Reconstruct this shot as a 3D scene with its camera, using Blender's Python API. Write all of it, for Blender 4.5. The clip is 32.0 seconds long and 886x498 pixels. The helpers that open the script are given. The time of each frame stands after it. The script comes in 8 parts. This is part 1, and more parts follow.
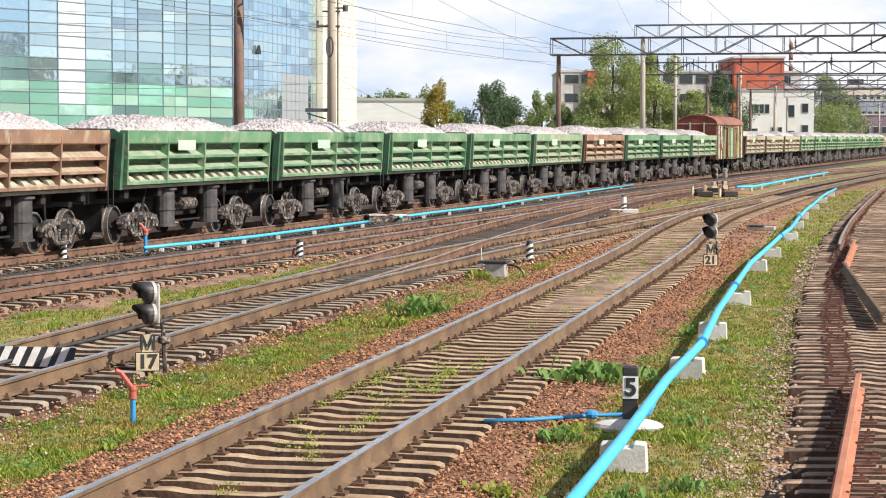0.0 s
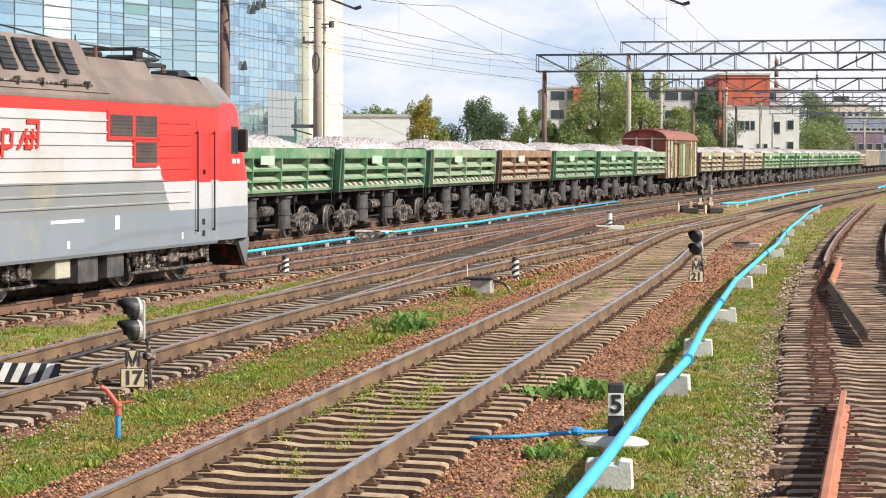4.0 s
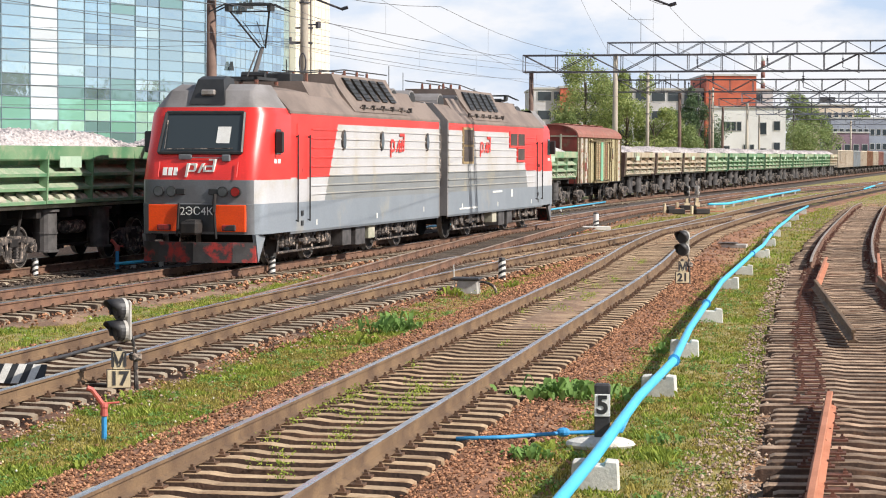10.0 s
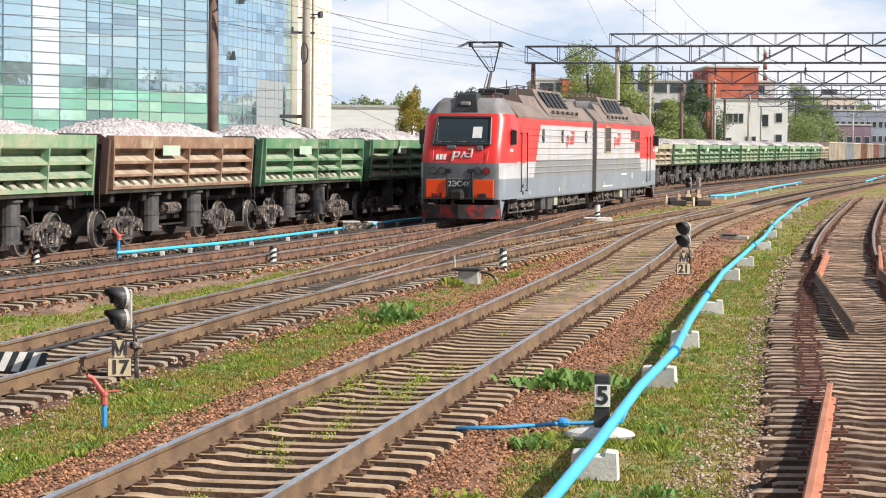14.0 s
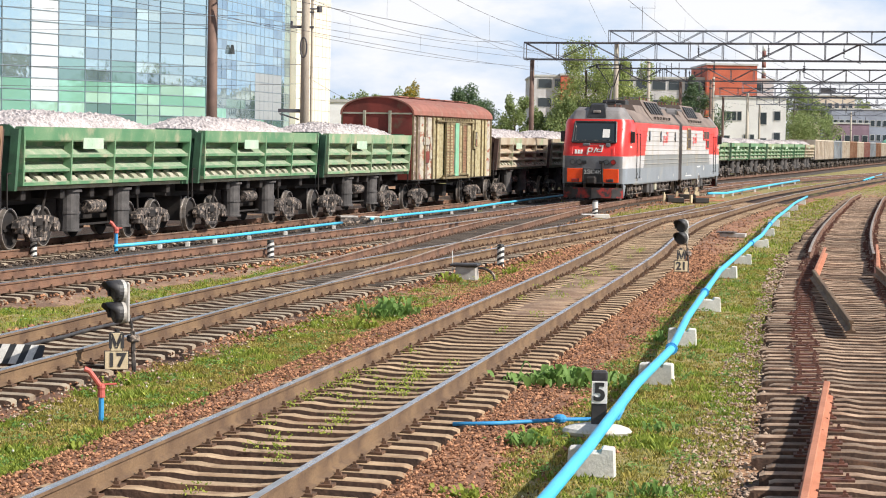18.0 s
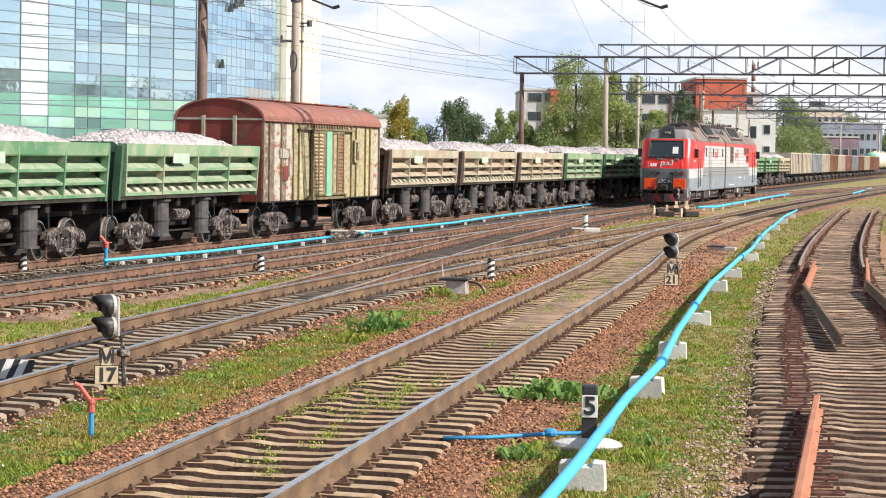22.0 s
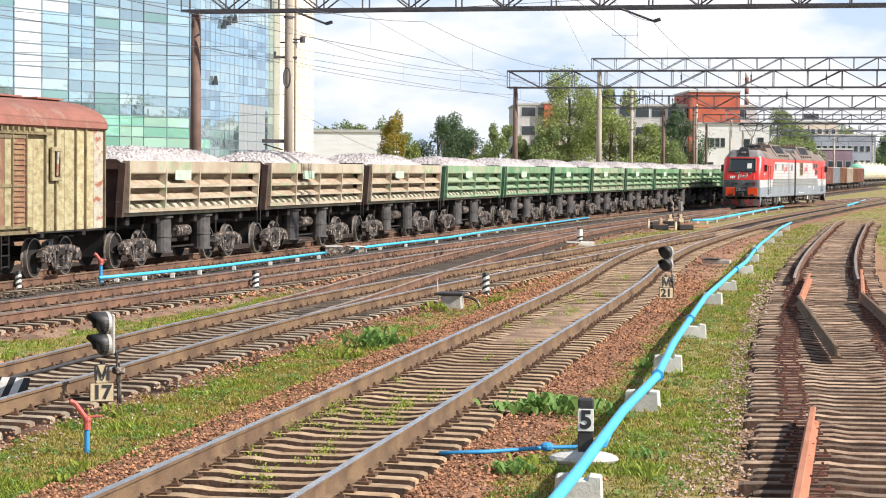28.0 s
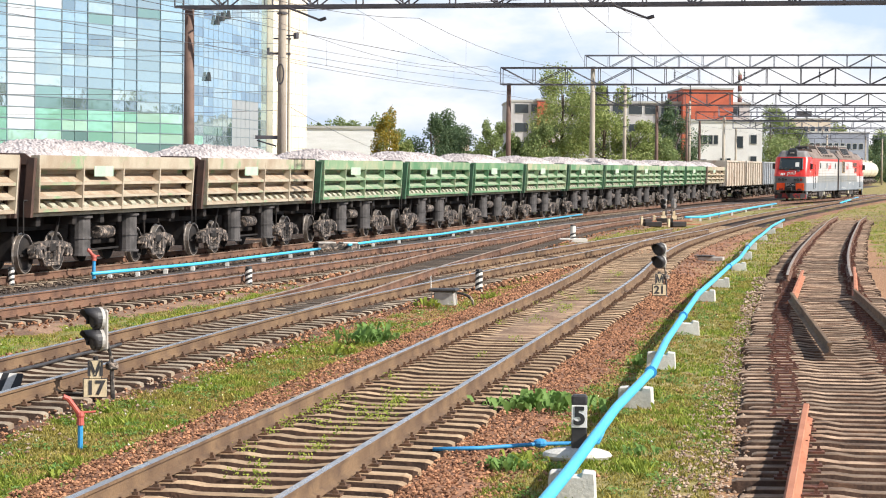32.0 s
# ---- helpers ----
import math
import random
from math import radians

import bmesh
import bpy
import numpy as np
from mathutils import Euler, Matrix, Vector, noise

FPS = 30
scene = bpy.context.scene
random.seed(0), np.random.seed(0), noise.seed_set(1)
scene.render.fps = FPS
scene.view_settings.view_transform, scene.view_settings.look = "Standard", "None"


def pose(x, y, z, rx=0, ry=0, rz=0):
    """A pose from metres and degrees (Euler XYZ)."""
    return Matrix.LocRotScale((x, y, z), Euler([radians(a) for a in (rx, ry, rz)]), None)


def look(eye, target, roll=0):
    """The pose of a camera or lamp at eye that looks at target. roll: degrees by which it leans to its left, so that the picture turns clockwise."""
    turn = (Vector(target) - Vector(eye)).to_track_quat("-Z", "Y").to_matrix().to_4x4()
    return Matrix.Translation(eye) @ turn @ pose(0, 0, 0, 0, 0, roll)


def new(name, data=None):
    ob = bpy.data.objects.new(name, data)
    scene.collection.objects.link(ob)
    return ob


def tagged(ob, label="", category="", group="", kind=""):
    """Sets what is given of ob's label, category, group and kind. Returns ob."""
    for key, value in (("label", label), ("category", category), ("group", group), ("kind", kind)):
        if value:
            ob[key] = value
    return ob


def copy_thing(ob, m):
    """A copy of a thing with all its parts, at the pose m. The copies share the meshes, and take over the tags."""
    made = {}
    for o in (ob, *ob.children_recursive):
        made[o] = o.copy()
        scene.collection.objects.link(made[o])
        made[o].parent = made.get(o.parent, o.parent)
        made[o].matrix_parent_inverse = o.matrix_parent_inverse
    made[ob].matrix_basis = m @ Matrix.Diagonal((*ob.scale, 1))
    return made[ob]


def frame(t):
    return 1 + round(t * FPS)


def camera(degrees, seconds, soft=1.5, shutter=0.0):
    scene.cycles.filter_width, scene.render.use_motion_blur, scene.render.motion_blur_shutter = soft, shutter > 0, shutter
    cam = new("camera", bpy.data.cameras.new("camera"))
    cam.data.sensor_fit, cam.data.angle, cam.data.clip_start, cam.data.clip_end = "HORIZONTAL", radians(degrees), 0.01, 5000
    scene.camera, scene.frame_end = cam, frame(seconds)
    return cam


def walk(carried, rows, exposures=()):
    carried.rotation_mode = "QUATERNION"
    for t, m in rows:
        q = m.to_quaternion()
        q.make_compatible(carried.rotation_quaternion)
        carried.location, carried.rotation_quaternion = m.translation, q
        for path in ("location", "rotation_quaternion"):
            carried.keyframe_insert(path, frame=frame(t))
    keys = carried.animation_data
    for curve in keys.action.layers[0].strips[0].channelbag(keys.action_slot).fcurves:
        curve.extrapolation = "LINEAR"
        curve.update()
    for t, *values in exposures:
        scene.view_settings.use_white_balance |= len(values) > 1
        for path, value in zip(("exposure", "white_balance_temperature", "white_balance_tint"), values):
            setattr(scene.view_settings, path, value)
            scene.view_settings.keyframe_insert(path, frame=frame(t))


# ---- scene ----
cam = camera(22.735, 32.0, soft=1.05)
# seconds, x, height, yaw, pitch down, roll (degrees)
VIEW = [
    (0, 0.000, 2.655, -0.000, 2.911, 0.128),
    (0.5, -0.014, 2.663, -0.073, 2.921, 0.167),
    (1, -0.008, 2.652, 0.250, 2.786, 0.015),
    (1.5, -0.004, 2.661, 0.307, 2.705, 0.267),
    (2, 0.001, 2.660, 0.673, 2.640, 0.244),
    (2.5, 0.002, 2.657, 0.511, 2.396, 0.291),
    (4.5, -0.003, 2.662, 0.367, 2.626, 0.229),
    (5, -0.006, 2.647, 0.473, 2.923, 0.215),
    (5.5, -0.002, 2.656, 0.706, 3.233, 0.236),
    (6, -0.012, 2.654, 0.729, 2.979, 0.447),
    (6.5, -0.011, 2.654, 0.679, 2.970, 0.360),
    (7, 0.002, 2.652, 0.652, 2.978, 0.243),
    (7.5, -0.007, 2.662, 0.579, 2.971, 0.316),
    (8, -0.001, 2.654, 0.600, 2.729, 0.168),
    (8.5, -0.002, 2.657, 0.573, 2.764, 0.106),
    (9, 0.003, 2.655, 0.573, 2.759, 0.107),
    (9.5, 0.006, 2.664, 0.774, 2.851, 0.266),
    (10, 0.002, 2.664, 0.715, 2.478, 0.272),
    (10.5, -0.003, 2.657, 0.679, 2.315, 0.282),
    (11, 0.006, 2.660, 0.516, 2.209, 0.252),
    (11.5, -0.001, 2.661, 0.736, 2.462, 0.393),
    (12, -0.006, 2.665, 0.630, 2.426, 0.475),
    (12.5, 0.005, 2.656, 0.720, 2.549, 0.378),
    (13, -0.003, 2.653, 0.581, 2.350, 0.432),
    (13.5, 0.000, 2.656, 0.662, 2.665, 0.485),
    (14, 0.009, 2.656, 0.681, 2.721, 0.517),
    (14.5, 0.003, 2.661, 0.615, 2.748, 0.439),
    (16.5, 0.000, 2.660, 0.672, 2.798, 0.837),
    (17, -0.004, 2.656, 0.704, 2.709, 1.000),
    (17.5, -0.002, 2.662, 0.830, 2.850, 1.107),
    (18, -0.001, 2.655, 0.754, 2.836, 0.957),
    (18.5, -0.007, 2.656, 0.796, 2.831, 0.869),
    (19, -0.001, 2.660, 0.742, 2.778, 0.753),
    (19.5, 0.012, 2.660, 0.880, 2.756, 0.831),
    (20, 0.005, 2.661, 0.954, 2.676, 0.760),
    (20.5, 0.007, 2.661, 1.009, 2.515, 0.791),
    (21, 0.012, 2.661, 0.863, 2.596, 0.859),
    (21.5, 0.009, 2.660, 0.896, 2.456, 0.868),
    (22, -0.001, 2.657, 1.004, 2.470, 0.889),
    (22.5, 0.003, 2.658, 0.993, 2.406, 0.875),
    (23, -0.001, 2.654, 1.004, 2.464, 0.886),
    (23.5, 0.009, 2.658, 1.056, 2.297, 0.728),
    (24, 0.001, 2.659, 1.035, 2.225, 0.738),
    (24.5, 0.003, 2.661, 1.125, 2.267, 0.688),
    (25, 0.000, 2.659, 0.999, 2.262, 0.696),
    (25.5, 0.003, 2.659, 1.102, 2.112, 0.742),
    (27.5, -0.005, 2.665, 1.074, 2.060, 0.542),
    (28, -0.001, 2.654, 1.137, 2.079, 0.471),
    (28.5, -0.007, 2.655, 1.225, 2.178, 0.571),
    (29, -0.011, 2.655, 1.163, 2.147, 0.475),
    (29.5, -0.002, 2.662, 1.136, 2.168, 0.543),
    (30, -0.003, 2.657, 1.270, 2.096, 0.567),
    (30.5, -0.009, 2.659, 1.262, 2.121, 0.557),
    (31, 0.002, 2.656, 1.250, 2.232, 0.586),
    (31.5, -0.007, 2.661, 1.243, 2.231, 0.548),
    (32, -0.011, 2.649, 1.323, 2.163, 0.585),
]


def view(x, z, yaw, pitch, roll):
    return pose(x, 0, z, 90 - pitch, 0, -yaw) @ pose(0, 0, 0, 0, 0, roll)


walk(cam, [(t, view(x, z, a, b, c)) for t, x, z, a, b, c in VIEW], exposures=((0, 0.53), (6, 0.46), (16, 0.49), (24, 0.57), (32, 0.63)))

# ---- light: a low autumn sun from beyond the right-hand side, bright broken cloud ----
SUN_ELEV, SUN_AZ = radians(36), radians(114)   # azimuth clockwise from +y
sun_dir = Vector((math.sin(SUN_AZ) * math.cos(SUN_ELEV), math.cos(SUN_AZ) * math.cos(SUN_ELEV), math.sin(SUN_ELEV)))
sun = new("sun", bpy.data.lights.new("sun", "SUN"))
sun.data.energy, sun.data.angle, sun.data.color = 5.0, radians(0.6), (1.0, 0.945, 0.865)
sun.matrix_world = look(sun_dir * 300, (0, 0, 0))
world = bpy.data.worlds.new("sky")
scene.world = world
world.use_nodes = True
wn = world.node_tree.nodes
wl = world.node_tree.links
wn.clear()
w_out, w_bg, w_sky = wn.new("ShaderNodeOutputWorld"), wn.new("ShaderNodeBackground"), wn.new("ShaderNodeTexSky")
w_sky.sky_type, w_sky.sun_disc, w_sky.sun_elevation, w_sky.sun_rotation = "NISHITA", False, SUN_ELEV, SUN_AZ
w_sky.air_density, w_sky.dust_density = 1.0, 0.3
w_co, w_map, w_n, w_r, w_mix = (wn.new("ShaderNodeTexCoord"), wn.new("ShaderNodeMapping"), wn.new("ShaderNodeTexNoise"),
                                wn.new("ShaderNodeValToRGB"), wn.new("ShaderNodeMix"))
w_map.inputs["Scale"].default_value = (7.0, 7.0, 17.0)
w_map.inputs["Location"].default_value = (0.35, 0.0, 0.2)
w_n.inputs["Scale"].default_value, w_n.inputs["Detail"].default_value, w_n.inputs["Roughness"].default_value = 1.0, 7.0, 0.55
w_r.color_ramp.elements[0].position, w_r.color_ramp.elements[1].position = 0.44, 0.56
w_r.color_ramp.elements[0].color = (0.0, 0.0, 0.0, 1)
w_mix.data_type = "RGBA"
w_mix.inputs[7].default_value = (9.9, 10.0, 10.4, 1)
w_bg.inputs["Strength"].default_value = 0.07
wl.new(w_co.outputs["Generated"], w_map.inputs["Vector"])
wl.new(w_map.outputs[0], w_n.inputs["Vector"])
wl.new(w_n.outputs["Fac"], w_r.inputs["Fac"])
# cloud and haze thicken towards the horizon and open to clear blue overhead
w_sep, w_haze, w_cover, w_cut = wn.new("ShaderNodeSeparateXYZ"), wn.new("ShaderNodeMapRange"), wn.new("ShaderNodeMapRange"), wn.new("ShaderNodeMath")
for node, low, high, far in ((w_haze, 0.8, 0.1, 0.6), (w_cover, 1.0, 0.25, 0.65)):
    node.interpolation_type = "SMOOTHSTEP"
    node.inputs["From Min"].default_value, node.inputs["From Max"].default_value = 0.1, far
    node.inputs["To Min"].default_value, node.inputs["To Max"].default_value = low, high
    wl.new(w_sep.outputs["Z"], node.inputs["Value"])
w_cut.operation = "MULTIPLY"
wl.new(w_co.outputs["Generated"], w_sep.inputs[0])
wl.new(w_r.outputs["Color"], w_cut.inputs[0])
wl.new(w_cover.outputs[0], w_cut.inputs[1])
wl.new(w_cut.outputs[0], w_mix.inputs[0])
w_pale = wn.new("ShaderNodeMix")
w_pale.data_type = "RGBA"
w_pale.inputs[7].default_value = (6.5, 8.0, 10.7, 1)
wl.new(w_haze.outputs[0], w_pale.inputs[0])
wl.new(w_sky.outputs[0], w_pale.inputs[6])
wl.new(w_pale.outputs[2], w_mix.inputs[6])
wl.new(w_mix.outputs[2], w_bg.inputs["Color"])
wl.new(w_bg.outputs[0], w_out.inputs["Surface"])


# ---- materials ----
def mat(name, a, b=None, rough=0.7, metal=0.0, scale=3.0, fine=40.0, bump=0.2, mix=(0.4, 0.62), vary=0.0, dirt=None, dirt_mix=(0.55, 0.72),
        dirt_scale=1.3, rough_var=0.12, stretch=(1, 1, 1), spec=0.5, grain=0.14):
    """Two tones a and b broken up at two scales, an optional third tone (dirt) in patches, fine bump, shade by piece (vary)."""
    m = bpy.data.materials.new(name)
    m.use_nodes = True
    n, l = m.node_tree.nodes, m.node_tree.links
    p = n["Principled BSDF"]
    b = b or tuple(c * 0.75 for c in a)
    co, mp = n.new("ShaderNodeTexCoord"), n.new("ShaderNodeMapping")
    mp.inputs["Scale"].default_value = stretch
    info = n.new("ShaderNodeObjectInfo")
    shift = n.new("ShaderNodeVectorMath")
    shift.operation = "MULTIPLY_ADD"
    shift.inputs[1].default_value = (13.7, 7.3, 5.1)
    l.new(info.outputs["Random"], shift.inputs[0])
    l.new(co.outputs["Object"], shift.inputs[2])
    l.new(shift.outputs[0], mp.inputs["Vector"])
    big, small = n.new("ShaderNodeTexNoise"), n.new("ShaderNodeTexNoise")
    big.inputs["Scale"].default_value, big.inputs["Detail"].default_value = scale, 6
    small.inputs["Scale"].default_value, small.inputs["Detail"].default_value = fine, 3
    l.new(mp.outputs[0], big.inputs["Vector"])
    l.new(mp.outputs[0], small.inputs["Vector"])
    ramp = n.new("ShaderNodeValToRGB")
    ramp.color_ramp.elements[0].position, ramp.color_ramp.elements[1].position = mix
    ramp.color_ramp.elements[0].color, ramp.color_ramp.elements[1].color = (*a, 1), (*b, 1)
    l.new(big.outputs["Fac"], ramp.inputs["Fac"])
    colour = ramp.outputs["Color"]
    if dirt:
        d, dr, dm = n.new("ShaderNodeTexNoise"), n.new("ShaderNodeValToRGB"), n.new("ShaderNodeMix")
        d.inputs["Scale"].default_value, d.inputs["Detail"].default_value, d.inputs["Roughness"].default_value = dirt_scale, 8, 0.65
        dr.color_ramp.elements[0].position, dr.color_ramp.elements[1].position = dirt_mix
        dm.data_type = "RGBA"
        dm.inputs[7].default_value = (*dirt, 1)
        l.new(mp.outputs[0], d.inputs["Vector"])
        l.new(d.outputs["Fac"], dr.inputs["Fac"])
        l.new(dr.outputs["Color"], dm.inputs[0])
        l.new(colour, dm.inputs[6])
        colour = dm.outputs[2]
    hsv = n.new("ShaderNodeHueSaturation")
    val = n.new("ShaderNodeMapRange")
    val.inputs["From Min"].default_value, val.inputs["From Max"].default_value = 0.25, 0.75
    val.inputs["To Min"].default_value, val.inputs["To Max"].default_value = 1 - grain, 1 + grain
    l.new(small.outputs["Fac"], val.inputs["Value"])
    if vary:
        per = n.new("ShaderNodeMapRange")
        per.inputs["To Min"].default_value, per.inputs["To Max"].default_value = 1 - vary, 1 + vary
        l.new(info.outputs["Random"], per.inputs["Value"])
        mul = n.new("ShaderNodeMath")
        mul.operation = "MULTIPLY"
        l.new(per.outputs[0], mul.inputs[0])
        l.new(val.outputs[0], mul.inputs[1])
        l.new(mul.outputs[0], hsv.inputs["Value"])
    else:
        l.new(val.outputs[0], hsv.inputs["Value"])
    l.new(colour, hsv.inputs["Color"])
    l.new(hsv.outputs[0], p.inputs["Base Color"])
    rr = n.new("ShaderNodeMapRange")
    rr.inputs["To Min"].default_value, rr.inputs["To Max"].default_value = max(0.02, rough - rough_var), min(1, rough + rough_var)
    l.new(big.outputs["Fac"], rr.inputs["Value"])
    l.new(rr.outputs[0], p.inputs["Roughness"])
    p.inputs["Metallic"].default_value = metal
    p.inputs["Specular IOR Level"].default_value = spec
    if bump:
        bp = n.new("ShaderNodeBump")
        bp.inputs["Strength"].default_value, bp.inputs["Distance"].default_value = bump, 0.01
        l.new(small.outputs["Fac"], bp.inputs["Height"])
        l.new(bp.outputs[0], p.inputs["Normal"])
    return m


M = {}
M["rail_side"] = mat("rusty_rail_side", (0.20, 0.125, 0.068), (0.115, 0.068, 0.04), 0.8, 0.1, 1.5, 60, 0.3, dirt=(0.10, 0.06, 0.04), dirt_scale=5, grain=0.3)
M["rail_red"] = mat("red_brown_rail_side", (0.19, 0.10, 0.062), (0.10, 0.053, 0.036), 0.85, 0.05, 1.5, 60, 0.3, dirt=(0.21, 0.13, 0.08), dirt_scale=4, grain=0.3)
# ballast under the stone train, darker than the other beds
M["black_ballast"] = mat("train_bed_ballast", (0.085, 0.066, 0.053), (0.045, 0.035, 0.03), 0.95, 0, 1.5, 24, 1.0, grain=0.5)
M["rail_head"] = mat("polished_rail_head", (0.50, 0.50, 0.52), (0.40, 0.39, 0.38), 0.28, 0.9, 2.0, 50, 0.05)
M["rail_old"] = mat("dull_rail_head", (0.40, 0.32, 0.25), (0.28, 0.20, 0.14), 0.45, 0.5, 1.5, 50, 0.15)
M["rust"] = mat("orange_rust", (0.38, 0.16, 0.085), (0.25, 0.10, 0.055), 0.85, 0.0, 2.5, 50, 0.3)
M["concrete"] = mat("sleeper_concrete", (0.43, 0.305, 0.19), (0.30, 0.195, 0.115), 0.9, 0, 3.0, 45, 0.5, vary=0.25, dirt=(0.17, 0.10, 0.055), dirt_scale=4)
M["concrete_old"] = mat("grey_old_concrete", (0.33, 0.27, 0.20), (0.22, 0.165, 0.115), 0.92, 0, 3.0, 45, 0.6, vary=0.25, dirt=(0.15, 0.085, 0.045), dirt_scale=3)
M["timber"] = mat("dark_sleeper_timber", (0.10, 0.075, 0.055), (0.055, 0.04, 0.03), 0.85, 0, 4.0, 50, 0.6, vary=0.3, stretch=(0.3, 3, 3))
M["sleeper_spur"] = mat("rust_stained_old_concrete", (0.36, 0.25, 0.17), (0.16, 0.10, 0.064), 0.93, 0, 3.0, 45, 0.7, vary=0.45, dirt=(0.17, 0.08, 0.042), dirt_scale=3)
M["clip_rust"] = mat("red_rust_clip", (0.15, 0.06, 0.038), (0.08, 0.035, 0.025), 0.9, 0.0, 8, 60, 0.3)
M["clip"] = mat("rusty_black_clip", (0.10, 0.058, 0.036), (0.15, 0.08, 0.046), 0.8, 0.2, 8, 60, 0.3)
M["ballast"] = mat("brown_ballast", (0.33, 0.158, 0.086), (0.17, 0.08, 0.046), 0.95, 0, 1.2, 22, 1.0, dirt=(0.34, 0.22, 0.14), dirt_scale=0.8, grain=0.4)
M["ballast_oily"] = mat("dark_oily_ballast", (0.29, 0.175, 0.11), (0.155, 0.09, 0.057), 0.95, 0, 1.2, 22, 1.0, dirt=(0.30, 0.22, 0.15), dirt_scale=1.6, grain=0.55)
M["stone"] = mat("ballast_stone", (0.33, 0.19, 0.11), (0.21, 0.125, 0.08), 0.95, 0, 2.2, 22, 0.6)
# dark crib stone, deepened with the shade between sleepers; also colours their sides
M["crib_and_shade"] = mat("crib_ballast_and_side_shade", (0.08, 0.043, 0.027), (0.042, 0.025, 0.018), 0.95, 0, 1.5, 26, 1.0, dirt=(0.17, 0.09, 0.05), dirt_scale=1.4, grain=0.4)
M["steel_dark"] = mat("black_running_gear", (0.014, 0.012, 0.012), (0.03, 0.024, 0.021), 0.75, 0.2, 4, 40, 0.3)
# dusty patches that also paint in bright highlights and black hollows
M["gear_grey"] = mat("dusty_highlit_gear", (0.115, 0.097, 0.087), (0.025, 0.021, 0.02), 0.7, 0.15, 7, 40, 0.3, mix=(0.42, 0.55), dirt=(0.42, 0.33, 0.265), dirt_scale=9, dirt_mix=(0.53, 0.64))
M["cyl_grey"] = mat("grey_cylinder_paint", (0.095, 0.086, 0.084), (0.05, 0.046, 0.045), 0.6, 0.1, 4, 40, 0.15)
M["wheel_rim"] = mat("worn_wheel_tread", (0.42, 0.38, 0.35), (0.26, 0.22, 0.19), 0.4, 0.6, 5, 50, 0.1)
M["gravel"] = mat("pale_crushed_granite", (0.47, 0.42, 0.41), (0.36, 0.32, 0.31), 0.95, 0, 2.0, 19, 1.0, dirt=(0.57, 0.52, 0.51), dirt_scale=7, grain=0.6)
M["soil"] = mat("bare_soil", (0.29, 0.20, 0.13), (0.20, 0.14, 0.09), 0.98, 0, 0.5, 12, 0.9, dirt=(0.16, 0.17, 0.05), dirt_scale=0.45, dirt_mix=(0.48, 0.62))


# ---- mesh helpers ----
def mesh_of(name, verts, faces, material=None, smooth=False):
    me = bpy.data.meshes.new(name)
    me.from_pydata([tuple(v) for v in verts], [], [tuple(f) for f in faces])
    for m in (material if isinstance(material, (list, tuple)) else [material] if material else []):
        me.materials.append(m)
    if smooth:
        me.polygons.foreach_set("use_smooth", [True] * len(me.polygons))
    me.update()
    return me


def part(name, bm, material, parent, label="", m=None, smooth=False):
    """Links a bmesh (or a mesh) as one object under parent."""
    if isinstance(bm, bpy.types.Mesh):
        me = bm
    else:
        me = bpy.data.meshes.new(name)
        bm.to_mesh(me)
        bm.free()
        if smooth:
            me.polygons.foreach_set("use_smooth", [True] * len(me.polygons))
    if material and not len(me.materials):
        for x in (material if isinstance(material, (list, tuple)) else [material]):
            me.materials.append(x)
    ob = new(name, me)
    ob.parent = parent
    if m is not None:
        ob.matrix_basis = m
    if label:
        ob["label"] = label
    return ob


def box(bm, x0, x1, y0, y1, z0, z1, bevel=0.0, mi=0, taper=(1, 1)):
    """A box from corner to corner in bm; taper scales the top in x and y."""
    r = bmesh.ops.create_cube(bm, size=1.0)
    vs = r["verts"]
    for v in vs:
        k = taper if v.co.z > 0 else (1, 1)
        v.co = Vector(((x0 + x1) / 2 + v.co.x * (x1 - x0) * k[0], (y0 + y1) / 2 + v.co.y * (y1 - y0) * k[1], (z0 + z1) / 2 + v.co.z * (z1 - z0)))
    fs = {f for v in vs for f in v.link_faces}
    for f in fs:
        f.material_index = mi
    if bevel:
        bmesh.ops.bevel(bm, geom=list({e for f in fs for e in f.edges}), offset=bevel, segments=1, affect="EDGES", material=mi)
    return bm


def rod(bm, a, b, r, r2=None, n=8, mi=0, caps=True):
    """A round bar from a to b."""
    a, b = Vector(a), Vector(b)
    d = b - a
    q = d.to_track_quat("Z", "Y").to_matrix().to_4x4()
    g = bmesh.ops.create_cone(bm, cap_ends=caps, segments=n, radius1=r, radius2=r if r2 is None else r2, depth=d.length,
                              matrix=Matrix.Translation((a + b) / 2) @ q)
    for f in {f for v in g["verts"] for f in v.link_faces}:
        f.material_index = mi
    return bm


def bars(segs, r, n=5):
    """Many thin bars as raw verts and faces."""
    vs, fs = [], []
    for a, b in segs:
        a, b = Vector(a), Vector(b)
        q = (b - a).to_track_quat("Z", "Y").to_matrix()
        k = len(vs)
        for e in (a, b):
            for i in range(n):
                t = 2 * math.pi * i / n
                vs.append(e + q @ Vector((r * math.cos(t), r * math.sin(t), 0)))
        for i in range(n):
            j = (i + 1) % n
            fs.append((k + i, k + j, k + n + j, k + n + i))
        fs.append(tuple(k + i for i in reversed(range(n))))
        fs.append(tuple(k + n + i for i in range(n)))
    return vs, fs


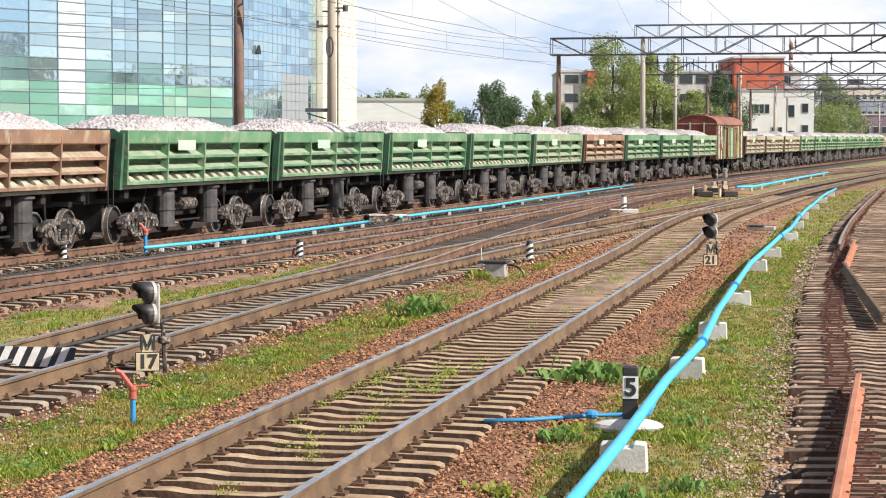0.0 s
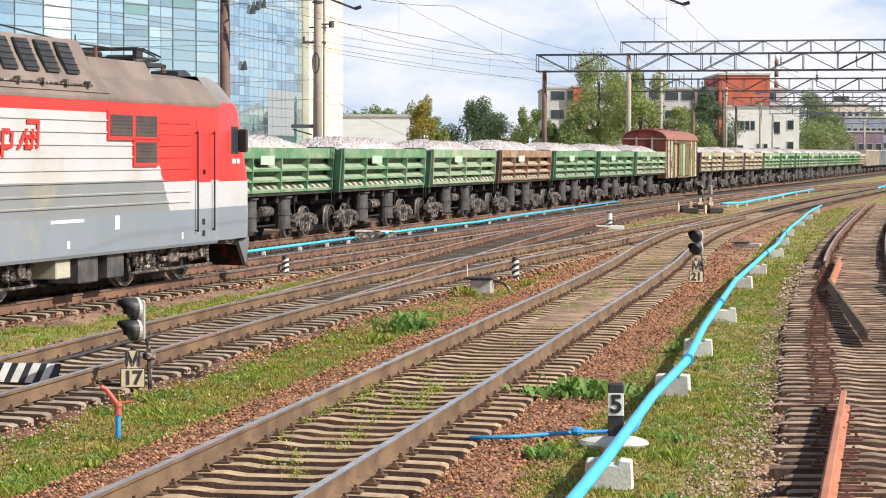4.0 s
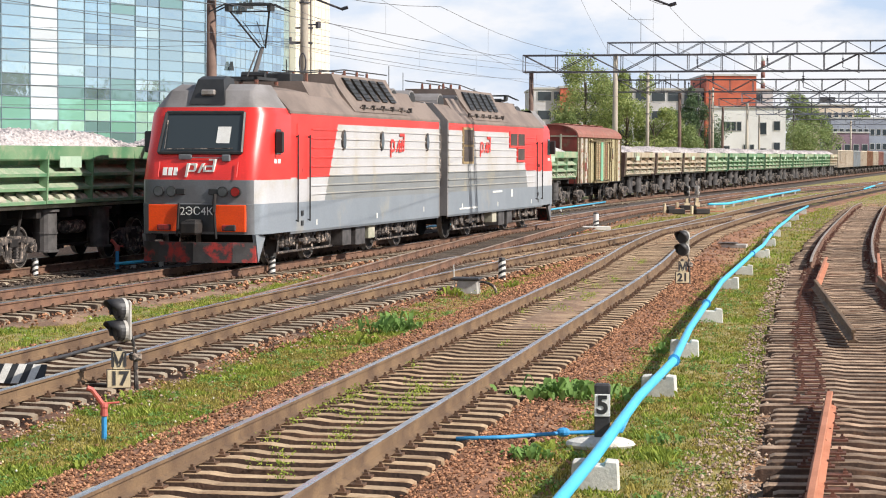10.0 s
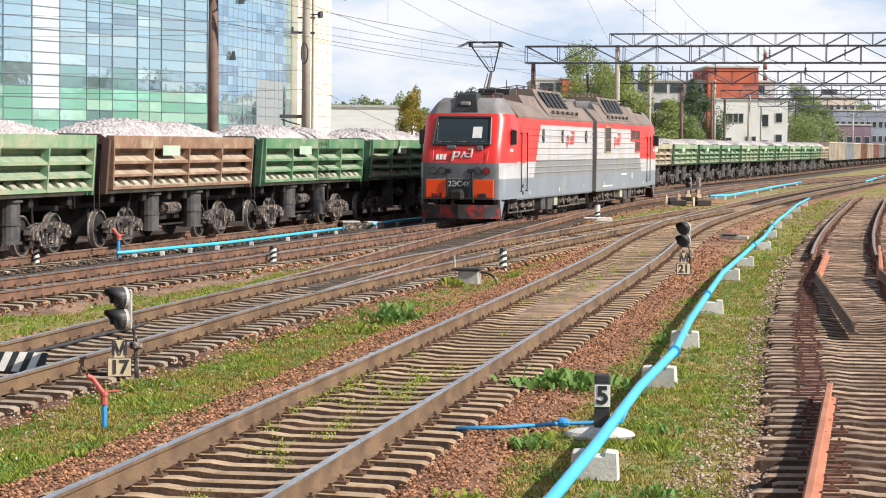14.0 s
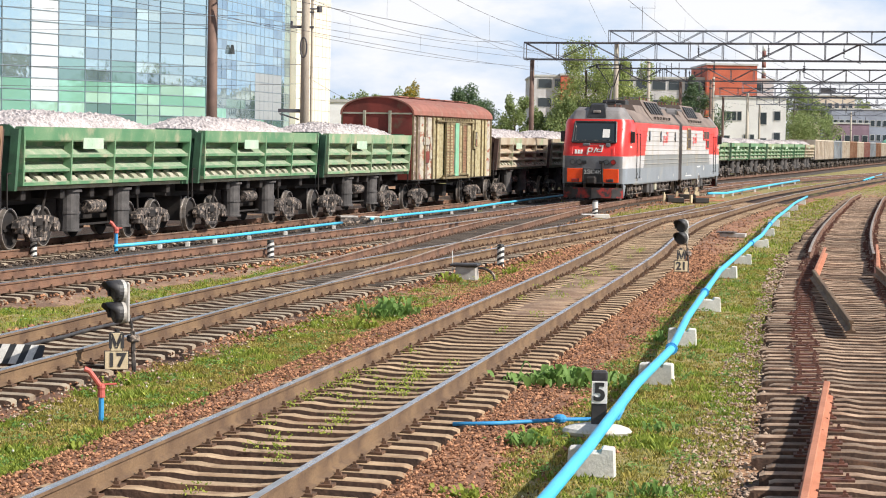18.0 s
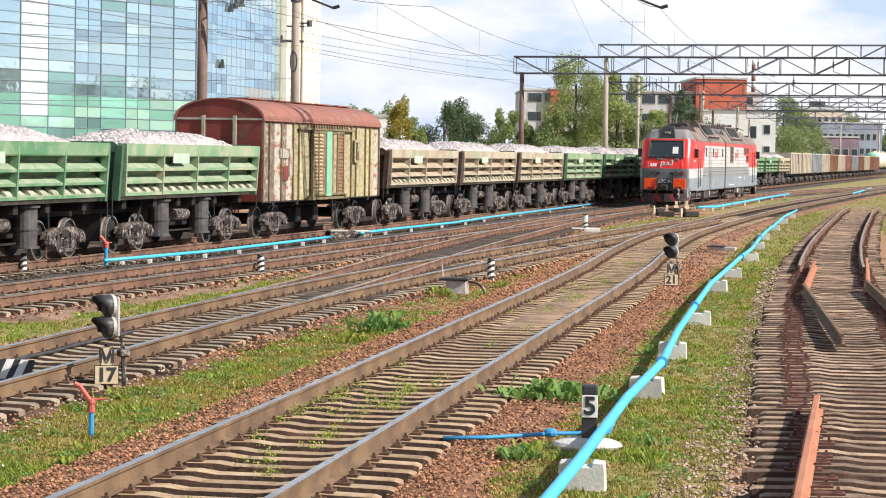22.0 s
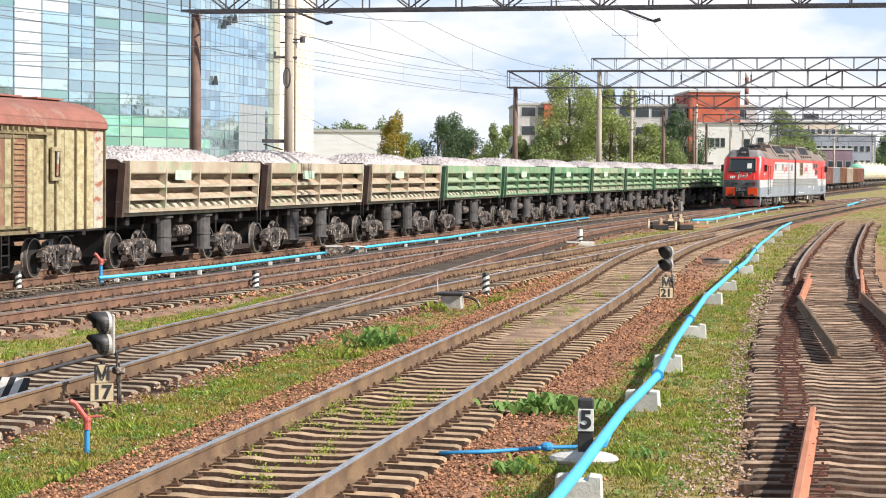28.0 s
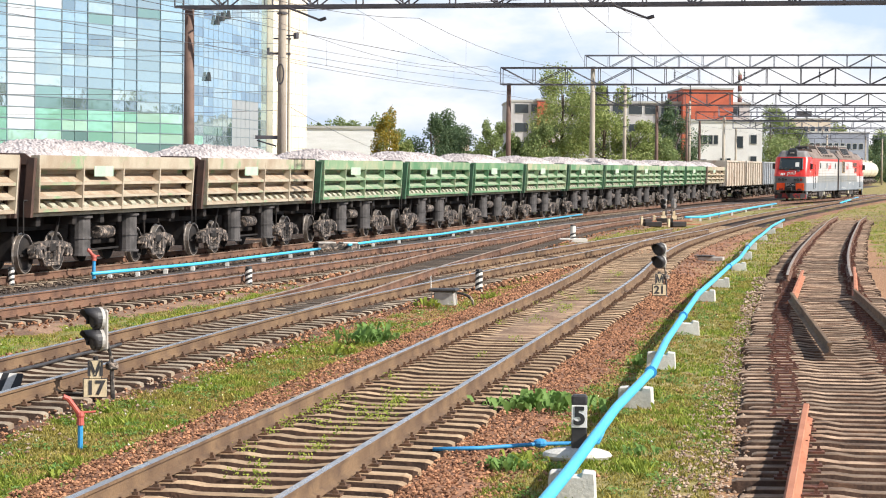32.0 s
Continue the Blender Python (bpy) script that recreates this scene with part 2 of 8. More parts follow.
def prism(bm, poly, axis, a, b, mi=0):
    """Extrudes a polygon (list of 2D points) along axis x, y or z from a to b."""
    def p3(p, h):
        return {"x": (h, p[0], p[1]), "y": (p[0], h, p[1]), "z": (p[0], p[1], h)}[axis]
    lo, hi = [bm.verts.new(p3(p, a)) for p in poly], [bm.verts.new(p3(p, b)) for p in poly]
    n = len(poly)
    fs = [bm.faces.new([lo[i], lo[(i + 1) % n], hi[(i + 1) % n], hi[i]]) for i in range(n)]
    fs += [bm.faces.new(lo[::-1]), bm.faces.new(hi)]
    for f in fs:
        f.material_index = mi
    bmesh.ops.recalc_face_normals(bm, faces=fs)
    return fs


def thing(name, m=None, label="", category="", group="", kind=""):
    ob = tagged(new(name), label, category, group, kind)
    if m is not None:
        ob.matrix_basis = m
    return ob


# ---- plan: u runs along the yard, v to its right; rail heads lie at z = 0 ----
YAW0 = 0.19


def plan(u, v, z=0.0):
    return Vector((math.sin(YAW0) * u + math.cos(YAW0) * v, math.cos(YAW0) * u - math.sin(YAW0) * v, z))


def spline(xs, ys):
    """A smooth curve through the points; straight on beyond them. Gives value and slope."""
    xs, ys = np.array(xs, float), np.array(ys, float)
    d = np.gradient(ys, xs)

    def at(x):
        if x <= xs[0]:
            return ys[0] + d[0] * (x - xs[0]), d[0]
        if x >= xs[-1]:
            return ys[-1] + d[-1] * (x - xs[-1]), d[-1]
        i = int(np.searchsorted(xs, x)) - 1
        w = xs[i + 1] - xs[i]
        t = (x - xs[i]) / w
        v = (2 * t**3 - 3 * t**2 + 1) * ys[i] + (t**3 - 2 * t**2 + t) * w * d[i] + (3 * t**2 - 2 * t**3) * ys[i + 1] + (t**3 - t**2) * w * d[i + 1]
        s = ((6 * t**2 - 6 * t) * (ys[i] - ys[i + 1]) / w) + (3 * t**2 - 4 * t + 1) * d[i] + (3 * t**2 - 2 * t) * d[i + 1]
        return float(v), float(s)
    return at


LINES = {
    "near": spline((0, 30, 55, 66, 78, 90, 97, 117, 130, 160, 187, 240, 330), (-5.0, -5.0, -5.12, -5.4, -5.42, -5.0, -4.65, -3.5, -2.6, -0.1, 2.3, 7.4, 17)),
    "mid": spline((0, 25, 38, 47, 55, 65, 74, 83, 93, 101), (-10.0, -10.0, -10.0, -9.6, -9.05, -8.2, -7.45, -6.65, -5.75, -5.0)),
    "cross": spline((30, 38, 45, 52, 60, 70, 80, 92, 104, 116), (-10.0, -10.0, -10.1, -10.35, -10.6, -10.75, -10.85, -10.8, -10.45, -9.68)),
    "main": spline((0, 21.9, 41.8, 61.8, 81.7, 101.7, 121.6, 151.5, 181.3, 211, 240.6, 330), (-18.52, -16.62, -14.92, -13.5, -12.08, -10.68, -9.26, -7.09, -3.46, 1.18, 6.0, 21.5)),
    "back": spline((0, 21.3, 41.2, 61.2, 81.2, 101.1, 121.1, 151, 181, 206, 223, 244, 287, 341, 500, 700),
                   (-22.1, -20.82, -19.65, -18.46, -17.23, -15.94, -14.57, -12.33, -9.85, -7.6, -6.15, -4.55, -1.4, 2.8, 15.5, 32)),
    "spur": spline((4, 17, 22.6, 28, 35.5, 48, 57, 70, 85, 103, 122, 131), (0.88, 0.78, 0.66, 0.48, 0.30, 0.20, 0.13, 0.25, 0.58, 1.1, 1.75, 2.3)),
}


def on_line(name, u, off=0.0, z=0.0):
    """A point beside a track's axis and its heading there (radians from +x)."""
    v, d = LINES[name](u)
    a = math.atan(d)
    p = plan(u - off * math.sin(a), v + off * math.cos(a), z)
    return p, math.pi / 2 - YAW0 - a


def along(name, u0, lengths):
    """u at each of the distances along a track from u0."""
    out, u, s = [], u0, 0.0
    step = 0.25
    for want in lengths:
        while s < want:
            d = LINES[name](u)[1]
            u += min(step, want - s) / math.sqrt(1 + d * d)
            s += min(step, want - s)
        out.append(u)
    return out

# ---- ground ----
def ground_material():
    """Soil, dry grass and green grass in patches."""
    m = bpy.data.materials.new("yard_ground")
    m.use_nodes = True
    n, l = m.node_tree.nodes, m.node_tree.links
    p = n["Principled BSDF"]
    co = n.new("ShaderNodeTexCoord")

    def tex(scale, detail=6, rough=0.6):
        t = n.new("ShaderNodeTexNoise")
        t.inputs["Scale"].default_value, t.inputs["Detail"].default_value, t.inputs["Roughness"].default_value = scale, detail, rough
        l.new(co.outputs["Object"], t.inputs["Vector"])
        return t

    def ramp(src, stops):
        r = n.new("ShaderNodeValToRGB")
        e = r.color_ramp.elements
        while len(e) < len(stops):
            e.new(0.5)
        for k, (pos, c) in zip(e, stops):
            k.position, k.color = pos, (*c, 1)
        l.new(src, r.inputs["Fac"])
        return r
    a, b, c, d = tex(0.35), tex(2.2), tex(16, 4), tex(55, 2)
    grass = ramp(b.outputs["Fac"], [(0.3, (0.15, 0.165, 0.035)), (0.5, (0.25, 0.215, 0.065)), (0.68, (0.37, 0.27, 0.13))])
    soil = ramp(c.outputs["Fac"], [(0.3, (0.12, 0.065, 0.035)), (0.5, (0.34, 0.18, 0.092)), (0.7, (0.47, 0.29, 0.165))])
    bare = n.new("ShaderNodeAttribute")
    bare.attribute_name = "bare"
    add = n.new("ShaderNodeMath")
    add.operation = "MULTIPLY_ADD"
    add.inputs[1].default_value = 0.7
    l.new(c.outputs["Fac"], add.inputs[0])
    l.new(bare.outputs["Fac"], add.inputs[2])
    mask = ramp(add.outputs[0], [(0.70, (0, 0, 0)), (0.98, (1, 1, 1))])
    mix = n.new("ShaderNodeMix")
    mix.data_type = "RGBA"
    l.new(mask.outputs[0], mix.inputs[0])
    l.new(grass.outputs[0], mix.inputs[6])
    l.new(soil.outputs[0], mix.inputs[7])
    hsv = n.new("ShaderNodeHueSaturation")
    rng = n.new("ShaderNodeMapRange")
    rng.inputs["From Min"].default_value, rng.inputs["From Max"].default_value = 0.3, 0.7
    rng.inputs["To Min"].default_value, rng.inputs["To Max"].default_value = 0.5, 1.45
    l.new(d.outputs["Fac"], rng.inputs["Value"])
    l.new(rng.outputs[0], hsv.inputs["Value"])
    l.new(mix.outputs[2], hsv.inputs["Color"])
    l.new(hsv.outputs[0], p.inputs["Base Color"])
    p.inputs["Roughness"].default_value = 0.97
    bp = n.new("ShaderNodeBump")
    bp.inputs["Strength"].default_value, bp.inputs["Distance"].default_value = 0.9, 0.03
    l.new(c.outputs["Fac"], bp.inputs["Height"])
    l.new(bp.outputs[0], p.inputs["Normal"])
    return m


M["ground"] = ground_material()


def ground_height(x, y):
    return -0.33 + 0.05 * noise.noise((x * 0.35, y * 0.35, 0)) + 0.02 * noise.noise((x * 1.7, y * 1.7, 3))


def bareness(x, y):
    """How bare the yard is: 0 in the grass strips, 1 on trodden soil and beside the rails."""
    u = math.sin(YAW0) * x + math.cos(YAW0) * y
    v = math.cos(YAW0) * x - math.sin(YAW0) * y

    def strip(c, w, soft=0.5):
        return max(0.0, min(1.0, (w - abs(v - c)) / soft + 0.5))
    g = 0.0
    if u < 140:
        mid_edge = LINES["mid"](u)[0] + 1.25 if u < 95 else -4.5
        near_edge = LINES["near"](u)[0] - 1.5
        k = 1.0 if u < 34 else max(0.3, 1 - (u - 34) / 18)
        c = (mid_edge + near_edge - 0.35) / 2 - 0.32
        g = max(g, k * strip(c, max(0.05, (near_edge - mid_edge) / 2 + 0.2)))
        g = max(g, 1.0 * strip(-2.0 + 0.004 * u, 1.05))
        g = max(g, strip((LINES["main"](u)[0] + min(-10, LINES["cross"](u)[0]) if u > 40 else LINES["main"](u)[0] - 10.0) / 2 + 0.1, 0.95 if u < 60 else 0.35) * (1 if u < 62 else 0.8))
        g = max(g, 0.55 * strip((LINES["main"](u)[0] + LINES["back"](u)[0]) / 2, 0.5))
        g = max(g, strip(3.5, 1.2))
    else:
        g = 0.75
    if 46 < u < 150 and LINES["main"](u)[0] - 1 < v < LINES["near"](u)[0] + 1:
        g = max(g, 0.5 + 0.5 * noise.noise((x * 0.3, y * 0.16, 5)))
    if 88 < u < 240:
        e = LINES["near"](u)[0] + 2.2
        g = max(g, 0.6 * strip(e + 2.0, 2.2))
    if u < 135 and abs(v - LINES["spur"](u)[0]) < 1.0:
        g *= 0.3
    g += 0.52 * noise.noise((x * 1.1, y * 1.1, 7)) + 0.42 * noise.noise((x * 2.9, y * 2.9, 1)) * (1 if 0.02 < g else 0.4)
    return 1 - max(0.0, min(1.0, g))


def build_ground():
    xs = [-3000, -1200, -500, -200, -90, -50] + [-32 + i * 0.8 for i in range(24)] + [-12.8 + i * 0.25 for i in range(110)] + [15 + i * 0.7 for i in range(32)] + [50, 90, 200, 500, 1200, 3000]
    ys = [-3000, -1000, -300, -80, -20] + [i * 1.0 for i in range(12)] + [12 + i * 0.35 for i in range(120)] + [54.5 + i * 0.9 for i in range(85)] + [132 + i * 5 for i in range(30)] + [300, 420, 700, 1300, 4500]
    vs = [(x, y, ground_height(x, y) if -32 <= x <= 36 and 0 <= y <= 280 else -0.33) for y in ys for x in xs]
    w = len(xs)
    fs = [(j * w + i, j * w + i + 1, (j + 1) * w + i + 1, (j + 1) * w + i) for j in range(len(ys) - 1) for i in range(w - 1)]
    me = mesh_of("ground", vs, fs, M["ground"], True)
    at = me.attributes.new("bare", "FLOAT", "POINT")
    at.data.foreach_set("value", [bareness(v[0], v[1]) if -30 < v[0] < 50 and 0 < v[1] < 260 else 0.35 for v in vs])
    tagged(new("ground", me), "patchy yard ground of grass, weeds and brown soil", "ground", kind="structure")


build_ground()


# ---- tracks ----
def sweep(name, u0, u1, off, profile, step=1.0, z=0.0, rag=0.0, seed=0):
    """A profile of (side, height, material) points swept along a track."""
    rnd = random.Random(seed)
    n = max(2, int((u1 - u0) / step))
    vs, fs, mi = [], [], []
    k = len(profile)
    for i in range(n + 1):
        u = u0 + (u1 - u0) * i / n
        p, a = on_line(name, u, off)
        nx, ny = math.sin(a), -math.cos(a)
        for s, h, _ in profile:
            j = (rnd.random() - 0.5) * rag
            vs.append((p.x + nx * (s + j), p.y + ny * (s + j), z + h + (j * 0.15)))
    for i in range(n):
        for q in range(k - 1):
            fs.append((i * k + q, i * k + q + 1, (i + 1) * k + q + 1, (i + 1) * k + q))
            mi.append(profile[q][2])
    fs.append(tuple(range(k)))
    mi.append(profile[0][2])
    fs.append(tuple(n * k + q for q in reversed(range(k))))
    mi.append(profile[0][2])
    return vs, fs, mi


RAIL = [(-0.075, -0.18, 0), (-0.075, -0.168, 0), (-0.012, -0.145, 0), (-0.01, -0.05, 0), (-0.036, -0.038, 0), (-0.036, -0.008, 1),
        (-0.026, 0.0, 1), (0.026, 0.0, 1), (0.036, -0.008, 0), (0.036, -0.038, 0), (0.01, -0.05, 0), (0.012, -0.145, 0), (0.075, -0.168, 0), (0.075, -0.18, 0)]
GAUGE = 0.797


def rail(parent, line, u0, u1, off, head, z=0.0, profile=RAIL, label="", side="rail_side"):
    vs, fs, mi = sweep(line, u0, u1, off, profile, 2.0, z)
    me = mesh_of("rail", vs, fs, [M[side], head])
    me.polygons.foreach_set("material_index", mi)
    return part("rail", me, None, parent, label)


def sleeper_mesh(kind):
    """A concrete sleeper with a dipped waist and four rusty clips, or a timber one; x runs across the track."""
    bm = bmesh.new()
    if kind == "timber":
        box(bm, -1.37, 1.37, -0.12, 0.12, -0.38, -0.19, 0.015)
    else:
        xs = [-1.35, -1.30, -0.5, -0.32, 0.32, 0.5, 1.30, 1.35]
        tops = [-0.228, -0.212, -0.194, -0.216, -0.216, -0.194, -0.212, -0.228]
        hw = [0.085, 0.092, 0.092, 0.085, 0.085, 0.092, 0.092, 0.085]
        rings = []
        for x, t, w in zip(xs, tops, hw):
            rings.append([bm.verts.new(c) for c in ((x, -w - 0.035, -0.40), (x, -w, t - 0.008), (x, -w + 0.012, t), (x, w - 0.012, t), (x, w, t - 0.008), (x, w + 0.035, -0.40))])
        for a, b in zip(rings, rings[1:]):
            for i in range(5):
                # side faces take the dark tone, their shade put into the colour
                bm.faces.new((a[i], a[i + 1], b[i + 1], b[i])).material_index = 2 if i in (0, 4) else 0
        bm.faces.new(rings[0][::-1])
        bm.faces.new(rings[-1])
        bmesh.ops.recalc_face_normals(bm, faces=bm.faces[:])
    for s in (-GAUGE, GAUGE):
        box(bm, s - 0.17, s + 0.17, -0.075, 0.075, -0.2, -0.178, mi=1)
        for d in (-0.115, 0.115):
            box(bm, s + d - 0.03, s + d + 0.03, -0.03, 0.03, -0.19, -0.152, mi=1, taper=(0.7, 0.8))
            box(bm, s + d * 0.95 - 0.013, s + d * 0.95 + 0.013, -0.012, 0.012, -0.155, -0.128, mi=1)
    me = bpy.data.meshes.new("sleeper")
    bm.to_mesh(me)
    bm.free()
    me.materials.append(M["timber"] if kind == "timber" else M[kind])
    me.materials.append(M["clip_rust"] if kind == "sleeper_spur" else M["clip"])
    me.materials.append(M["crib_and_shade"])
    return me


SLEEPER = {k: sleeper_mesh(k) for k in ("concrete", "concrete_old", "sleeper_spur", "timber")}


def ballast_bed(name, line, u0, u1, half=1.75, top=-0.25, stone="ballast"):
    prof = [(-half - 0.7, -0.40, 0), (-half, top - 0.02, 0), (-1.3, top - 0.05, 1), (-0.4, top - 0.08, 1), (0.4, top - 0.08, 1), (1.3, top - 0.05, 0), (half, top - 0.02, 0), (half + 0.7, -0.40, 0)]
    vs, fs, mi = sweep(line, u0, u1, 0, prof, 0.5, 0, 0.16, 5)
    me = mesh_of(name, vs, fs, [M[stone], M["crib_and_shade"]], True)
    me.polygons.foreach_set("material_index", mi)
    return tagged(new(name, me), "brown crushed-stone ballast bed under a track", "ballast", kind="structure")


def track(label, line, u0, u1, kinds, pitch, head, sleepers_to=None, rails=True, jitter=0.02, rail_from=None):
    """Rails and sleepers on a line; kinds: (u from, sleeper kind) in order."""
    ob = thing("railway_track", None, label, "railway track", "tracks of the yard", "structure")
    if rails:
        for off in (-GAUGE, GAUGE):
            rail(ob, line, rail_from or u0, u1, off, M[head], side="rail_side" if line in ("near", "mid") else "rail_red")
    rnd = random.Random(len(label))
    u, n = u0, 0
    pool = []
    while u < (sleepers_to or u1):
        k = [k for a, k in kinds if u >= a][-1]
        p, a = on_line(line, u, (rnd.random() - 0.5) * jitter * 3)
        pool.append((k, Matrix.Translation((p.x, p.y, (rnd.random() - 0.5) * 0.012)) @ pose(0, 0, 0, 0, 0, math.degrees(a) - 90 + (rnd.random() - 0.5) * 60 * jitter)))
        u += pitch * (1 + (rnd.random() - 0.5) * jitter * 4)
    for k, m in pool[:300]:
        part("sleeper", SLEEPER[k], None, ob, "", m)
    return ob


ballast_bed("ballast_near", "near", 4, 230)
ballast_bed("ballast_mid", "mid", 4, 96, 1.3)
ballast_bed("ballast_cross", "cross", 46, 112, 1.5, -0.27)
ballast_bed("ballast_main", "main", 4, 250, 1.75, -0.25, "ballast_oily")
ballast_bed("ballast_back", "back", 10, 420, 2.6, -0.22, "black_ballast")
ballast_bed("ballast_spur", "spur", 6, 60, 1.1, -0.27, "crib_and_shade")
M["fill"] = mat("sandy_gravel_fill", (0.31, 0.205, 0.13), (0.20, 0.12, 0.075), 0.95, 0, 2.0, 24, 1.0, dirt=(0.15, 0.085, 0.05), dirt_scale=2.5, grain=0.45)
vs, fs, mi = sweep("near", 36, 47, 0, [(-0.62, -0.30, 0), (-0.5, -0.222, 0), (0.0, -0.207, 0), (0.5, -0.225, 0), (0.62, -0.30, 0)], 0.3, 0, 0.1, 9)
tagged(new("gravel_fill", mesh_of("gravel_fill", vs, fs, M["fill"], True)), "sandy gravel filling the cribs between the rails", "gravel", kind="structure")
T_NEAR = track("worn main track with bright rails on pale concrete sleepers", "near", 6, 260, [(0, "concrete")], 0.502, "rail_head", 110)
T_MID = track("yard track curving into a turnout on weathered concrete sleepers", "mid", 10, 97, [(0, "concrete_old"), (56, "concrete")], 0.52, "rail_head")
T_CROSS = track("rust-brown crossover track leading to the main line", "cross", 42, 112, [(0, "timber")], 0.55, "rail_old", rail_from=38)
T_MAIN = track("brown main track beside the stone train", "main", 12, 250, [(0, "concrete_old")], 0.56, "rail_head", 150)
T_BACK = track("track that carries the stone train", "back", 22, 430, [(0, "concrete_old")], 0.56, "rail_old", 150)
T_SPUR = track("rusty dead-end spur with rails on its far part only", "spur", 9, 128, [(0, "sleeper_spur")], 0.47, "rail_old", 126, rail_from=56, jitter=0.06)

# ---- motion along the tracks ----
def arcs(line, u0=-200.0, u1=760.0):
    us = np.arange(u0, u1, 0.5)
    ds = np.array([LINES[line](u)[1] for u in us])
    s = np.concatenate([[0], np.cumsum(0.5 * np.sqrt(1 + ((ds[1:] + ds[:-1]) / 2) ** 2))])
    return us, s


ARC = {k: arcs(k) for k in ("main", "back")}


def on_arc(line, s, off=0.0, z=0.0):
    us, ss = ARC[line]
    return on_line(line, float(np.interp(s, ss, us)), off, z)


def arc_at(line, u):
    us, ss = ARC[line]
    return float(np.interp(u, us, ss))


def ride(line, s, half):
    """The pose of a vehicle whose pivots, half apart from its middle at arc s, both stand on the track; its +x points along the line."""
    a, b = on_arc(line, s - half)[0], on_arc(line, s + half)[0]
    d = b - a
    return Matrix.Translation((a + b) / 2) @ pose(0, 0, 0, 0, 0, math.degrees(math.atan2(d.y, d.x)))


# where the box wagon's near end and the locomotive's near end are, second by second (u along the yard)
STONE_U = (156.70, 152.83, 148.88, 144.87, 140.80, 136.68, 132.53, 128.33, 124.10, 119.85, 115.59, 111.32, 107.05, 102.77, 98.50, 94.25, 89.99, 85.76, 81.56, 77.35, 73.14, 68.92, 64.70, 60.48, 56.25, 51.99, 47.68, 43.37, 39.11, 34.90, 30.68, 26.42, 22.04)
LOCO_U = (-7.30, -2.54, 2.51, 7.78, 13.25, 18.86, 24.59, 30.43, 36.40, 42.44, 48.53, 54.69, 60.90, 67.16, 73.46, 79.78, 86.13, 92.49, 98.87, 105.26, 111.64, 118.04, 124.45, 130.87, 137.31, 143.72, 150.20, 156.69, 163.21, 169.82, 176.63, 183.58, 190.63)
STONE_S = [arc_at("back", u) for u in STONE_U]
LOCO_S = [arc_at("main", u) for u in LOCO_U]
MOVERS = []      # thing, line, positions, offset of its middle, pivot distance from the middle, turned round

# ---- wagons of the stone train ----
PAINT = {
    "green": mat("faded_green_wagon_paint", (0.085, 0.21, 0.105), (0.17, 0.28, 0.155), 0.65, 0, 0.9, 40, 0.2, dirt=(0.34, 0.32, 0.22), dirt_scale=1.8, dirt_mix=(0.52, 0.72)),
    "pale": mat("dusty_pale_green_paint", (0.15, 0.285, 0.155), (0.28, 0.34, 0.215), 0.7, 0, 0.9, 40, 0.15, dirt=(0.42, 0.36, 0.24), dirt_scale=1.5, dirt_mix=(0.5, 0.68)),
    "rust": mat("brown_rusted_wagon_paint", (0.29, 0.17, 0.105), (0.20, 0.115, 0.075), 0.75, 0, 1.2, 40, 0.2, dirt=(0.40, 0.34, 0.23), dirt_scale=1.5, dirt_mix=(0.52, 0.7)),
    "tan": mat("tan_weathered_wagon_paint", (0.43, 0.375, 0.285), (0.33, 0.26, 0.185), 0.8, 0, 0.8, 40, 0.2, dirt=(0.22, 0.33, 0.18), dirt_scale=0.9, dirt_mix=(0.55, 0.66)),
}
M["dust_green"] = mat("dust_caked_green_ledge", (0.20, 0.285, 0.18), (0.30, 0.34, 0.235), 0.9, 0, 2.5, 40, 0.3, dirt=(0.42, 0.40, 0.31), dirt_scale=3, grain=0.25)
M["dust_rust"] = mat("dust_caked_brown_ledge", (0.33, 0.235, 0.16), (0.42, 0.34, 0.25), 0.9, 0, 2.5, 40, 0.3, dirt=(0.48, 0.42, 0.33), dirt_scale=3, grain=0.25)
# end plates in darker copies of the body paint, shade put into the colour
M["end_shaded"] = mat("shaded_green_end_plate", (0.06, 0.15, 0.08), (0.04, 0.09, 0.052), 0.7, 0, 2, 40, 0.15)
M["end_rust_shaded"] = mat("shaded_rust_end_plate", (0.10, 0.055, 0.04), (0.06, 0.035, 0.028), 0.75, 0, 2, 40, 0.15)
M["sill"] = mat("dusty_sill", (0.42, 0.39, 0.31), (0.28, 0.28, 0.2), 0.8, 0, 2, 40, 0.2)
M["plate_mint"] = mat("pale_mint_data_plate", (0.36, 0.50, 0.37), (0.45, 0.53, 0.42), 0.6, 0, 2, 40, 0.1, dirt=(0.27, 0.36, 0.25), dirt_scale=6)
M["patch_mint"] = mat("fresh_mint_paint_patch", (0.17, 0.42, 0.26), (0.25, 0.47, 0.33), 0.6, 0, 2, 40, 0.1, dirt=(0.36, 0.36, 0.27), dirt_scale=3)


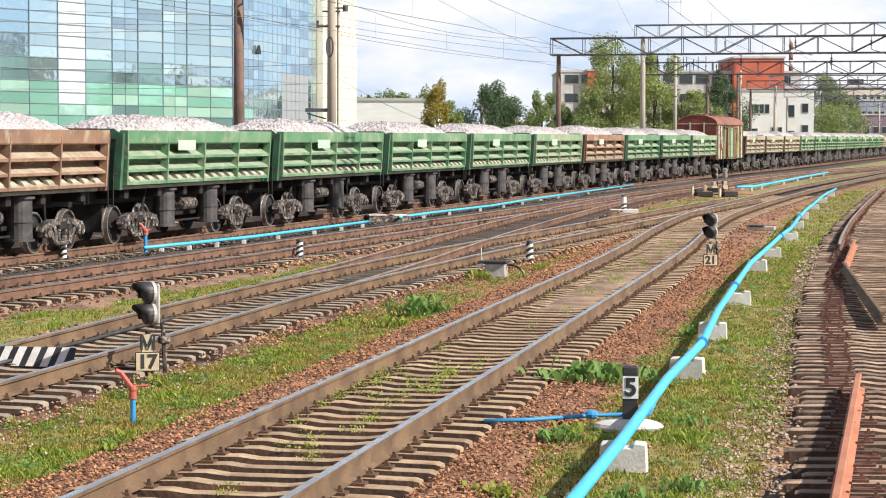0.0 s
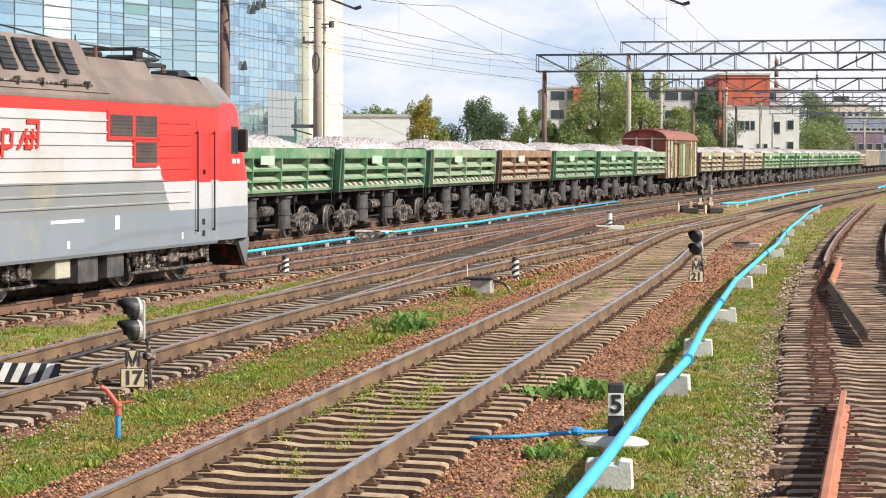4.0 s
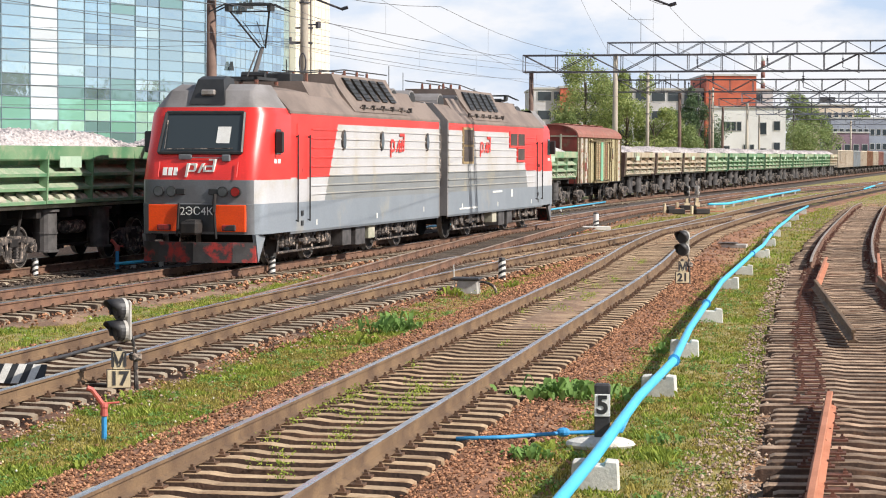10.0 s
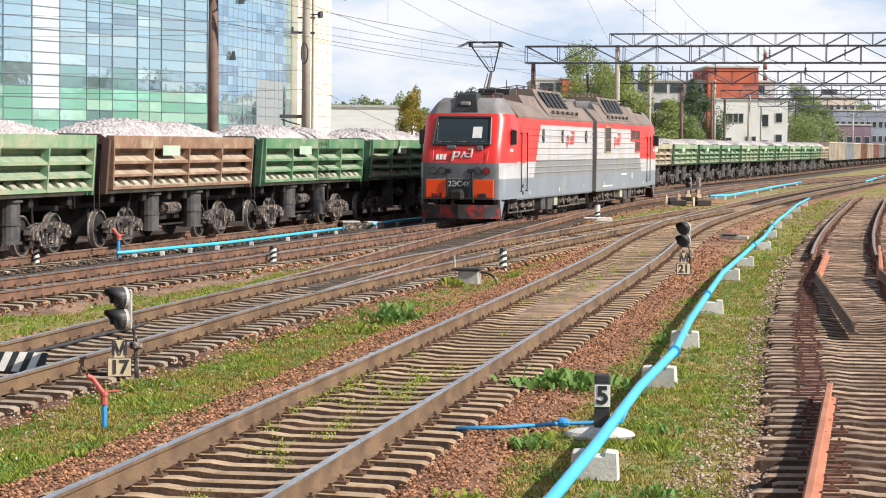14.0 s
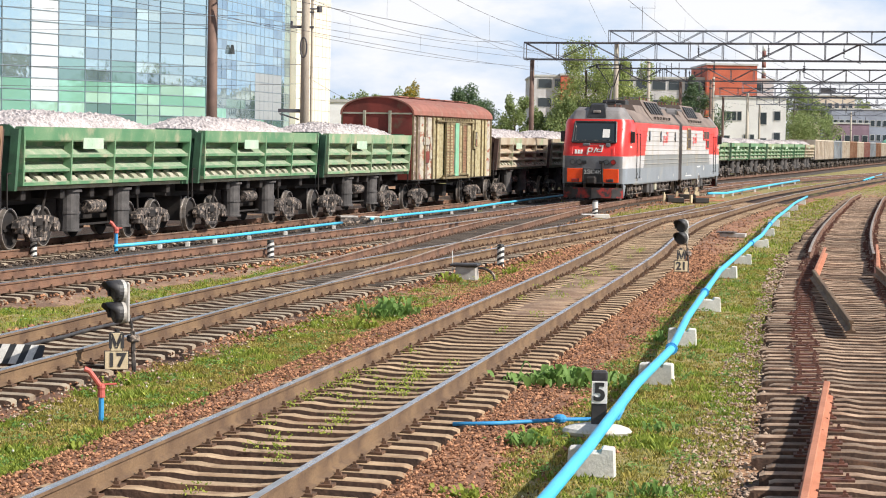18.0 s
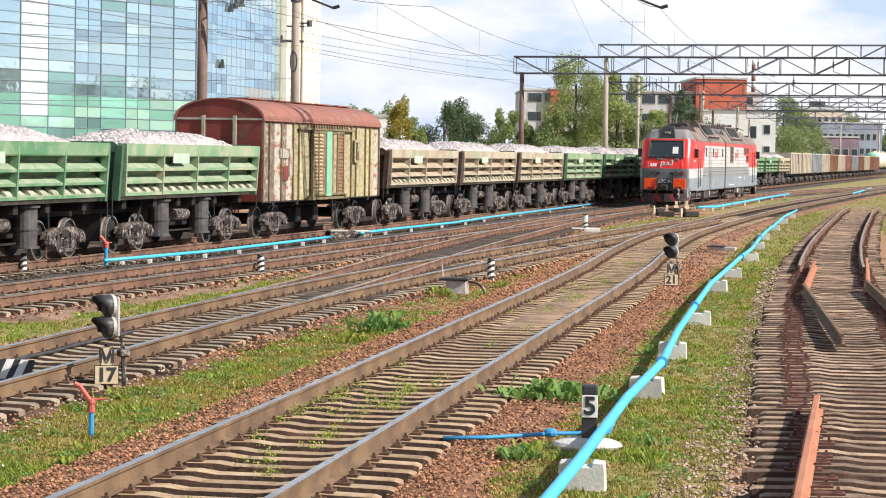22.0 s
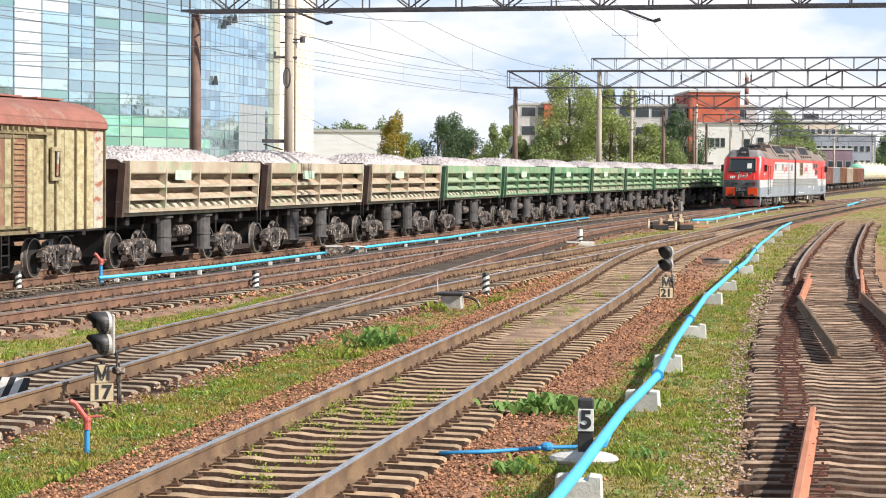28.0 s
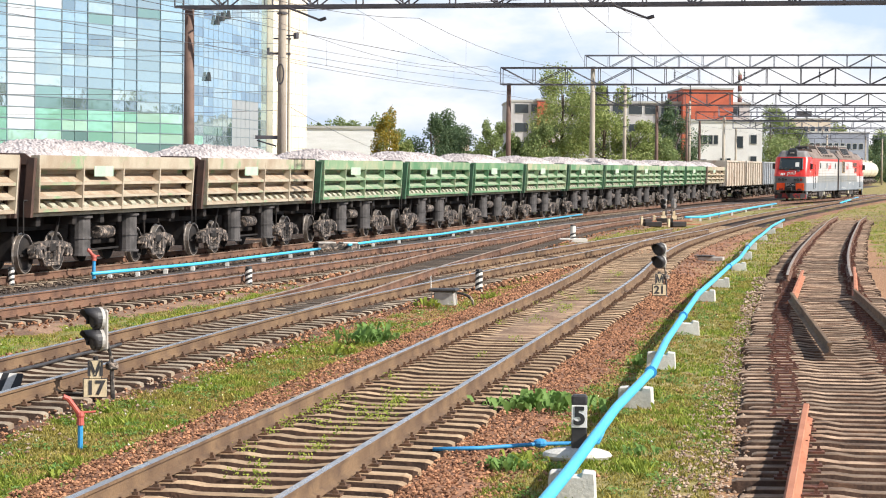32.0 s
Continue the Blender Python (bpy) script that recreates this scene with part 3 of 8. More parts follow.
def lathe(name, prof, axis, materials, n):
    """Turns a profile of (position, radius, material index) about the x, y or z axis into one closed surface."""
    vs, fs, mi = [], [], []
    for p, r, _ in prof:
        for i in range(n):
            c, d = r * math.cos(2 * math.pi * i / n), r * math.sin(2 * math.pi * i / n)
            vs.append({"x": (p, c, d), "y": (d, p, c), "z": (c, d, p)}[axis])
    for k in range(len(prof) - 1):
        for i in range(n):
            j = (i + 1) % n
            fs.append((k * n + i, k * n + j, (k + 1) * n + j, (k + 1) * n + i))
            mi.append(prof[k][2])
    fs += [tuple(range(n))[::-1], tuple((len(prof) - 1) * n + i for i in range(n))]
    me = mesh_of(name, vs, fs, materials)
    me.polygons.foreach_set("material_index", mi + [0, 0])
    return me


def tube_mesh(name, r, length, axis, material, n=14, flange=()):
    """A cylinder with rounded rims and optional flanges (position, radius, thickness); along x or z, centred on 0 or from 0 up."""
    a = -length / 2 if axis == "x" else 0.0
    prof = [(a, r * 0.93, 0)] + ([] if flange and flange[0][0] < 0.02 else [(a + 0.02, r, 0)])
    for p, fr, ft in flange:
        prof += [(a + p, r, 0), (a + p, fr, 0), (a + p + ft, fr, 0), (a + p + ft, r, 0)]
    return lathe(name, prof + ([(a + length - 0.02, r, 0)] if prof[-1][0] < a + length - 0.03 else []) + [(a + length, r * 0.93, 0)], axis, material, n)


def wheelset_mesh(r):
    """Two flanged wheels on an axle: hollowed dark discs with thin bright rims."""
    half = [(0.695, 0.075, 0), (0.695, 0.2, 0), (0.70, r + 0.028, 1), (0.73, r + 0.02, 1), (0.735, r, 1), (0.84, r - 0.006, 1), (0.843, r - 0.03, 0), (0.845, r - 0.07, 0), (0.80, r - 0.1, 0), (0.81, 0.16, 0), (0.90, 0.13, 0), (0.905, 0.075, 0), (1.05, 0.075, 0)]
    other = [(-p, q, half[max(0, k - 1)][2]) for k, (p, q, _) in enumerate(half)]
    return lathe("wheelset", other[::-1] + half, "y", [M["steel_dark"], M["wheel_rim"]], 22)


def side_frame_mesh():
    """Cast bogie side frame: arched top bar, dropped middle with spring nest, axle boxes at both ends."""
    bm = bmesh.new()
    prism(bm, [(-1.18, 0.50), (-1.10, 0.66), (-0.55, 0.76), (0.55, 0.76), (1.10, 0.66), (1.18, 0.50), (0.80, 0.52), (0.46, 0.62), (-0.46, 0.62), (-0.80, 0.52)], "y", -0.08, 0.08)
    for s in (-1, 1):
        prism(bm, [(s * 0.52, 0.62), (s * 0.36, 0.62), (s * 0.30, 0.22), (s * 0.42, 0.20)], "y", -0.07, 0.07)
        prism(bm, [(s * 0.78, 0.54), (s * 0.62, 0.58), (s * 0.36, 0.26), (s * 0.42, 0.18)], "y", -0.06, 0.06)
        box(bm, s * 0.925 - 0.15, s * 0.925 + 0.15, -0.14, 0.11, 0.36, 0.60, 0.03)
        rod(bm, (s * 0.925, -0.16, 0.475), (s * 0.925, -0.12, 0.475), 0.11, n=10)
    box(bm, -0.42, 0.42, -0.1, 0.1, 0.16, 0.25, 0.02)
    me = bpy.data.meshes.new("side_frame")
    bm.to_mesh(me)
    bm.free()
    me.materials.append(M["gear_grey"])
    return me


WAGON_WHEELS = wheelset_mesh(0.475)
SIDE_FRAME = side_frame_mesh()
SPRING = tube_mesh("spring", 0.075, 0.28, "z", M["gear_grey"], 8, [(0.03 + 0.07 * i, 0.092, 0.03) for i in range(4)])
CYLINDER = tube_mesh("cylinder", 0.28, 1.0, "z", M["cyl_grey"], 18, [(0.0, 0.33, 0.05), (0.42, 0.305, 0.045), (0.94, 0.34, 0.05)])
RESERVOIR = tube_mesh("air_reservoir", 0.16, 1.0, "x", M["gear_grey"], 14, [(0.12, 0.17, 0.03), (0.82, 0.17, 0.03)])
SPINNERS = []     # wheel sets that turn as their wagon rolls


def bogie(parent, x):
    b = thing("bogie")
    b.parent = parent
    b.matrix_basis = pose(x, 0, 0)
    bm = bmesh.new()
    box(bm, -0.2, 0.2, -1.15, 1.15, 0.5, 0.72, 0.03)
    part("bolster", bm, M["steel_dark"], b)
    for s in (-1, 1):
        part("side_frame", SIDE_FRAME, None, b, "", pose(0, s * 1.06, 0, 0, 0, 0 if s < 0 else 180))
        part("spring", SPRING, None, b, "", pose(-0.17, s * 1.06, 0.24))
        part("spring", SPRING, None, b, "", pose(0.17, s * 1.06, 0.24))
        part("wheelset", WAGON_WHEELS, None, b, "wheel set with bright worn treads", pose(s * 0.925, 0, 0.475))
    return b


def coupler(parent, x, s):
    bm = bmesh.new()
    box(bm, min(x, x + s * 0.45), max(x, x + s * 0.45), -0.12, 0.12, 0.92, 1.14, 0.02)
    box(bm, min(x + s * 0.3, x + s * 0.62), max(x + s * 0.3, x + s * 0.62), -0.2, 0.18, 0.86, 1.2, 0.04)
    part("coupler", bm, M["steel_dark"], parent)


def panel_mesh(length, paint):
    """One long side: rim, three rows of sloping plates over ledges. y points outward from 0."""
    prof = [(0.02, 2.80), (0.17, 2.80), (0.17, 2.50), (0.15, 2.47), (-0.17, 2.46), (-0.18, 2.36), (0.12, 2.18), (0.16, 2.17), (0.16, 2.10), (-0.17, 2.09), (-0.18, 2.00), (0.12, 1.85),
            (0.16, 1.84), (0.16, 1.78), (-0.16, 1.77), (-0.17, 1.68), (0.13, 1.55), (0.17, 1.54), (0.17, 1.47), (0.02, 1.45)]
    bm = bmesh.new()
    prism(bm, prof + [(-0.22, 1.45), (-0.22, 2.5), (-0.03, 2.80)], "x", -length / 2, length / 2)
    for v in bm.verts:
        v.co.x *= 1 - 0.012 * (2.8 - v.co.z) / 1.35
        v.co.y += 0.055 * (v.co.z - 2.8)
    for f in bm.faces:
        if abs(f.normal.x) < 0.5 and 0.25 < f.normal.z and f.calc_center_median().z < 2.7:
            f.material_index = 1
    me = bpy.data.meshes.new("side_panel")
    bm.to_mesh(me)
    bm.free()
    me.materials.append(paint)
    me.materials.append(M["dust_rust"] if paint in (PAINT["rust"], PAINT["tan"]) else M["dust_green"])
    return me


def load_mesh(seed, length=10.4, width=2.7):
    """A heap of crushed stone with one or two crowns and a broken surface."""
    rnd = random.Random(seed)
    nx, ny = 140, 40
    c1, c2, hh = -length * (0.12 + 0.08 * rnd.random()), length * (0.12 + 0.08 * rnd.random()), 0.5 + 0.12 * rnd.random()
    vs = []
    for i in range(nx + 1):
        for j in range(ny + 1):
            x, y = (i / nx - 0.5) * length, (j / ny - 0.5) * width
            e = max(0.0, 1 - abs(2 * y / width) ** 2.6) ** 0.8
            g = max(math.exp(-((x - c1) / 3.0) ** 2), 0.94 * math.exp(-((x - c2) / 3.0) ** 2))
            edge = min(1.0, (length / 2 - abs(x)) / 1.1)
            z = 2.62 + e * edge * hh * (0.12 + 0.95 * g)
            z += (0.05 * noise.noise((x * 9, y * 9, seed)) + 0.06 * noise.noise((x * 23, y * 23, seed + 5)) + 0.05 * noise.noise((x * 1.6, y * 1.6, seed))) * (0.4 + 0.6 * e)
            vs.append((x, y, z))
    w = ny + 1
    fs = [(i * w + j, (i + 1) * w + j, (i + 1) * w + j + 1, i * w + j + 1) for i in range(nx) for j in range(ny)]
    return mesh_of("stone_load", vs, fs, M["gravel"])


LOADS = [load_mesh(k) for k in (3, 8, 14)]


def dump_wagon(paint, label, load, dark="end_shaded"):
    """Side-tipping wagon: underframe, tilting cylinders, two bogies, ribbed body and its stone."""
    ob = thing("dump_wagon", None, label, "freight wagon", "dump wagons of the stone train")
    bm = bmesh.new()
    box(bm, -5.45, 5.45, -0.45, 0.45, 0.98, 1.40, 0.02)
    part("centre_sill", bm, M["steel_dark"], ob)
    # added dark box and cross plates that hide the bright ground beyond
    bm = bmesh.new()
    box(bm, -2.5, 2.5, -0.34, 0.34, 0.52, 0.99, 0.02)
    part("equipment_box", bm, M["steel_dark"], ob)
    for x in (-4.9, -2.5, 2.5, 4.9):
        bm = bmesh.new()
        box(bm, x - 0.06, x + 0.06, -0.7, 0.7, 0.3, 0.99, 0.02)
        part("hanger", bm, M["steel_dark"], ob)
    for x in (-4.6, -2.4, -0.6, 0.6, 2.4, 4.6):
        bm = bmesh.new()
        box(bm, x - 0.12, x + 0.12, -1.2, 1.2, 1.12, 1.42, 0.02)
        part("crossbeam", bm, M["steel_dark"], ob)
    pm = panel_mesh(10.72, PAINT[paint])
    for s in (-1, 1):
        m = pose(0, s * 1.38, 0, 0, 0, 0 if s > 0 else 180)
        part("side_panel", pm, None, ob, "", m)
        for x in (-5.32, -2.65, 0.0, 2.65, 5.32):
            bm = bmesh.new()
            prism(bm, [(-0.09, 1.46), (0.115, 1.47), (0.165, 2.52), (0.165, 2.78), (-0.02, 2.79)], "x", x - 0.035, x + 0.035)
            for v in bm.verts:
                v.co.x *= 1 - 0.012 * (2.8 - v.co.z) / 1.35
            part("rib", bm, PAINT[paint], ob, "", m)
        for i in range(16):
            x = -4.9 + i * 0.65
            if abs(x % 2.65) > 0.15:
                bm = bmesh.new()
                prism(bm, [(-0.15, 1.68), (0.06, 1.555), (0.065, 1.60), (0.0, 1.66), (-0.15, 1.735)], "x", x - 0.15, x + 0.17)
                part("gusset", bm, M["sill"], ob, "", m)
        bm = bmesh.new()
        box(bm, -5.2, 5.2, s * 1.24 - 0.06, s * 1.24 + 0.06, 1.36, 1.445, 0.01)
        part("sill", bm, M["sill"], ob, "dust-covered side sill")
        for x in (-1.6, 1.6):
            part("cylinder", CYLINDER, None, ob, "grey tipping cylinder", pose(x, s * 0.98, 0.33))
        part("air_reservoir", RESERVOIR, None, ob, "", pose(0.05, s * 0.95, 0.88))
        bm = bmesh.new()
        box(bm, -4.9, 4.9, s * 0.85 - 0.02, s * 0.85 + 0.02, 0.42, 0.47)
        rod(bm, (-3.1, s * 0.95, 0.7), (-2.9, s * 1.0, 1.36), 0.035, n=6)
        rod(bm, (3.0, s * 0.95, 0.7), (2.8, s * 1.0, 1.36), 0.035, n=6)
        part("brake_rigging", bm, M["steel_dark"], ob)
        e = bmesh.new()
        prism(e, [(-1.30, 1.36), (1.30, 1.36), (1.40, 2.70), (1.2, 2.84), (-1.2, 2.84), (-1.40, 2.70)], "x", s * 5.40 - 0.03, s * 5.40 + 0.03)
        w = part("end_wall", e, M[dark], ob)
        for y in (-1.0, 1.0):
            e = bmesh.new()
            prism(e, [(y * 1.20, 1.36), (y * 1.40, 1.36), (y * 1.50, 2.74), (y * 1.32, 2.74)], "x", s * 5.47 - 0.07, s * 5.47 + 0.07)
            part("corner_post", e, M[dark], w)
        e = bmesh.new()
        box(e, min(s * 5.42, s * 5.54), max(s * 5.42, s * 5.54), -1.3, 1.3, 2.58, 2.72)
        part("top_rail", e, M[dark], w)
        for y in (-1.32, 1.32):
            bm = bmesh.new()
            rod(bm, (s * 5.75, y, 0.95), (s * 5.75, y, 1.75), 0.02, n=6)
            rod(bm, (s * 5.75, y, 1.75), (s * 5.55, y, 1.75), 0.02, n=6)
            part("handrail", bm, M["steel_dark"], ob)
        bogie(ob, s * 3.6)
        coupler(ob, s * 5.4, s)
    p = bmesh.new()
    box(p, -2.0, -0.75, -1.545, -1.53, 2.30, 2.56)
    part("panel_plate", p, M["plate_mint"], ob, "pale painted data plate")
    part("stone_load", LOADS[load], None, ob, "heap of pale crushed stone")
    return ob


DUMP = {
    "green": dump_wagon("green", "faded green side-tipping wagon heaped with pale stone", 0),
    "pale": dump_wagon("pale", "dusty pale green tipping wagon heaped with stone", 1),
    "rust": dump_wagon("rust", "rust-brown tipping wagon heaped with pale stone", 2, "end_rust_shaded"),
    "tan": dump_wagon("tan", "tan weathered tipping wagon with green paint patches", 0, "end_rust_shaded"),
}
used = set()


def next_wagon(kind):
    if kind in used:
        return copy_thing(DUMP[kind], pose(0, 0, 0))
    used.add(kind)
    return DUMP[kind]


for k, kind in enumerate(("pale", "green", "green", "rust", "pale", "green", "green", "green", "green", "rust", "green")):
    MOVERS.append((next_wagon(kind), "back", STONE_S, -11.83 * (k + 1) + 0.48 + 5.35, 3.6, False))
for k, kind in enumerate(("tan", "tan", "tan", "pale", "green", "green", "pale", "green", "green", "pale", "green", "green", "tan")):
    MOVERS.append((next_wagon(kind), "back", STONE_S, 14.55 + 11.83 * k + 5.7, 3.6, False))


# ---- the covered wagon ----
M["ply_yellow"] = mat("flaking_yellow_boards", (0.41, 0.36, 0.215), (0.31, 0.255, 0.135), 0.85, 0, 3.2, 35, 0.4, mix=(0.42, 0.6), vary=0.16, dirt=(0.18, 0.12, 0.07), dirt_scale=3.6, dirt_mix=(0.52, 0.74), stretch=(1, 1, 2.2), grain=0.3)
M["ply_grey"] = mat("grey_bare_boards", (0.34, 0.31, 0.27), (0.42, 0.39, 0.30), 0.9, 0, 3.0, 35, 0.4, vary=0.15, dirt=(0.27, 0.10, 0.06), dirt_scale=2.4, dirt_mix=(0.52, 0.6), stretch=(1, 1, 2.0), grain=0.3)
M["ply_dark"] = mat("brown_weathered_boards", (0.19, 0.135, 0.105), (0.11, 0.075, 0.06), 0.9, 0, 3.0, 35, 0.4, vary=0.2, dirt=(0.33, 0.30, 0.25), dirt_scale=3.4, dirt_mix=(0.54, 0.62), stretch=(1, 1, 1.6), grain=0.3)
M["box_frame"] = mat("dark_olive_frame", (0.14, 0.105, 0.06), (0.22, 0.175, 0.09), 0.8, 0, 3, 40, 0.2, dirt=(0.05, 0.04, 0.03), dirt_scale=4)
M["roof_red"] = mat("red_oxide_roof", (0.29, 0.115, 0.085), (0.22, 0.085, 0.06), 0.75, 0, 1.5, 40, 0.2, dirt=(0.33, 0.20, 0.16), dirt_scale=1.5)
M["end_red"] = mat("dark_red_end_boards", (0.20, 0.035, 0.025), (0.13, 0.03, 0.022), 0.8, 0, 1.5, 40, 0.2, dirt=(0.10, 0.10, 0.06), dirt_scale=1.2)
M["louvre_red"] = mat("red_brown_slats", (0.27, 0.16, 0.085), (0.19, 0.085, 0.055), 0.8, 0, 3, 40, 0.2, dirt=(0.36, 0.29, 0.16), dirt_scale=5)


def covered_wagon():
    ob = thing("covered_wagon", None, "old covered wagon with flaking yellow boards and red-brown roof", "freight wagon")
    L, W = 6.7, 1.36
    z0, z1 = 1.12, 3.62
    bm = bmesh.new()
    box(bm, -L, L, -0.4, 0.4, 0.85, 1.12, 0.02)
    for x in (-5.5, -3, -1, 1, 3, 5.5):
        box(bm, x - 0.1, x + 0.1, -1.35, 1.35, 0.98, 1.12)
    box(bm, -L, L, -W, W, z0 - 0.04, z0 + 0.02)
    part("underframe", bm, M["steel_dark"], ob)
    bm = bmesh.new()
    box(bm, -L + 0.02, L - 0.02, -W + 0.06, W - 0.06, z0 + 0.02, z1)
    part("inner_lining", bm, M["box_frame"], ob)
    rnd = random.Random(4)
    for s in (-1, 1):
        n = 22
        for i in range(n):
            x0, x1 = -L + 2 * L * i / n + 0.01, -L + 2 * L * (i + 1) / n - 0.01
            b = bmesh.new()
            box(b, x0, x1, -0.02, 0.02, z0, z1, 0.006)
            part("board", b, M["ply_dark"] if i in (0, 1, 3) else M["ply_grey"] if i in (2, 4, 21) else M["ply_yellow"], ob, "", pose(0, s * (W - 0.02 + 0.005 * rnd.random()), 0, 0, 0, 0 if s < 0 else 180))
        for i in (0, 1, 3, 5, 6, 16, 17, 19, 20, 22):
            x = -L + 2 * L * i / n
            b = bmesh.new()
            box(b, x - 0.022, x + 0.022, -0.05, 0.05, z0, z1, 0.01)
            part("post", b, M["box_frame"], ob, "", pose(0, s * (W + 0.02), 0, 0, 0, 0 if s < 0 else 180))
        m = pose(0, s * (W + 0.06), 0, 0, 0, 0 if s < 0 else 180)
        b = bmesh.new()
        box(b, -3.2, 3.2, -0.08, 0.0, 3.36, 3.44, 0.01)
        for i in range(16):
            box(b, -2.35 + i * 0.3, -2.25 + i * 0.3, -0.10, 0.0, 3.42, 3.53)
        part("door_rail", b, M["box_frame"], ob, "", m)
        d = thing("door")
        d.parent = ob
        d.matrix_basis = m
        for x0, x1, mt in ((-1.75, -1.15, "ply_yellow"), (-1.12, -0.55, "ply_yellow"), (-0.5, -0.32, "louvre_red"), (-0.28, 0.30, "patch_mint"), (0.34, 0.62, "louvre_red"), (0.66, 1.0, "ply_yellow"), (1.03, 1.75, "louvre_red")):
            b = bmesh.new()
            box(b, x0, x1, -0.05 if mt != "patch_mint" else -0.10, 0.01, z0 + 0.12 if mt != "patch_mint" else z0 + 0.08, 3.34, 0.008)
            part("door_board", b, M[mt], d)
        b = bmesh.new()
        for z in (z0 + 0.15, 2.2, 3.3):
            box(b, -1.8, 1.8, -0.075, -0.045, z - 0.035, z + 0.035)
        for x in (-1.78, -1.13, 1.02, 1.78):
            box(b, x - 0.03, x + 0.03, -0.09, -0.045, z0 + 0.1, 3.36)
        part("door_frame", b, M["box_frame"], d)
        b = bmesh.new()
        for i in range(26):
            z = z0 + 0.25 + i * 0.118
            if z < 3.25:
                for x0, x1 in ((-1.72, -1.17), (-0.98, -0.58), (1.08, 1.7)):
                    box(b, x0, x1, -0.085, -0.05, z, z + 0.035)
        part("louvre", b, M["louvre_red"], d, "rows of red-brown louvre slats")
        b = bmesh.new()
        box(b, -2.3, 2.3, -0.1, 0.02, z0 - 0.02, z0 + 0.06)
        for x in (-1.9, 1.9):
            box(b, x - 0.08, x + 0.08, -0.14, 0.02, z0 + 0.02, z0 + 0.14)
        part("door_sill", b, M["box_frame"], ob, "", m)
        w = thing("hatch")
        w.parent = ob
        w.matrix_basis = m @ pose(3.6, 0, 0)
        b = bmesh.new()
        box(b, -0.3, 0.3, -0.05, 0.01, 2.3, 3.1, 0.01)
        part("hatch_frame", b, M["ply_yellow"], w)
        b = bmesh.new()
        box(b, -0.17, 0.12, -0.07, -0.045, 2.4, 3.0)
        part("hatch_board", b, M["steel_dark"], w)
        b = bmesh.new()
        prism(b, [(-0.15, 2.42), (-0.05, 2.42), (0.02, 2.98), (-0.08, 2.98)], "y", -0.09, -0.072)
        part("hatch_stay", b, M["ply_grey"], w)
        b = bmesh.new()
        box(b, -5.0, -4.1, -0.03, 0.0, 2.45, 2.75)
        box(b, -4.05, -3.75, -0.03, 0.0, 1.9, 2.75)
        part("paint_patch", b, M["ply_grey"], ob, "bare grey board patches", m @ pose(0, 0.045, 0))
        b = bmesh.new()
        box(b, -4.7, -4.15, -0.03, 0.0, 1.75, 2.2)
        part("paint_patch", b, M["end_red"], ob, "dull red paint patch", m @ pose(0, 0.045, 0))
        b = bmesh.new()
        rod(b, (0.35, -0.1, 0.35), (0.35, -0.1, 1.1), 0.02, n=6)
        rod(b, (0.75, -0.1, 0.35), (0.75, -0.1, 1.1), 0.02, n=6)
        for z in (0.4, 0.65, 0.9):
            rod(b, (0.35, -0.1, z), (0.75, -0.1, z), 0.018, n=6)
        part("step_ladder", b, M["steel_dark"], ob, "", m)
        e = bmesh.new()
        prism(e, [(-W, z0), (W, z0), (W, z1)] + [(W * math.cos(a), z1 + 0.62 * math.sin(a)) for a in [math.pi * k / 10 for k in range(1, 10)]] + [(-W, z1)], "x", s * L - 0.03, s * L + 0.03)
        part("end_wall", e, M["end_red"], ob)
        e = bmesh.new()
        for y in (-0.5, 0.5):
            box(e, min(s * L, s * (L + 0.1)), max(s * L, s * (L + 0.1)), y - 0.05, y + 0.05, z0, z1 + 0.1)
        box(e, min(s * L, s * (L + 0.06)), max(s * L, s * (L + 0.06)), -W, W, z1 - 0.03, z1 + 0.03)
        part("end_post", e, M["sill"], ob)
        bogie(ob, s * 4.65)
        coupler(ob, s * 6.6, s)
    r = bmesh.new()
    arc = [((W + 0.1) * math.cos(a), z1 - 0.04 + 0.68 * math.sin(a) ** 0.9) for a in [math.pi * k / 16 for k in range(17)]]
    prism(r, arc + [(-p[0] * 0 + p[0] * 0.96, p[1] - 0.04) for p in reversed(arc)], "x", -L - 0.08, L + 0.08)
    part("roof", r, M["roof_red"], ob, "", None, False)
    b = bmesh.new()
    for i in range(5):
        x = -5 + i * 2.5
        box(b, x, x + 1.6, -0.35, 0.35, z1 + 0.66, z1 + 0.70)
        box(b, x + 0.1, x + 0.16, -0.3, 0.3, z1 + 0.58, z1 + 0.66)
        box(b, x + 1.4, x + 1.46, -0.3, 0.3, z1 + 0.58, z1 + 0.66)
    part("roof_walkway", b, M["roof_red"], ob)
    b = bmesh.new()
    for x in (-1.2, 0.8):
        box(b, x, x + 0.55, -0.75, 0.75, 0.35, 0.85, 0.03)
    rod(b, (-0.4, -0.5, 0.5), (-0.4, -0.5, 0.95), 0.06, n=6)
    part("underfloor_box", b, M["steel_dark"], ob)
    return ob


MOVERS.append((covered_wagon(), "back", STONE_S, 6.85, 4.65, False))


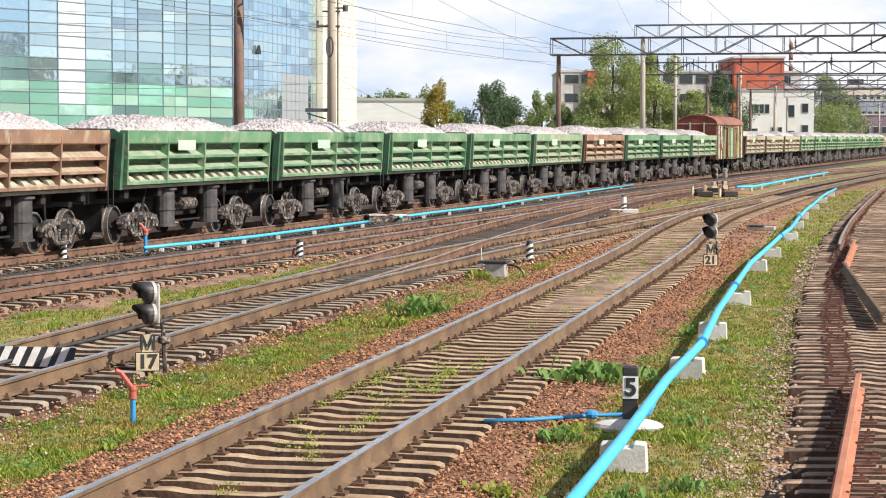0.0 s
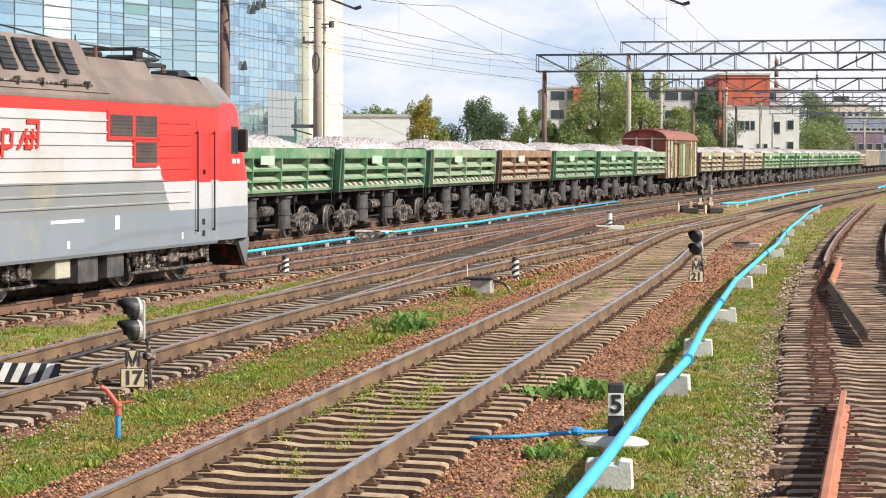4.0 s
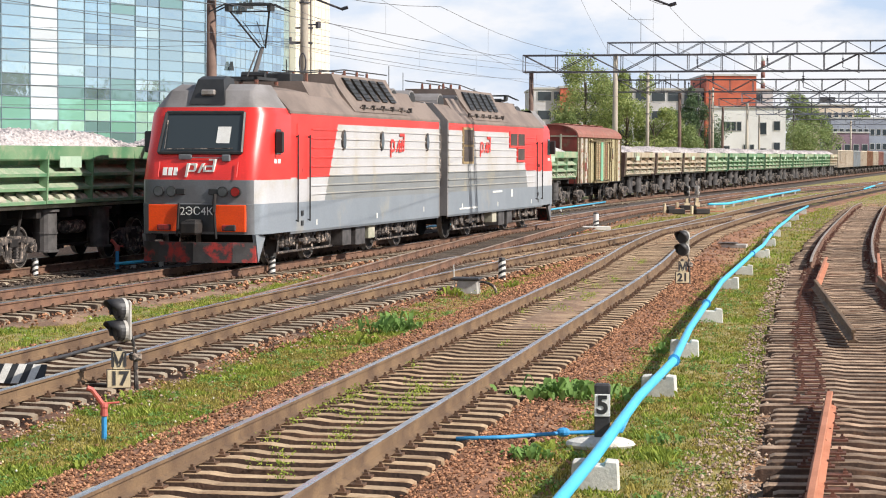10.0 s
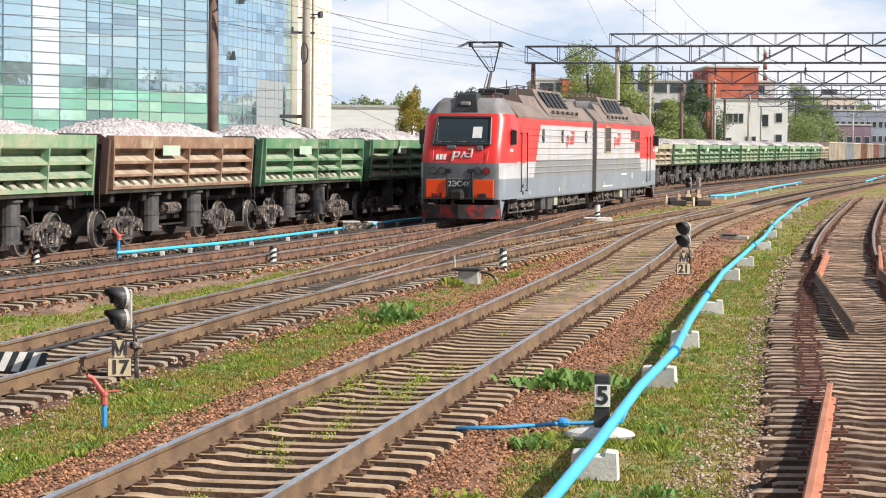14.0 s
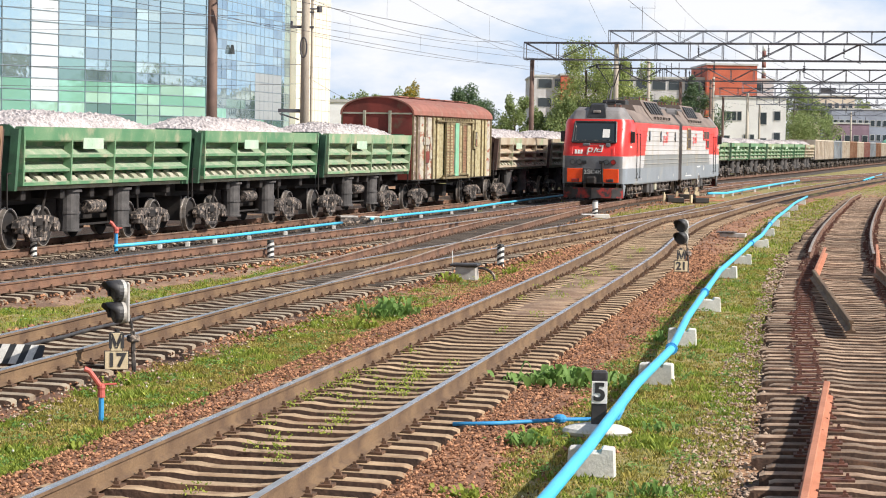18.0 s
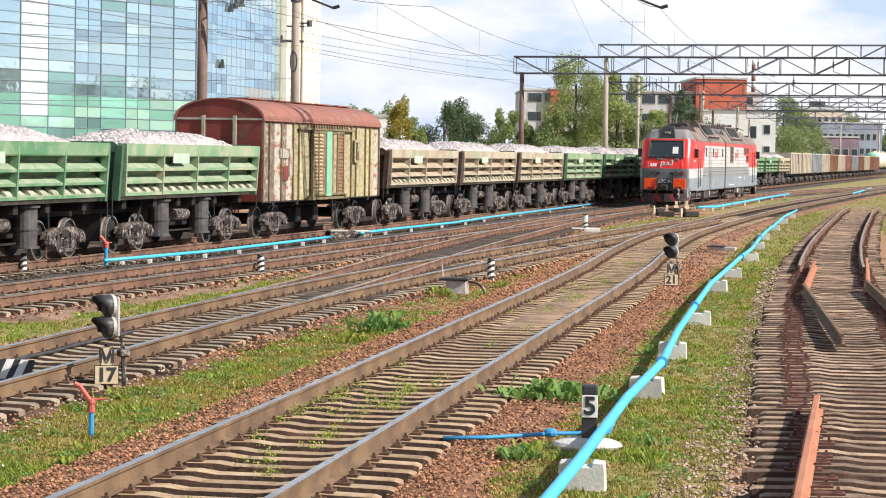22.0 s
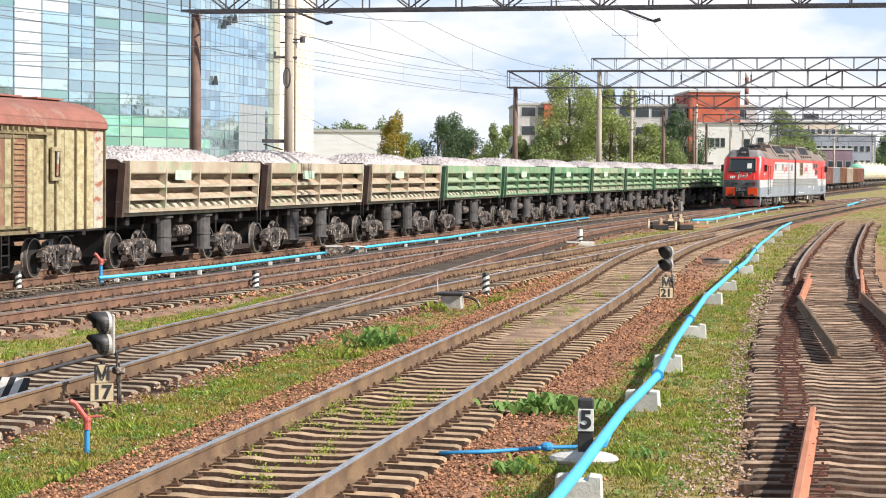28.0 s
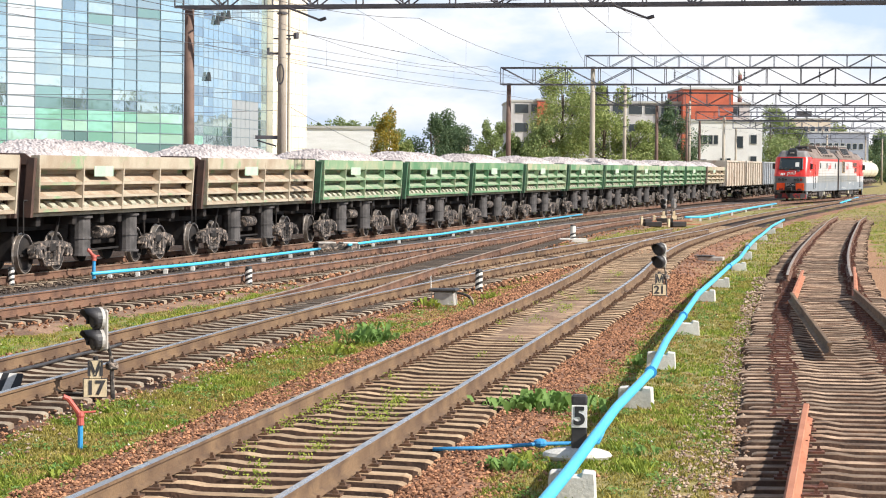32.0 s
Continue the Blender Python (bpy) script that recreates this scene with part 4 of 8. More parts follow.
# ---- open wagons and tank wagons at the far end of the train ----
GON = [mat("faded_%s_open_wagon" % n, a, b, 0.75, 0, 0.8, 40, 0.2, dirt=d, dirt_scale=1.2) for n, a, b, d in (
    ("tan", (0.44, 0.37, 0.30), (0.50, 0.45, 0.38), (0.30, 0.20, 0.14)), ("brown", (0.28, 0.15, 0.09), (0.2, 0.1, 0.06), (0.36, 0.28, 0.2)),
    ("grey_blue", (0.30, 0.33, 0.36), (0.24, 0.25, 0.27), (0.33, 0.25, 0.18)), ("maroon", (0.24, 0.10, 0.09), (0.30, 0.16, 0.13), (0.35, 0.3, 0.25)))]


def open_wagon(paint, label):
    ob = thing("open_wagon", None, label, "freight wagon", "open wagons at the end of the train")
    L, W, z0, z1 = 6.35, 1.42, 1.15, 3.35
    b = bmesh.new()
    box(b, -L, L, -0.4, 0.4, 0.85, 1.15, 0.02)
    part("underframe", b, M["steel_dark"], ob)
    for s in (-1, 1):
        b = bmesh.new()
        box(b, -L, L, min(s * W, s * (W - 0.05)), max(s * W, s * (W - 0.05)), z0, z1)
        part("side_wall", b, paint, ob)
        b = bmesh.new()
        box(b, -L, L, min(s * W, s * (W + 0.08)), max(s * W, s * (W + 0.08)), z1 - 0.12, z1 + 0.02)
        part("top_rail", b, paint, ob)
        for i in range(8):
            x = -L + 0.06 + (2 * L - 0.12) * i / 7
            b = bmesh.new()
            box(b, x - 0.06, x + 0.06, min(s * W, s * (W + 0.11)), max(s * W, s * (W + 0.11)), z0 - 0.05, z1 - 0.1, 0.015)
            part("stake", b, paint, ob)
        b = bmesh.new()
        box(b, min(s * L, s * (L - 0.06)), max(s * L, s * (L - 0.06)), -W + 0.05, W - 0.05, z0, z1)
        part("end_wall", b, paint, ob)
        bogie(ob, s * 4.3)
        coupler(ob, s * 6.3, s)
    b = bmesh.new()
    box(b, -L + 0.06, L - 0.06, -W + 0.05, W - 0.05, z0, z0 + 0.08)
    part("floor", b, M["steel_dark"], ob)
    return ob


base_gon = [open_wagon(GON[0], "tan weathered open wagon with ribbed sides"), open_wagon(GON[1], "rust-brown open wagon with ribbed sides"),
            open_wagon(GON[2], "grey-blue open wagon with ribbed sides"), open_wagon(GON[3], "maroon open wagon with ribbed sides")]
for k, g in enumerate((0, 0, 2, 0, 1, 0, 3, 2, 1, 0, 1, 3)):
    ob = base_gon[g] if k in (0, 2, 4, 6) else copy_thing(base_gon[g], pose(0, 0, 0))
    MOVERS.append((ob, "back", STONE_S, 168.8 + 13.92 * k + 6.6, 4.3, False))

M["tank_cream"] = mat("cream_tank_paint", (0.62, 0.57, 0.46), (0.55, 0.49, 0.38), 0.5, 0, 1, 40, 0.1, dirt=(0.3, 0.24, 0.17), dirt_scale=1.2, dirt_mix=(0.6, 0.75))
M["tank_green"] = mat("mint_tank_paint", (0.22, 0.50, 0.36), (0.27, 0.55, 0.42), 0.5, 0, 1, 40, 0.1)


def tank_wagon(front):
    ob = thing("tank_wagon", None, "cream tank wagon with a %s end" % ("mint green" if front else "plain"), "tank wagon", "tank wagons behind the open wagons")
    b = bmesh.new()
    box(b, -6, 6, -0.4, 0.4, 0.85, 1.12, 0.02)
    part("underframe", b, M["steel_dark"], ob)
    b = bmesh.new()
    n = 20
    for x0, x1, r0, r1, mi in ((-5.3, -5.05, 0.9, 1.35, 1), (-5.05, -4.6, 1.35, 1.5, 1), (-4.6, 4.6, 1.5, 1.5, 0), (4.6, 5.05, 1.5, 1.35, 0), (5.05, 5.3, 1.35, 0.9, 0)):
        rod(b, (x0, 0, 2.65), (x1, 0, 2.65), r0, r1, n=n, mi=mi, caps=False)
    rod(b, (-5.31, 0, 2.65), (-5.3, 0, 2.65), 0.9, n=n, mi=1)
    rod(b, (5.3, 0, 2.65), (5.31, 0, 2.65), 0.9, n=n, mi=0)
    part("tank", b, [M["tank_cream"], M["tank_green"] if front else M["tank_cream"]], ob)
    b = bmesh.new()
    rod(b, (0, 0, 4.1), (0, 0, 4.42), 0.5, n=14)
    part("dome", b, M["tank_cream"], ob)
    for s in (-1, 1):
        b = bmesh.new()
        box(b, s * 3.9 - 0.25, s * 3.9 + 0.25, -1.0, 1.0, 1.12, 1.6)
        part("saddle", b, M["steel_dark"], ob)
        bogie(ob, s * 3.9)
        coupler(ob, s * 5.8, s)
    return ob


TANK = None
for k in range(7):
    TANK = copy_thing(TANK, pose(0, 0, 0)) if k > 1 else tank_wagon(k == 0)
    MOVERS.append((TANK, "back", STONE_S, 336.6 + 12.02 * k + 6.0, 3.9, False))

# ---- the electric locomotive: two coupled sections ----
M["lo_red"] = mat("bright_red_paint", (0.78, 0.034, 0.026), (0.70, 0.03, 0.024), 0.35, 0, 0.8, 40, 0.04, spec=0.5)
M["lo_white"] = mat("dirty_white_paint", (0.47, 0.465, 0.475), (0.44, 0.425, 0.42), 0.5, 0, 0.7, 40, 0.06, dirt=(0.40, 0.35, 0.26), dirt_scale=0.7, dirt_mix=(0.54, 0.76))
M["lo_grey"] = mat("mid_grey_paint", (0.215, 0.225, 0.23), (0.19, 0.20, 0.20), 0.5, 0, 0.7, 40, 0.06, dirt=(0.36, 0.31, 0.21), dirt_scale=0.7, dirt_mix=(0.56, 0.78))
M["lo_low"] = mat("blue_grey_paint", (0.215, 0.24, 0.27), (0.195, 0.22, 0.245), 0.5, 0, 0.7, 40, 0.05, dirt=(0.33, 0.30, 0.24), dirt_scale=0.6, dirt_mix=(0.6, 0.8))
M["lo_rib"] = mat("tan_rib", (0.36, 0.31, 0.23), (0.46, 0.42, 0.36), 0.7, 0, 2, 40, 0.1)
M["lo_roof"] = mat("dusty_brown_roof", (0.215, 0.165, 0.137), (0.155, 0.118, 0.10), 0.7, 0, 0.9, 40, 0.2, dirt=(0.12, 0.095, 0.08), dirt_scale=1.4)
M["lo_roof_grey"] = mat("grey_cab_roof", (0.235, 0.22, 0.215), (0.17, 0.155, 0.15), 0.6, 0, 1.2, 40, 0.08)
M["black"] = mat("matt_black", (0.018, 0.018, 0.019), (0.03, 0.03, 0.03), 0.5, 0, 3, 40, 0.05)
M["band"] = mat("dark_grey_front_band", (0.15, 0.155, 0.165), (0.125, 0.125, 0.13), 0.5, 0, 2, 40, 0.05)
M["orange"] = mat("signal_orange", (0.92, 0.082, 0.006), (0.86, 0.07, 0.006), 0.4, 0, 2, 40, 0.04)
M["plow"] = mat("dirty_red_plough", (0.035, 0.032, 0.033), (0.02, 0.018, 0.018), 0.7, 0, 3, 40, 0.2, dirt=(0.30, 0.022, 0.018), dirt_scale=2.4, dirt_mix=(0.5, 0.6))
M["white"] = mat("white_lettering", (0.75, 0.74, 0.70), (0.66, 0.64, 0.6), 0.6, 0, 4, 50, 0.02)
M["lamp_red"] = mat("red_lamp_glass", (0.35, 0.02, 0.02), (0.3, 0.02, 0.02), 0.15, 0, 4, 50, 0)
M["lamp_clear"] = mat("dark_lamp_glass", (0.07, 0.075, 0.08), (0.1, 0.1, 0.11), 0.1, 0, 4, 50, 0)
M["insulator"] = mat("brown_insulator", (0.16, 0.06, 0.04), (0.2, 0.09, 0.06), 0.25, 0, 4, 50, 0)
M["grille"] = mat("dark_brown_grille", (0.055, 0.043, 0.04), (0.085, 0.065, 0.055), 0.8, 0, 3, 40, 0.1)
M["tan_frame"] = mat("tan_window_frame", (0.36, 0.26, 0.13), (0.28, 0.2, 0.11), 0.7, 0, 3, 40, 0.1)


def glass(name, tint=(0.03, 0.04, 0.045), rough=0.06):
    m = bpy.data.materials.new(name)
    m.use_nodes = True
    p = m.node_tree.nodes["Principled BSDF"]
    p.inputs["Base Color"].default_value = (*tint, 1)
    p.inputs["Roughness"].default_value = rough
    p.inputs["IOR"].default_value = 1.55
    return m


M["dark_glass"] = glass("dark_window_glass")
LOCO_WHEELS = wheelset_mesh(0.625)

SIDE_PROFILE = [(1.47, 0.74), (1.50, 0.80), (1.50, 1.10), (1.50, 1.49)]
RIB_Z = (1.66, 1.87, 2.10, 2.33, 2.56, 2.79, 3.02, 3.24)
for rz in RIB_Z:
    SIDE_PROFILE += [(1.50, rz - 0.022), (1.525, rz - 0.014), (1.525, rz + 0.014), (1.50, rz + 0.022)]
SIDE_PROFILE += [(1.50, 3.39), (1.50, 3.62)]


def cut(z):
    """Where the red cab colour ends: a raked edge."""
    return -2.36 + (z - 3.4) * 0.6


def body_side(s):
    """A ribbed body side with its painted fields; s is -1 or 1."""
    vs, fs, mi = [], [], []
    x_front, x_back = -6.2, 8.1
    for y, z in SIDE_PROFILE:
        vs += [(x_front, s * min(y, 1.5), z), (-4.62, s * min(y, 1.5), z)] + [(x, s * y, z) for x in (-4.55, cut(z), x_back)]
    for i in range(len(SIDE_PROFILE) - 1):
        z = (SIDE_PROFILE[i][1] + SIDE_PROFILE[i + 1][1]) / 2
        proud = max(SIDE_PROFILE[i][0], SIDE_PROFILE[i + 1][0]) > 1.51 and SIDE_PROFILE[i][1] > 1.5
        for k in range(4):
            a = i * 5 + k
            f = (a, a + 1, a + 6, a + 5)
            fs.append(f if s < 0 else f[::-1])
            front = k < 3
            if z > 3.39:
                m = 0
            elif z > 2.21:
                m = 0 if front else 1
            elif z > 2.03:
                m = 0 if front else 2
            elif z > 1.49:
                m = 1 if front else 2
            else:
                m = 3
            # upper slope of each rib behind the cab in a tan tone
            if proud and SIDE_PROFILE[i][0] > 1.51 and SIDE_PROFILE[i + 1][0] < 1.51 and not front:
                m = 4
            mi.append(m)
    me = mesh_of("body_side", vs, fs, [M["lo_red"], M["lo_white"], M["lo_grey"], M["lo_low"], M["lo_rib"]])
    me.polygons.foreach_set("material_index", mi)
    return me


def cab_shell():
    """The raked cab: nose, chamfered corners and the forehead, in painted bands."""
    # outline in plan at several heights: (z, nose x, half width at nose, corner x)
    rows = [(0.80, -8.44, 1.16, -7.75, 3), (1.49, -8.48, 1.17, -7.75, 3), (1.50, -8.46, 1.14, -7.75, 5), (2.03, -8.46, 1.14, -7.75, 5), (2.04, -8.46, 1.14, -7.75, 0),
            (2.66, -8.26, 1.06, -7.5, 0), (3.55, -7.88, 1.0, -7.2, 0), (3.70, -7.82, 0.98, -7.15, 0), (3.71, -7.82, 0.98, -7.15, 6), (4.10, -7.58, 0.92, -6.95, 6), (4.26, -7.18, 0.82, -6.6, 6)]
    vs, fs, mi = [], [], []
    for z, nx, hw, cx, _ in rows:
        wide = 1.50 if z < 3.6 else 1.50 - (z - 3.6) * 0.75
        back = -6.2
        half = [(back, -wide)] + [(cx + (nx + 0.02 - cx) * math.sin(a), -hw - (wide - hw) * math.cos(a)) for a in [math.pi / 2 * k / 6 for k in range(7)]] + [(nx - 0.015, -hw * 0.6), (nx - 0.03, -hw * 0.2)]
        pts = half + [(x, -y) for x, y in reversed(half)]
        vs += [(x, y, z) for x, y in pts]
    n = len(pts)
    for i in range(len(rows) - 1):
        for k in range(n - 1):
            fs.append((i * n + k + 1, i * n + k, (i + 1) * n + k, (i + 1) * n + k + 1))
            m = rows[i][4]
            side = k < 5 or k > n - 7
            if m == 5 and side:
                m = 1
            elif m == 3 and not side:
                m = 5
            mi.append(m)
    top = (len(rows) - 1) * n
    fs.append(tuple(top + k for k in range(n)))
    mi.append(6)
    me = mesh_of("cab", vs, fs, [M["lo_red"], M["lo_white"], M["lo_grey"], M["lo_low"], M["lo_rib"], M["band"], M["lo_roof_grey"]])
    me.polygons.foreach_set("material_index", mi)
    bm = bmesh.new()
    bm.from_mesh(me)
    bmesh.ops.recalc_face_normals(bm, faces=bm.faces[:])
    bm.to_mesh(me)
    bm.free()
    me.polygons.foreach_set("use_smooth", [True] * len(me.polygons))
    me.set_sharp_from_angle(angle=radians(28))
    return me


def flat_marks(boxes, s, y=1.506):
    """Thin plates on a body side: (x0, x1, z0, z1, slant)."""
    bm = bmesh.new()
    for x0, x1, z0, z1, k in boxes:
        prism(bm, [(x0, z0), (x1, z0), (x1 + k, z1), (x0 + k, z1)], "y", s * y, s * (y + 0.006) if y < 2 else s * y)
    return bm


def pantograph(parent, x, raised):
    g = thing("pantograph")
    g.parent = parent
    g.matrix_basis = pose(x, 0, 4.32)
    b = bmesh.new()
    box(b, -0.85, 0.75, -0.5, -0.42, 0.10, 0.17)
    box(b, -0.85, 0.75, 0.42, 0.5, 0.10, 0.17)
    box(b, -0.85, -0.75, -0.5, 0.5, 0.10, 0.17)
    box(b, 0.65, 0.75, -0.5, 0.5, 0.10, 0.17)
    rod(b, (0.35, -0.3, 0.24), (0.35, 0.3, 0.24), 0.09, n=8)
    part("base_frame", b, M["black"], g)
    for px_ in (-0.8, 0.7):
        for py in (-0.46, 0.46):
            b = bmesh.new()
            for i in range(3):
                rod(b, (px_, py, 0.0 + i * 0.035), (px_, py, 0.025 + i * 0.035), 0.065, 0.05, n=8)
            part("insulator", b, M["insulator"], g)
    knee, top = ((1.0, 0, 0.95), (0.05, 0, 1.94)) if raised else ((-1.45, 0, 0.3), (0.75, 0, 0.42))
    b = bmesh.new()
    rod(b, (0.35, 0, 0.2), knee, 0.07, 0.05, n=8)
    rod(b, (0.15, 0.12, 0.15), (knee[0] - 0.05, 0.12, knee[2] - 0.08), 0.02, n=6)
    part("lower_arm", b, M["cyl_grey"], g)
    b = bmesh.new()
    for s in (-1, 1):
        rod(b, (knee[0], s * 0.08, knee[2]), (top[0], s * 0.5, top[2] - 0.16), 0.025, n=6)
        rod(b, (knee[0] + 0.05, s * 0.04, knee[2] + 0.05), (top[0], s * 0.18, top[2] - 0.4), 0.01, n=5)
    rod(b, (top[0], -0.5, top[2] - 0.16), (top[0], 0.5, top[2] - 0.16), 0.02, n=6)
    rod(b, (top[0] + 0.15, -0.36, top[2] - 0.5), (top[0] + 0.15, 0.36, top[2] - 0.5), 0.014, n=5)
    part("upper_arm", b, M["black"], g)
    b = bmesh.new()
    for d in (-0.16, 0.16):
        box(b, top[0] + d - 0.035, top[0] + d + 0.035, -0.62, 0.62, top[2] - 0.02, top[2] + 0.03)
        for s in (-1, 1):
            rod(b, (top[0] + d, s * 0.62, top[2]), (top[0] + d, s * 0.98, top[2] - 0.16), 0.018, n=6)
    for s in (-1, 1):
        box(b, top[0] - 0.17, top[0] + 0.17, s * 0.54 - 0.04, s * 0.54 + 0.04, top[2] - 0.16, top[2] - 0.02)
    part("collector_head", b, M["black"], g)
    return g


def loco_section(label, raised):
    ob = thing("locomotive_section", None, label, "electric locomotive", "sections of the locomotive")
    b = bmesh.new()
    box(b, -7.9, 8.0, -1.3, 1.3, 0.78, 1.05)
    box(b, -6.1, 8.0, -1.42, 1.42, 1.05, 3.6)
    part("underframe", b, M["steel_dark"], ob)
    part("cab", cab_shell(), None, ob, "red cab with grey forehead and dark windscreen")
    for s in (-1, 1):
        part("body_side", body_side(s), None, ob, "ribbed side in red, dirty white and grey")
    b = bmesh.new()
    prism(b, [(-1.5, 0.78), (1.5, 0.78), (1.5, 3.62), (1.02, 4.2), (-1.02, 4.2), (-1.5, 3.62)], "x", 8.02, 8.15)
    part("rear_wall", b, M["lo_roof_grey"], ob)
    # gangway bellows
    b = bmesh.new()
    for i in range(4):
        box(b, 8.15 + i * 0.1, 8.21 + i * 0.1, -0.55, 0.55, 1.15, 3.3, 0.01)
    part("gangway", b, M["black"], ob, "black rubber gangway bellows")
    for s in (-1, 1):
        b = bmesh.new()
        rod(b, (8.28, s * 1.25, 1.9), (8.28, s * 1.25, 3.45), 0.09, n=8)
        rod(b, (8.28, s * 1.25, 0.9), (8.3, s * 1.1, 1.9), 0.035, n=6)
        part("cable_duct", b, M["gear_grey"], ob)
    # roof
    b = bmesh.new()
    prism(b, [(-1.51, 3.60), (1.51, 3.60), (1.51, 3.66), (1.06, 4.16), (0.5, 4.27), (-0.5, 4.27), (-1.06, 4.16), (-1.51, 3.66)], "x", -6.3, 8.13)
    part("roof", b, M["lo_roof"], ob, "dusty brown roof")
    b = bmesh.new()
    prism(b, [(-1.46, 3.75), (1.46, 3.75), (0.98, 4.40), (0.80, 4.74), (-0.80, 4.74), (-0.98, 4.40)], "x", -0.7, 4.6)
    part("louvre_housing", b, M["lo_roof"], ob)
    for s in (-1, 1):
        for i in range(5):
            x = -0.05 + i * 0.84
            b = bmesh.new()
            prism(b, [(x + 0.25, 4.08), (x + 0.78, 4.08), (x + 0.58, 4.66), (x + 0.05, 4.66)], "y", -0.03, 0.03)
            ang = math.degrees(math.atan2(0.48, 0.65))
            g = part("louvre", b, M["black"], ob, "black roof louvre")
            for v in g.data.vertices:
                v.co.y = s * (1.24 - (v.co.z - 4.08) * 0.62 + 0.012 + (0.02 if v.co.y > 0 else -0.03))
            b = bmesh.new()
            for j in range(5):
                z = 4.14 + j * 0.11
                k = s * (1.24 - (z - 4.08) * 0.62 + 0.045)
                box(b, x + 0.24 - (z - 4.08) * 0.34, x + 0.77 - (z - 4.08) * 0.34, min(k, k - s * 0.02), max(k, k - s * 0.02), z, z + 0.012)
            part("louvre_slat", b, M["steel_dark"], ob)
        b = bmesh.new()
        box(b, 0.0, 5.0, s * 1.40 - 0.02, s * 1.40 + 0.02, 3.86, 3.89)
        for i in range(6):
            box(b, 0.2 + i * 0.95, 0.28 + i * 0.95, s * 1.42 - 0.05, s * 1.42 + 0.05, 3.82, 3.95)
        part("roof_rail", b, M["gear_grey"], ob)
    b = bmesh.new()
    prism(b, [(-1.15, 4.05), (1.15, 4.05), (0.92, 4.45), (-0.92, 4.45)], "x", -3.6, -0.8)
    part("roof_hatch", b, M["lo_roof"], ob)
    b = bmesh.new()
    prism(b, [(-1.2, 4.0), (1.2, 4.0), (0.95, 4.40), (-0.95, 4.40)], "x", 4.75, 6.4)
    part("roof_hatch", b, M["lo_roof"], ob)
    for x in (4.9, 6.9):
        b = bmesh.new()
        prism(b, [(x + 0.42 * math.cos(a), 4.18 + 0.34 * math.sin(a)) for a in [math.pi * k / 8 for k in range(9)]], "y", -0.95, 0.95)
        part("fan_hood", b, M["lo_roof_grey"], ob, "rounded dark fan hood")
        b = bmesh.new()
        prism(b, [(x + 0.34 * math.cos(a), 4.2 + 0.27 * math.sin(a)) for a in [math.pi * k / 8 for k in range(9)]], "y", -0.97, 0.97)
        part("fan_grille", b, M["black"], ob)
    b = bmesh.new()
    for x in (-2.5, -1.4, 2.0, 3.2, 4.2):
        rod(b, (x, -0.35, 4.45 if x < 0 else 4.74), (x, -0.35, 4.72 if x < 0 else 4.92), 0.05, 0.035, n=6)
        rod(b, (x, 0.35, 4.45 if x < 0 else 4.74), (x, 0.35, 4.72 if x < 0 else 4.92), 0.05, 0.035, n=6)
    part("roof_insulators", b, M["insulator"], ob)
    b = bmesh.new()
    for y in (-0.35, 0.35):
        rod(b, (-3.4, y, 4.72), (-1.3, y, 4.74), 0.018, n=5)
        rod(b, (-1.3, y, 4.74), (2.0, y, 4.94), 0.018, n=5)
        rod(b, (2.0, y, 4.94), (6.3, y, 4.94), 0.018, n=5)
    rod(b, (-3.2, -0.4, 4.45), (-3.2, -0.4, 5.0), 0.015, n=5)
    rod(b, (6.0, -0.5, 4.3), (6.0, -0.5, 5.2), 0.012, n=5)
    box(b, -3.3, -2.3, -0.55, 0.15, 4.42, 4.66, 0.03)
    part("roof_busbar", b, M["black"], ob)
    pantograph(ob, -4.9, raised)
    # cab front
    def nose_x(z):
        return -8.46 if z < 2.04 else -8.46 + (z - 2.04) * 0.3226 if z < 2.66 else -8.26 + (z - 2.66) * 0.427
    b = bmesh.new()
    f = [b.verts.new((nose_x(z) - 0.055, y, z)) for y, z in ((-0.98, 2.68), (0.98, 2.68), (0.92, 3.56), (-0.92, 3.56))]
    b.faces.new(f[::-1])
    r = bmesh.ops.extrude_face_region(b, geom=b.faces[:])
    for v in r["geom"]:
        if isinstance(v, bmesh.types.BMVert):
            v.co.x += 0.05
    w = part("windscreen", b, M["dark_glass"], ob, "wide dark windscreen")
    b = bmesh.new()
    for (y0, z0), (y1, z1) in (((-1.0, 2.66), (1.0, 2.66)), ((1.0, 2.66), (0.94, 3.58)), ((0.94, 3.58), (-0.94, 3.58)), ((-0.94, 3.58), (-1.0, 2.66))):
        rod(b, (nose_x(z0) - 0.055, y0, z0), (nose_x(z1) - 0.055, y1, z1), 0.045, n=6)
    part("windscreen_frame", b, M["black"], w)
    b = bmesh.new()
    rod(b, (nose_x(2.7) - 0.1, 0.85, 2.75), (nose_x(3.4) - 0.09, 0.88, 3.4), 0.012, n=5)
    rod(b, (nose_x(2.74) - 0.1, -0.8, 2.76), (nose_x(2.74) - 0.1, 0.8, 2.74), 0.012, n=5)
    part("wiper", b, M["gear_grey"], w)
    b = bmesh.new()
    prism(b, [(nose_x(2.88) - 0.058, 2.88), (nose_x(3.26) - 0.058, 3.26), (nose_x(3.26) - 0.062, 3.26), (nose_x(2.88) - 0.062, 2.88)], "y", -0.68, -0.36)
    part("paper_sheet", b, M["white"], w, "pale paper sheet stuck to the windscreen")
    b = bmesh.new()
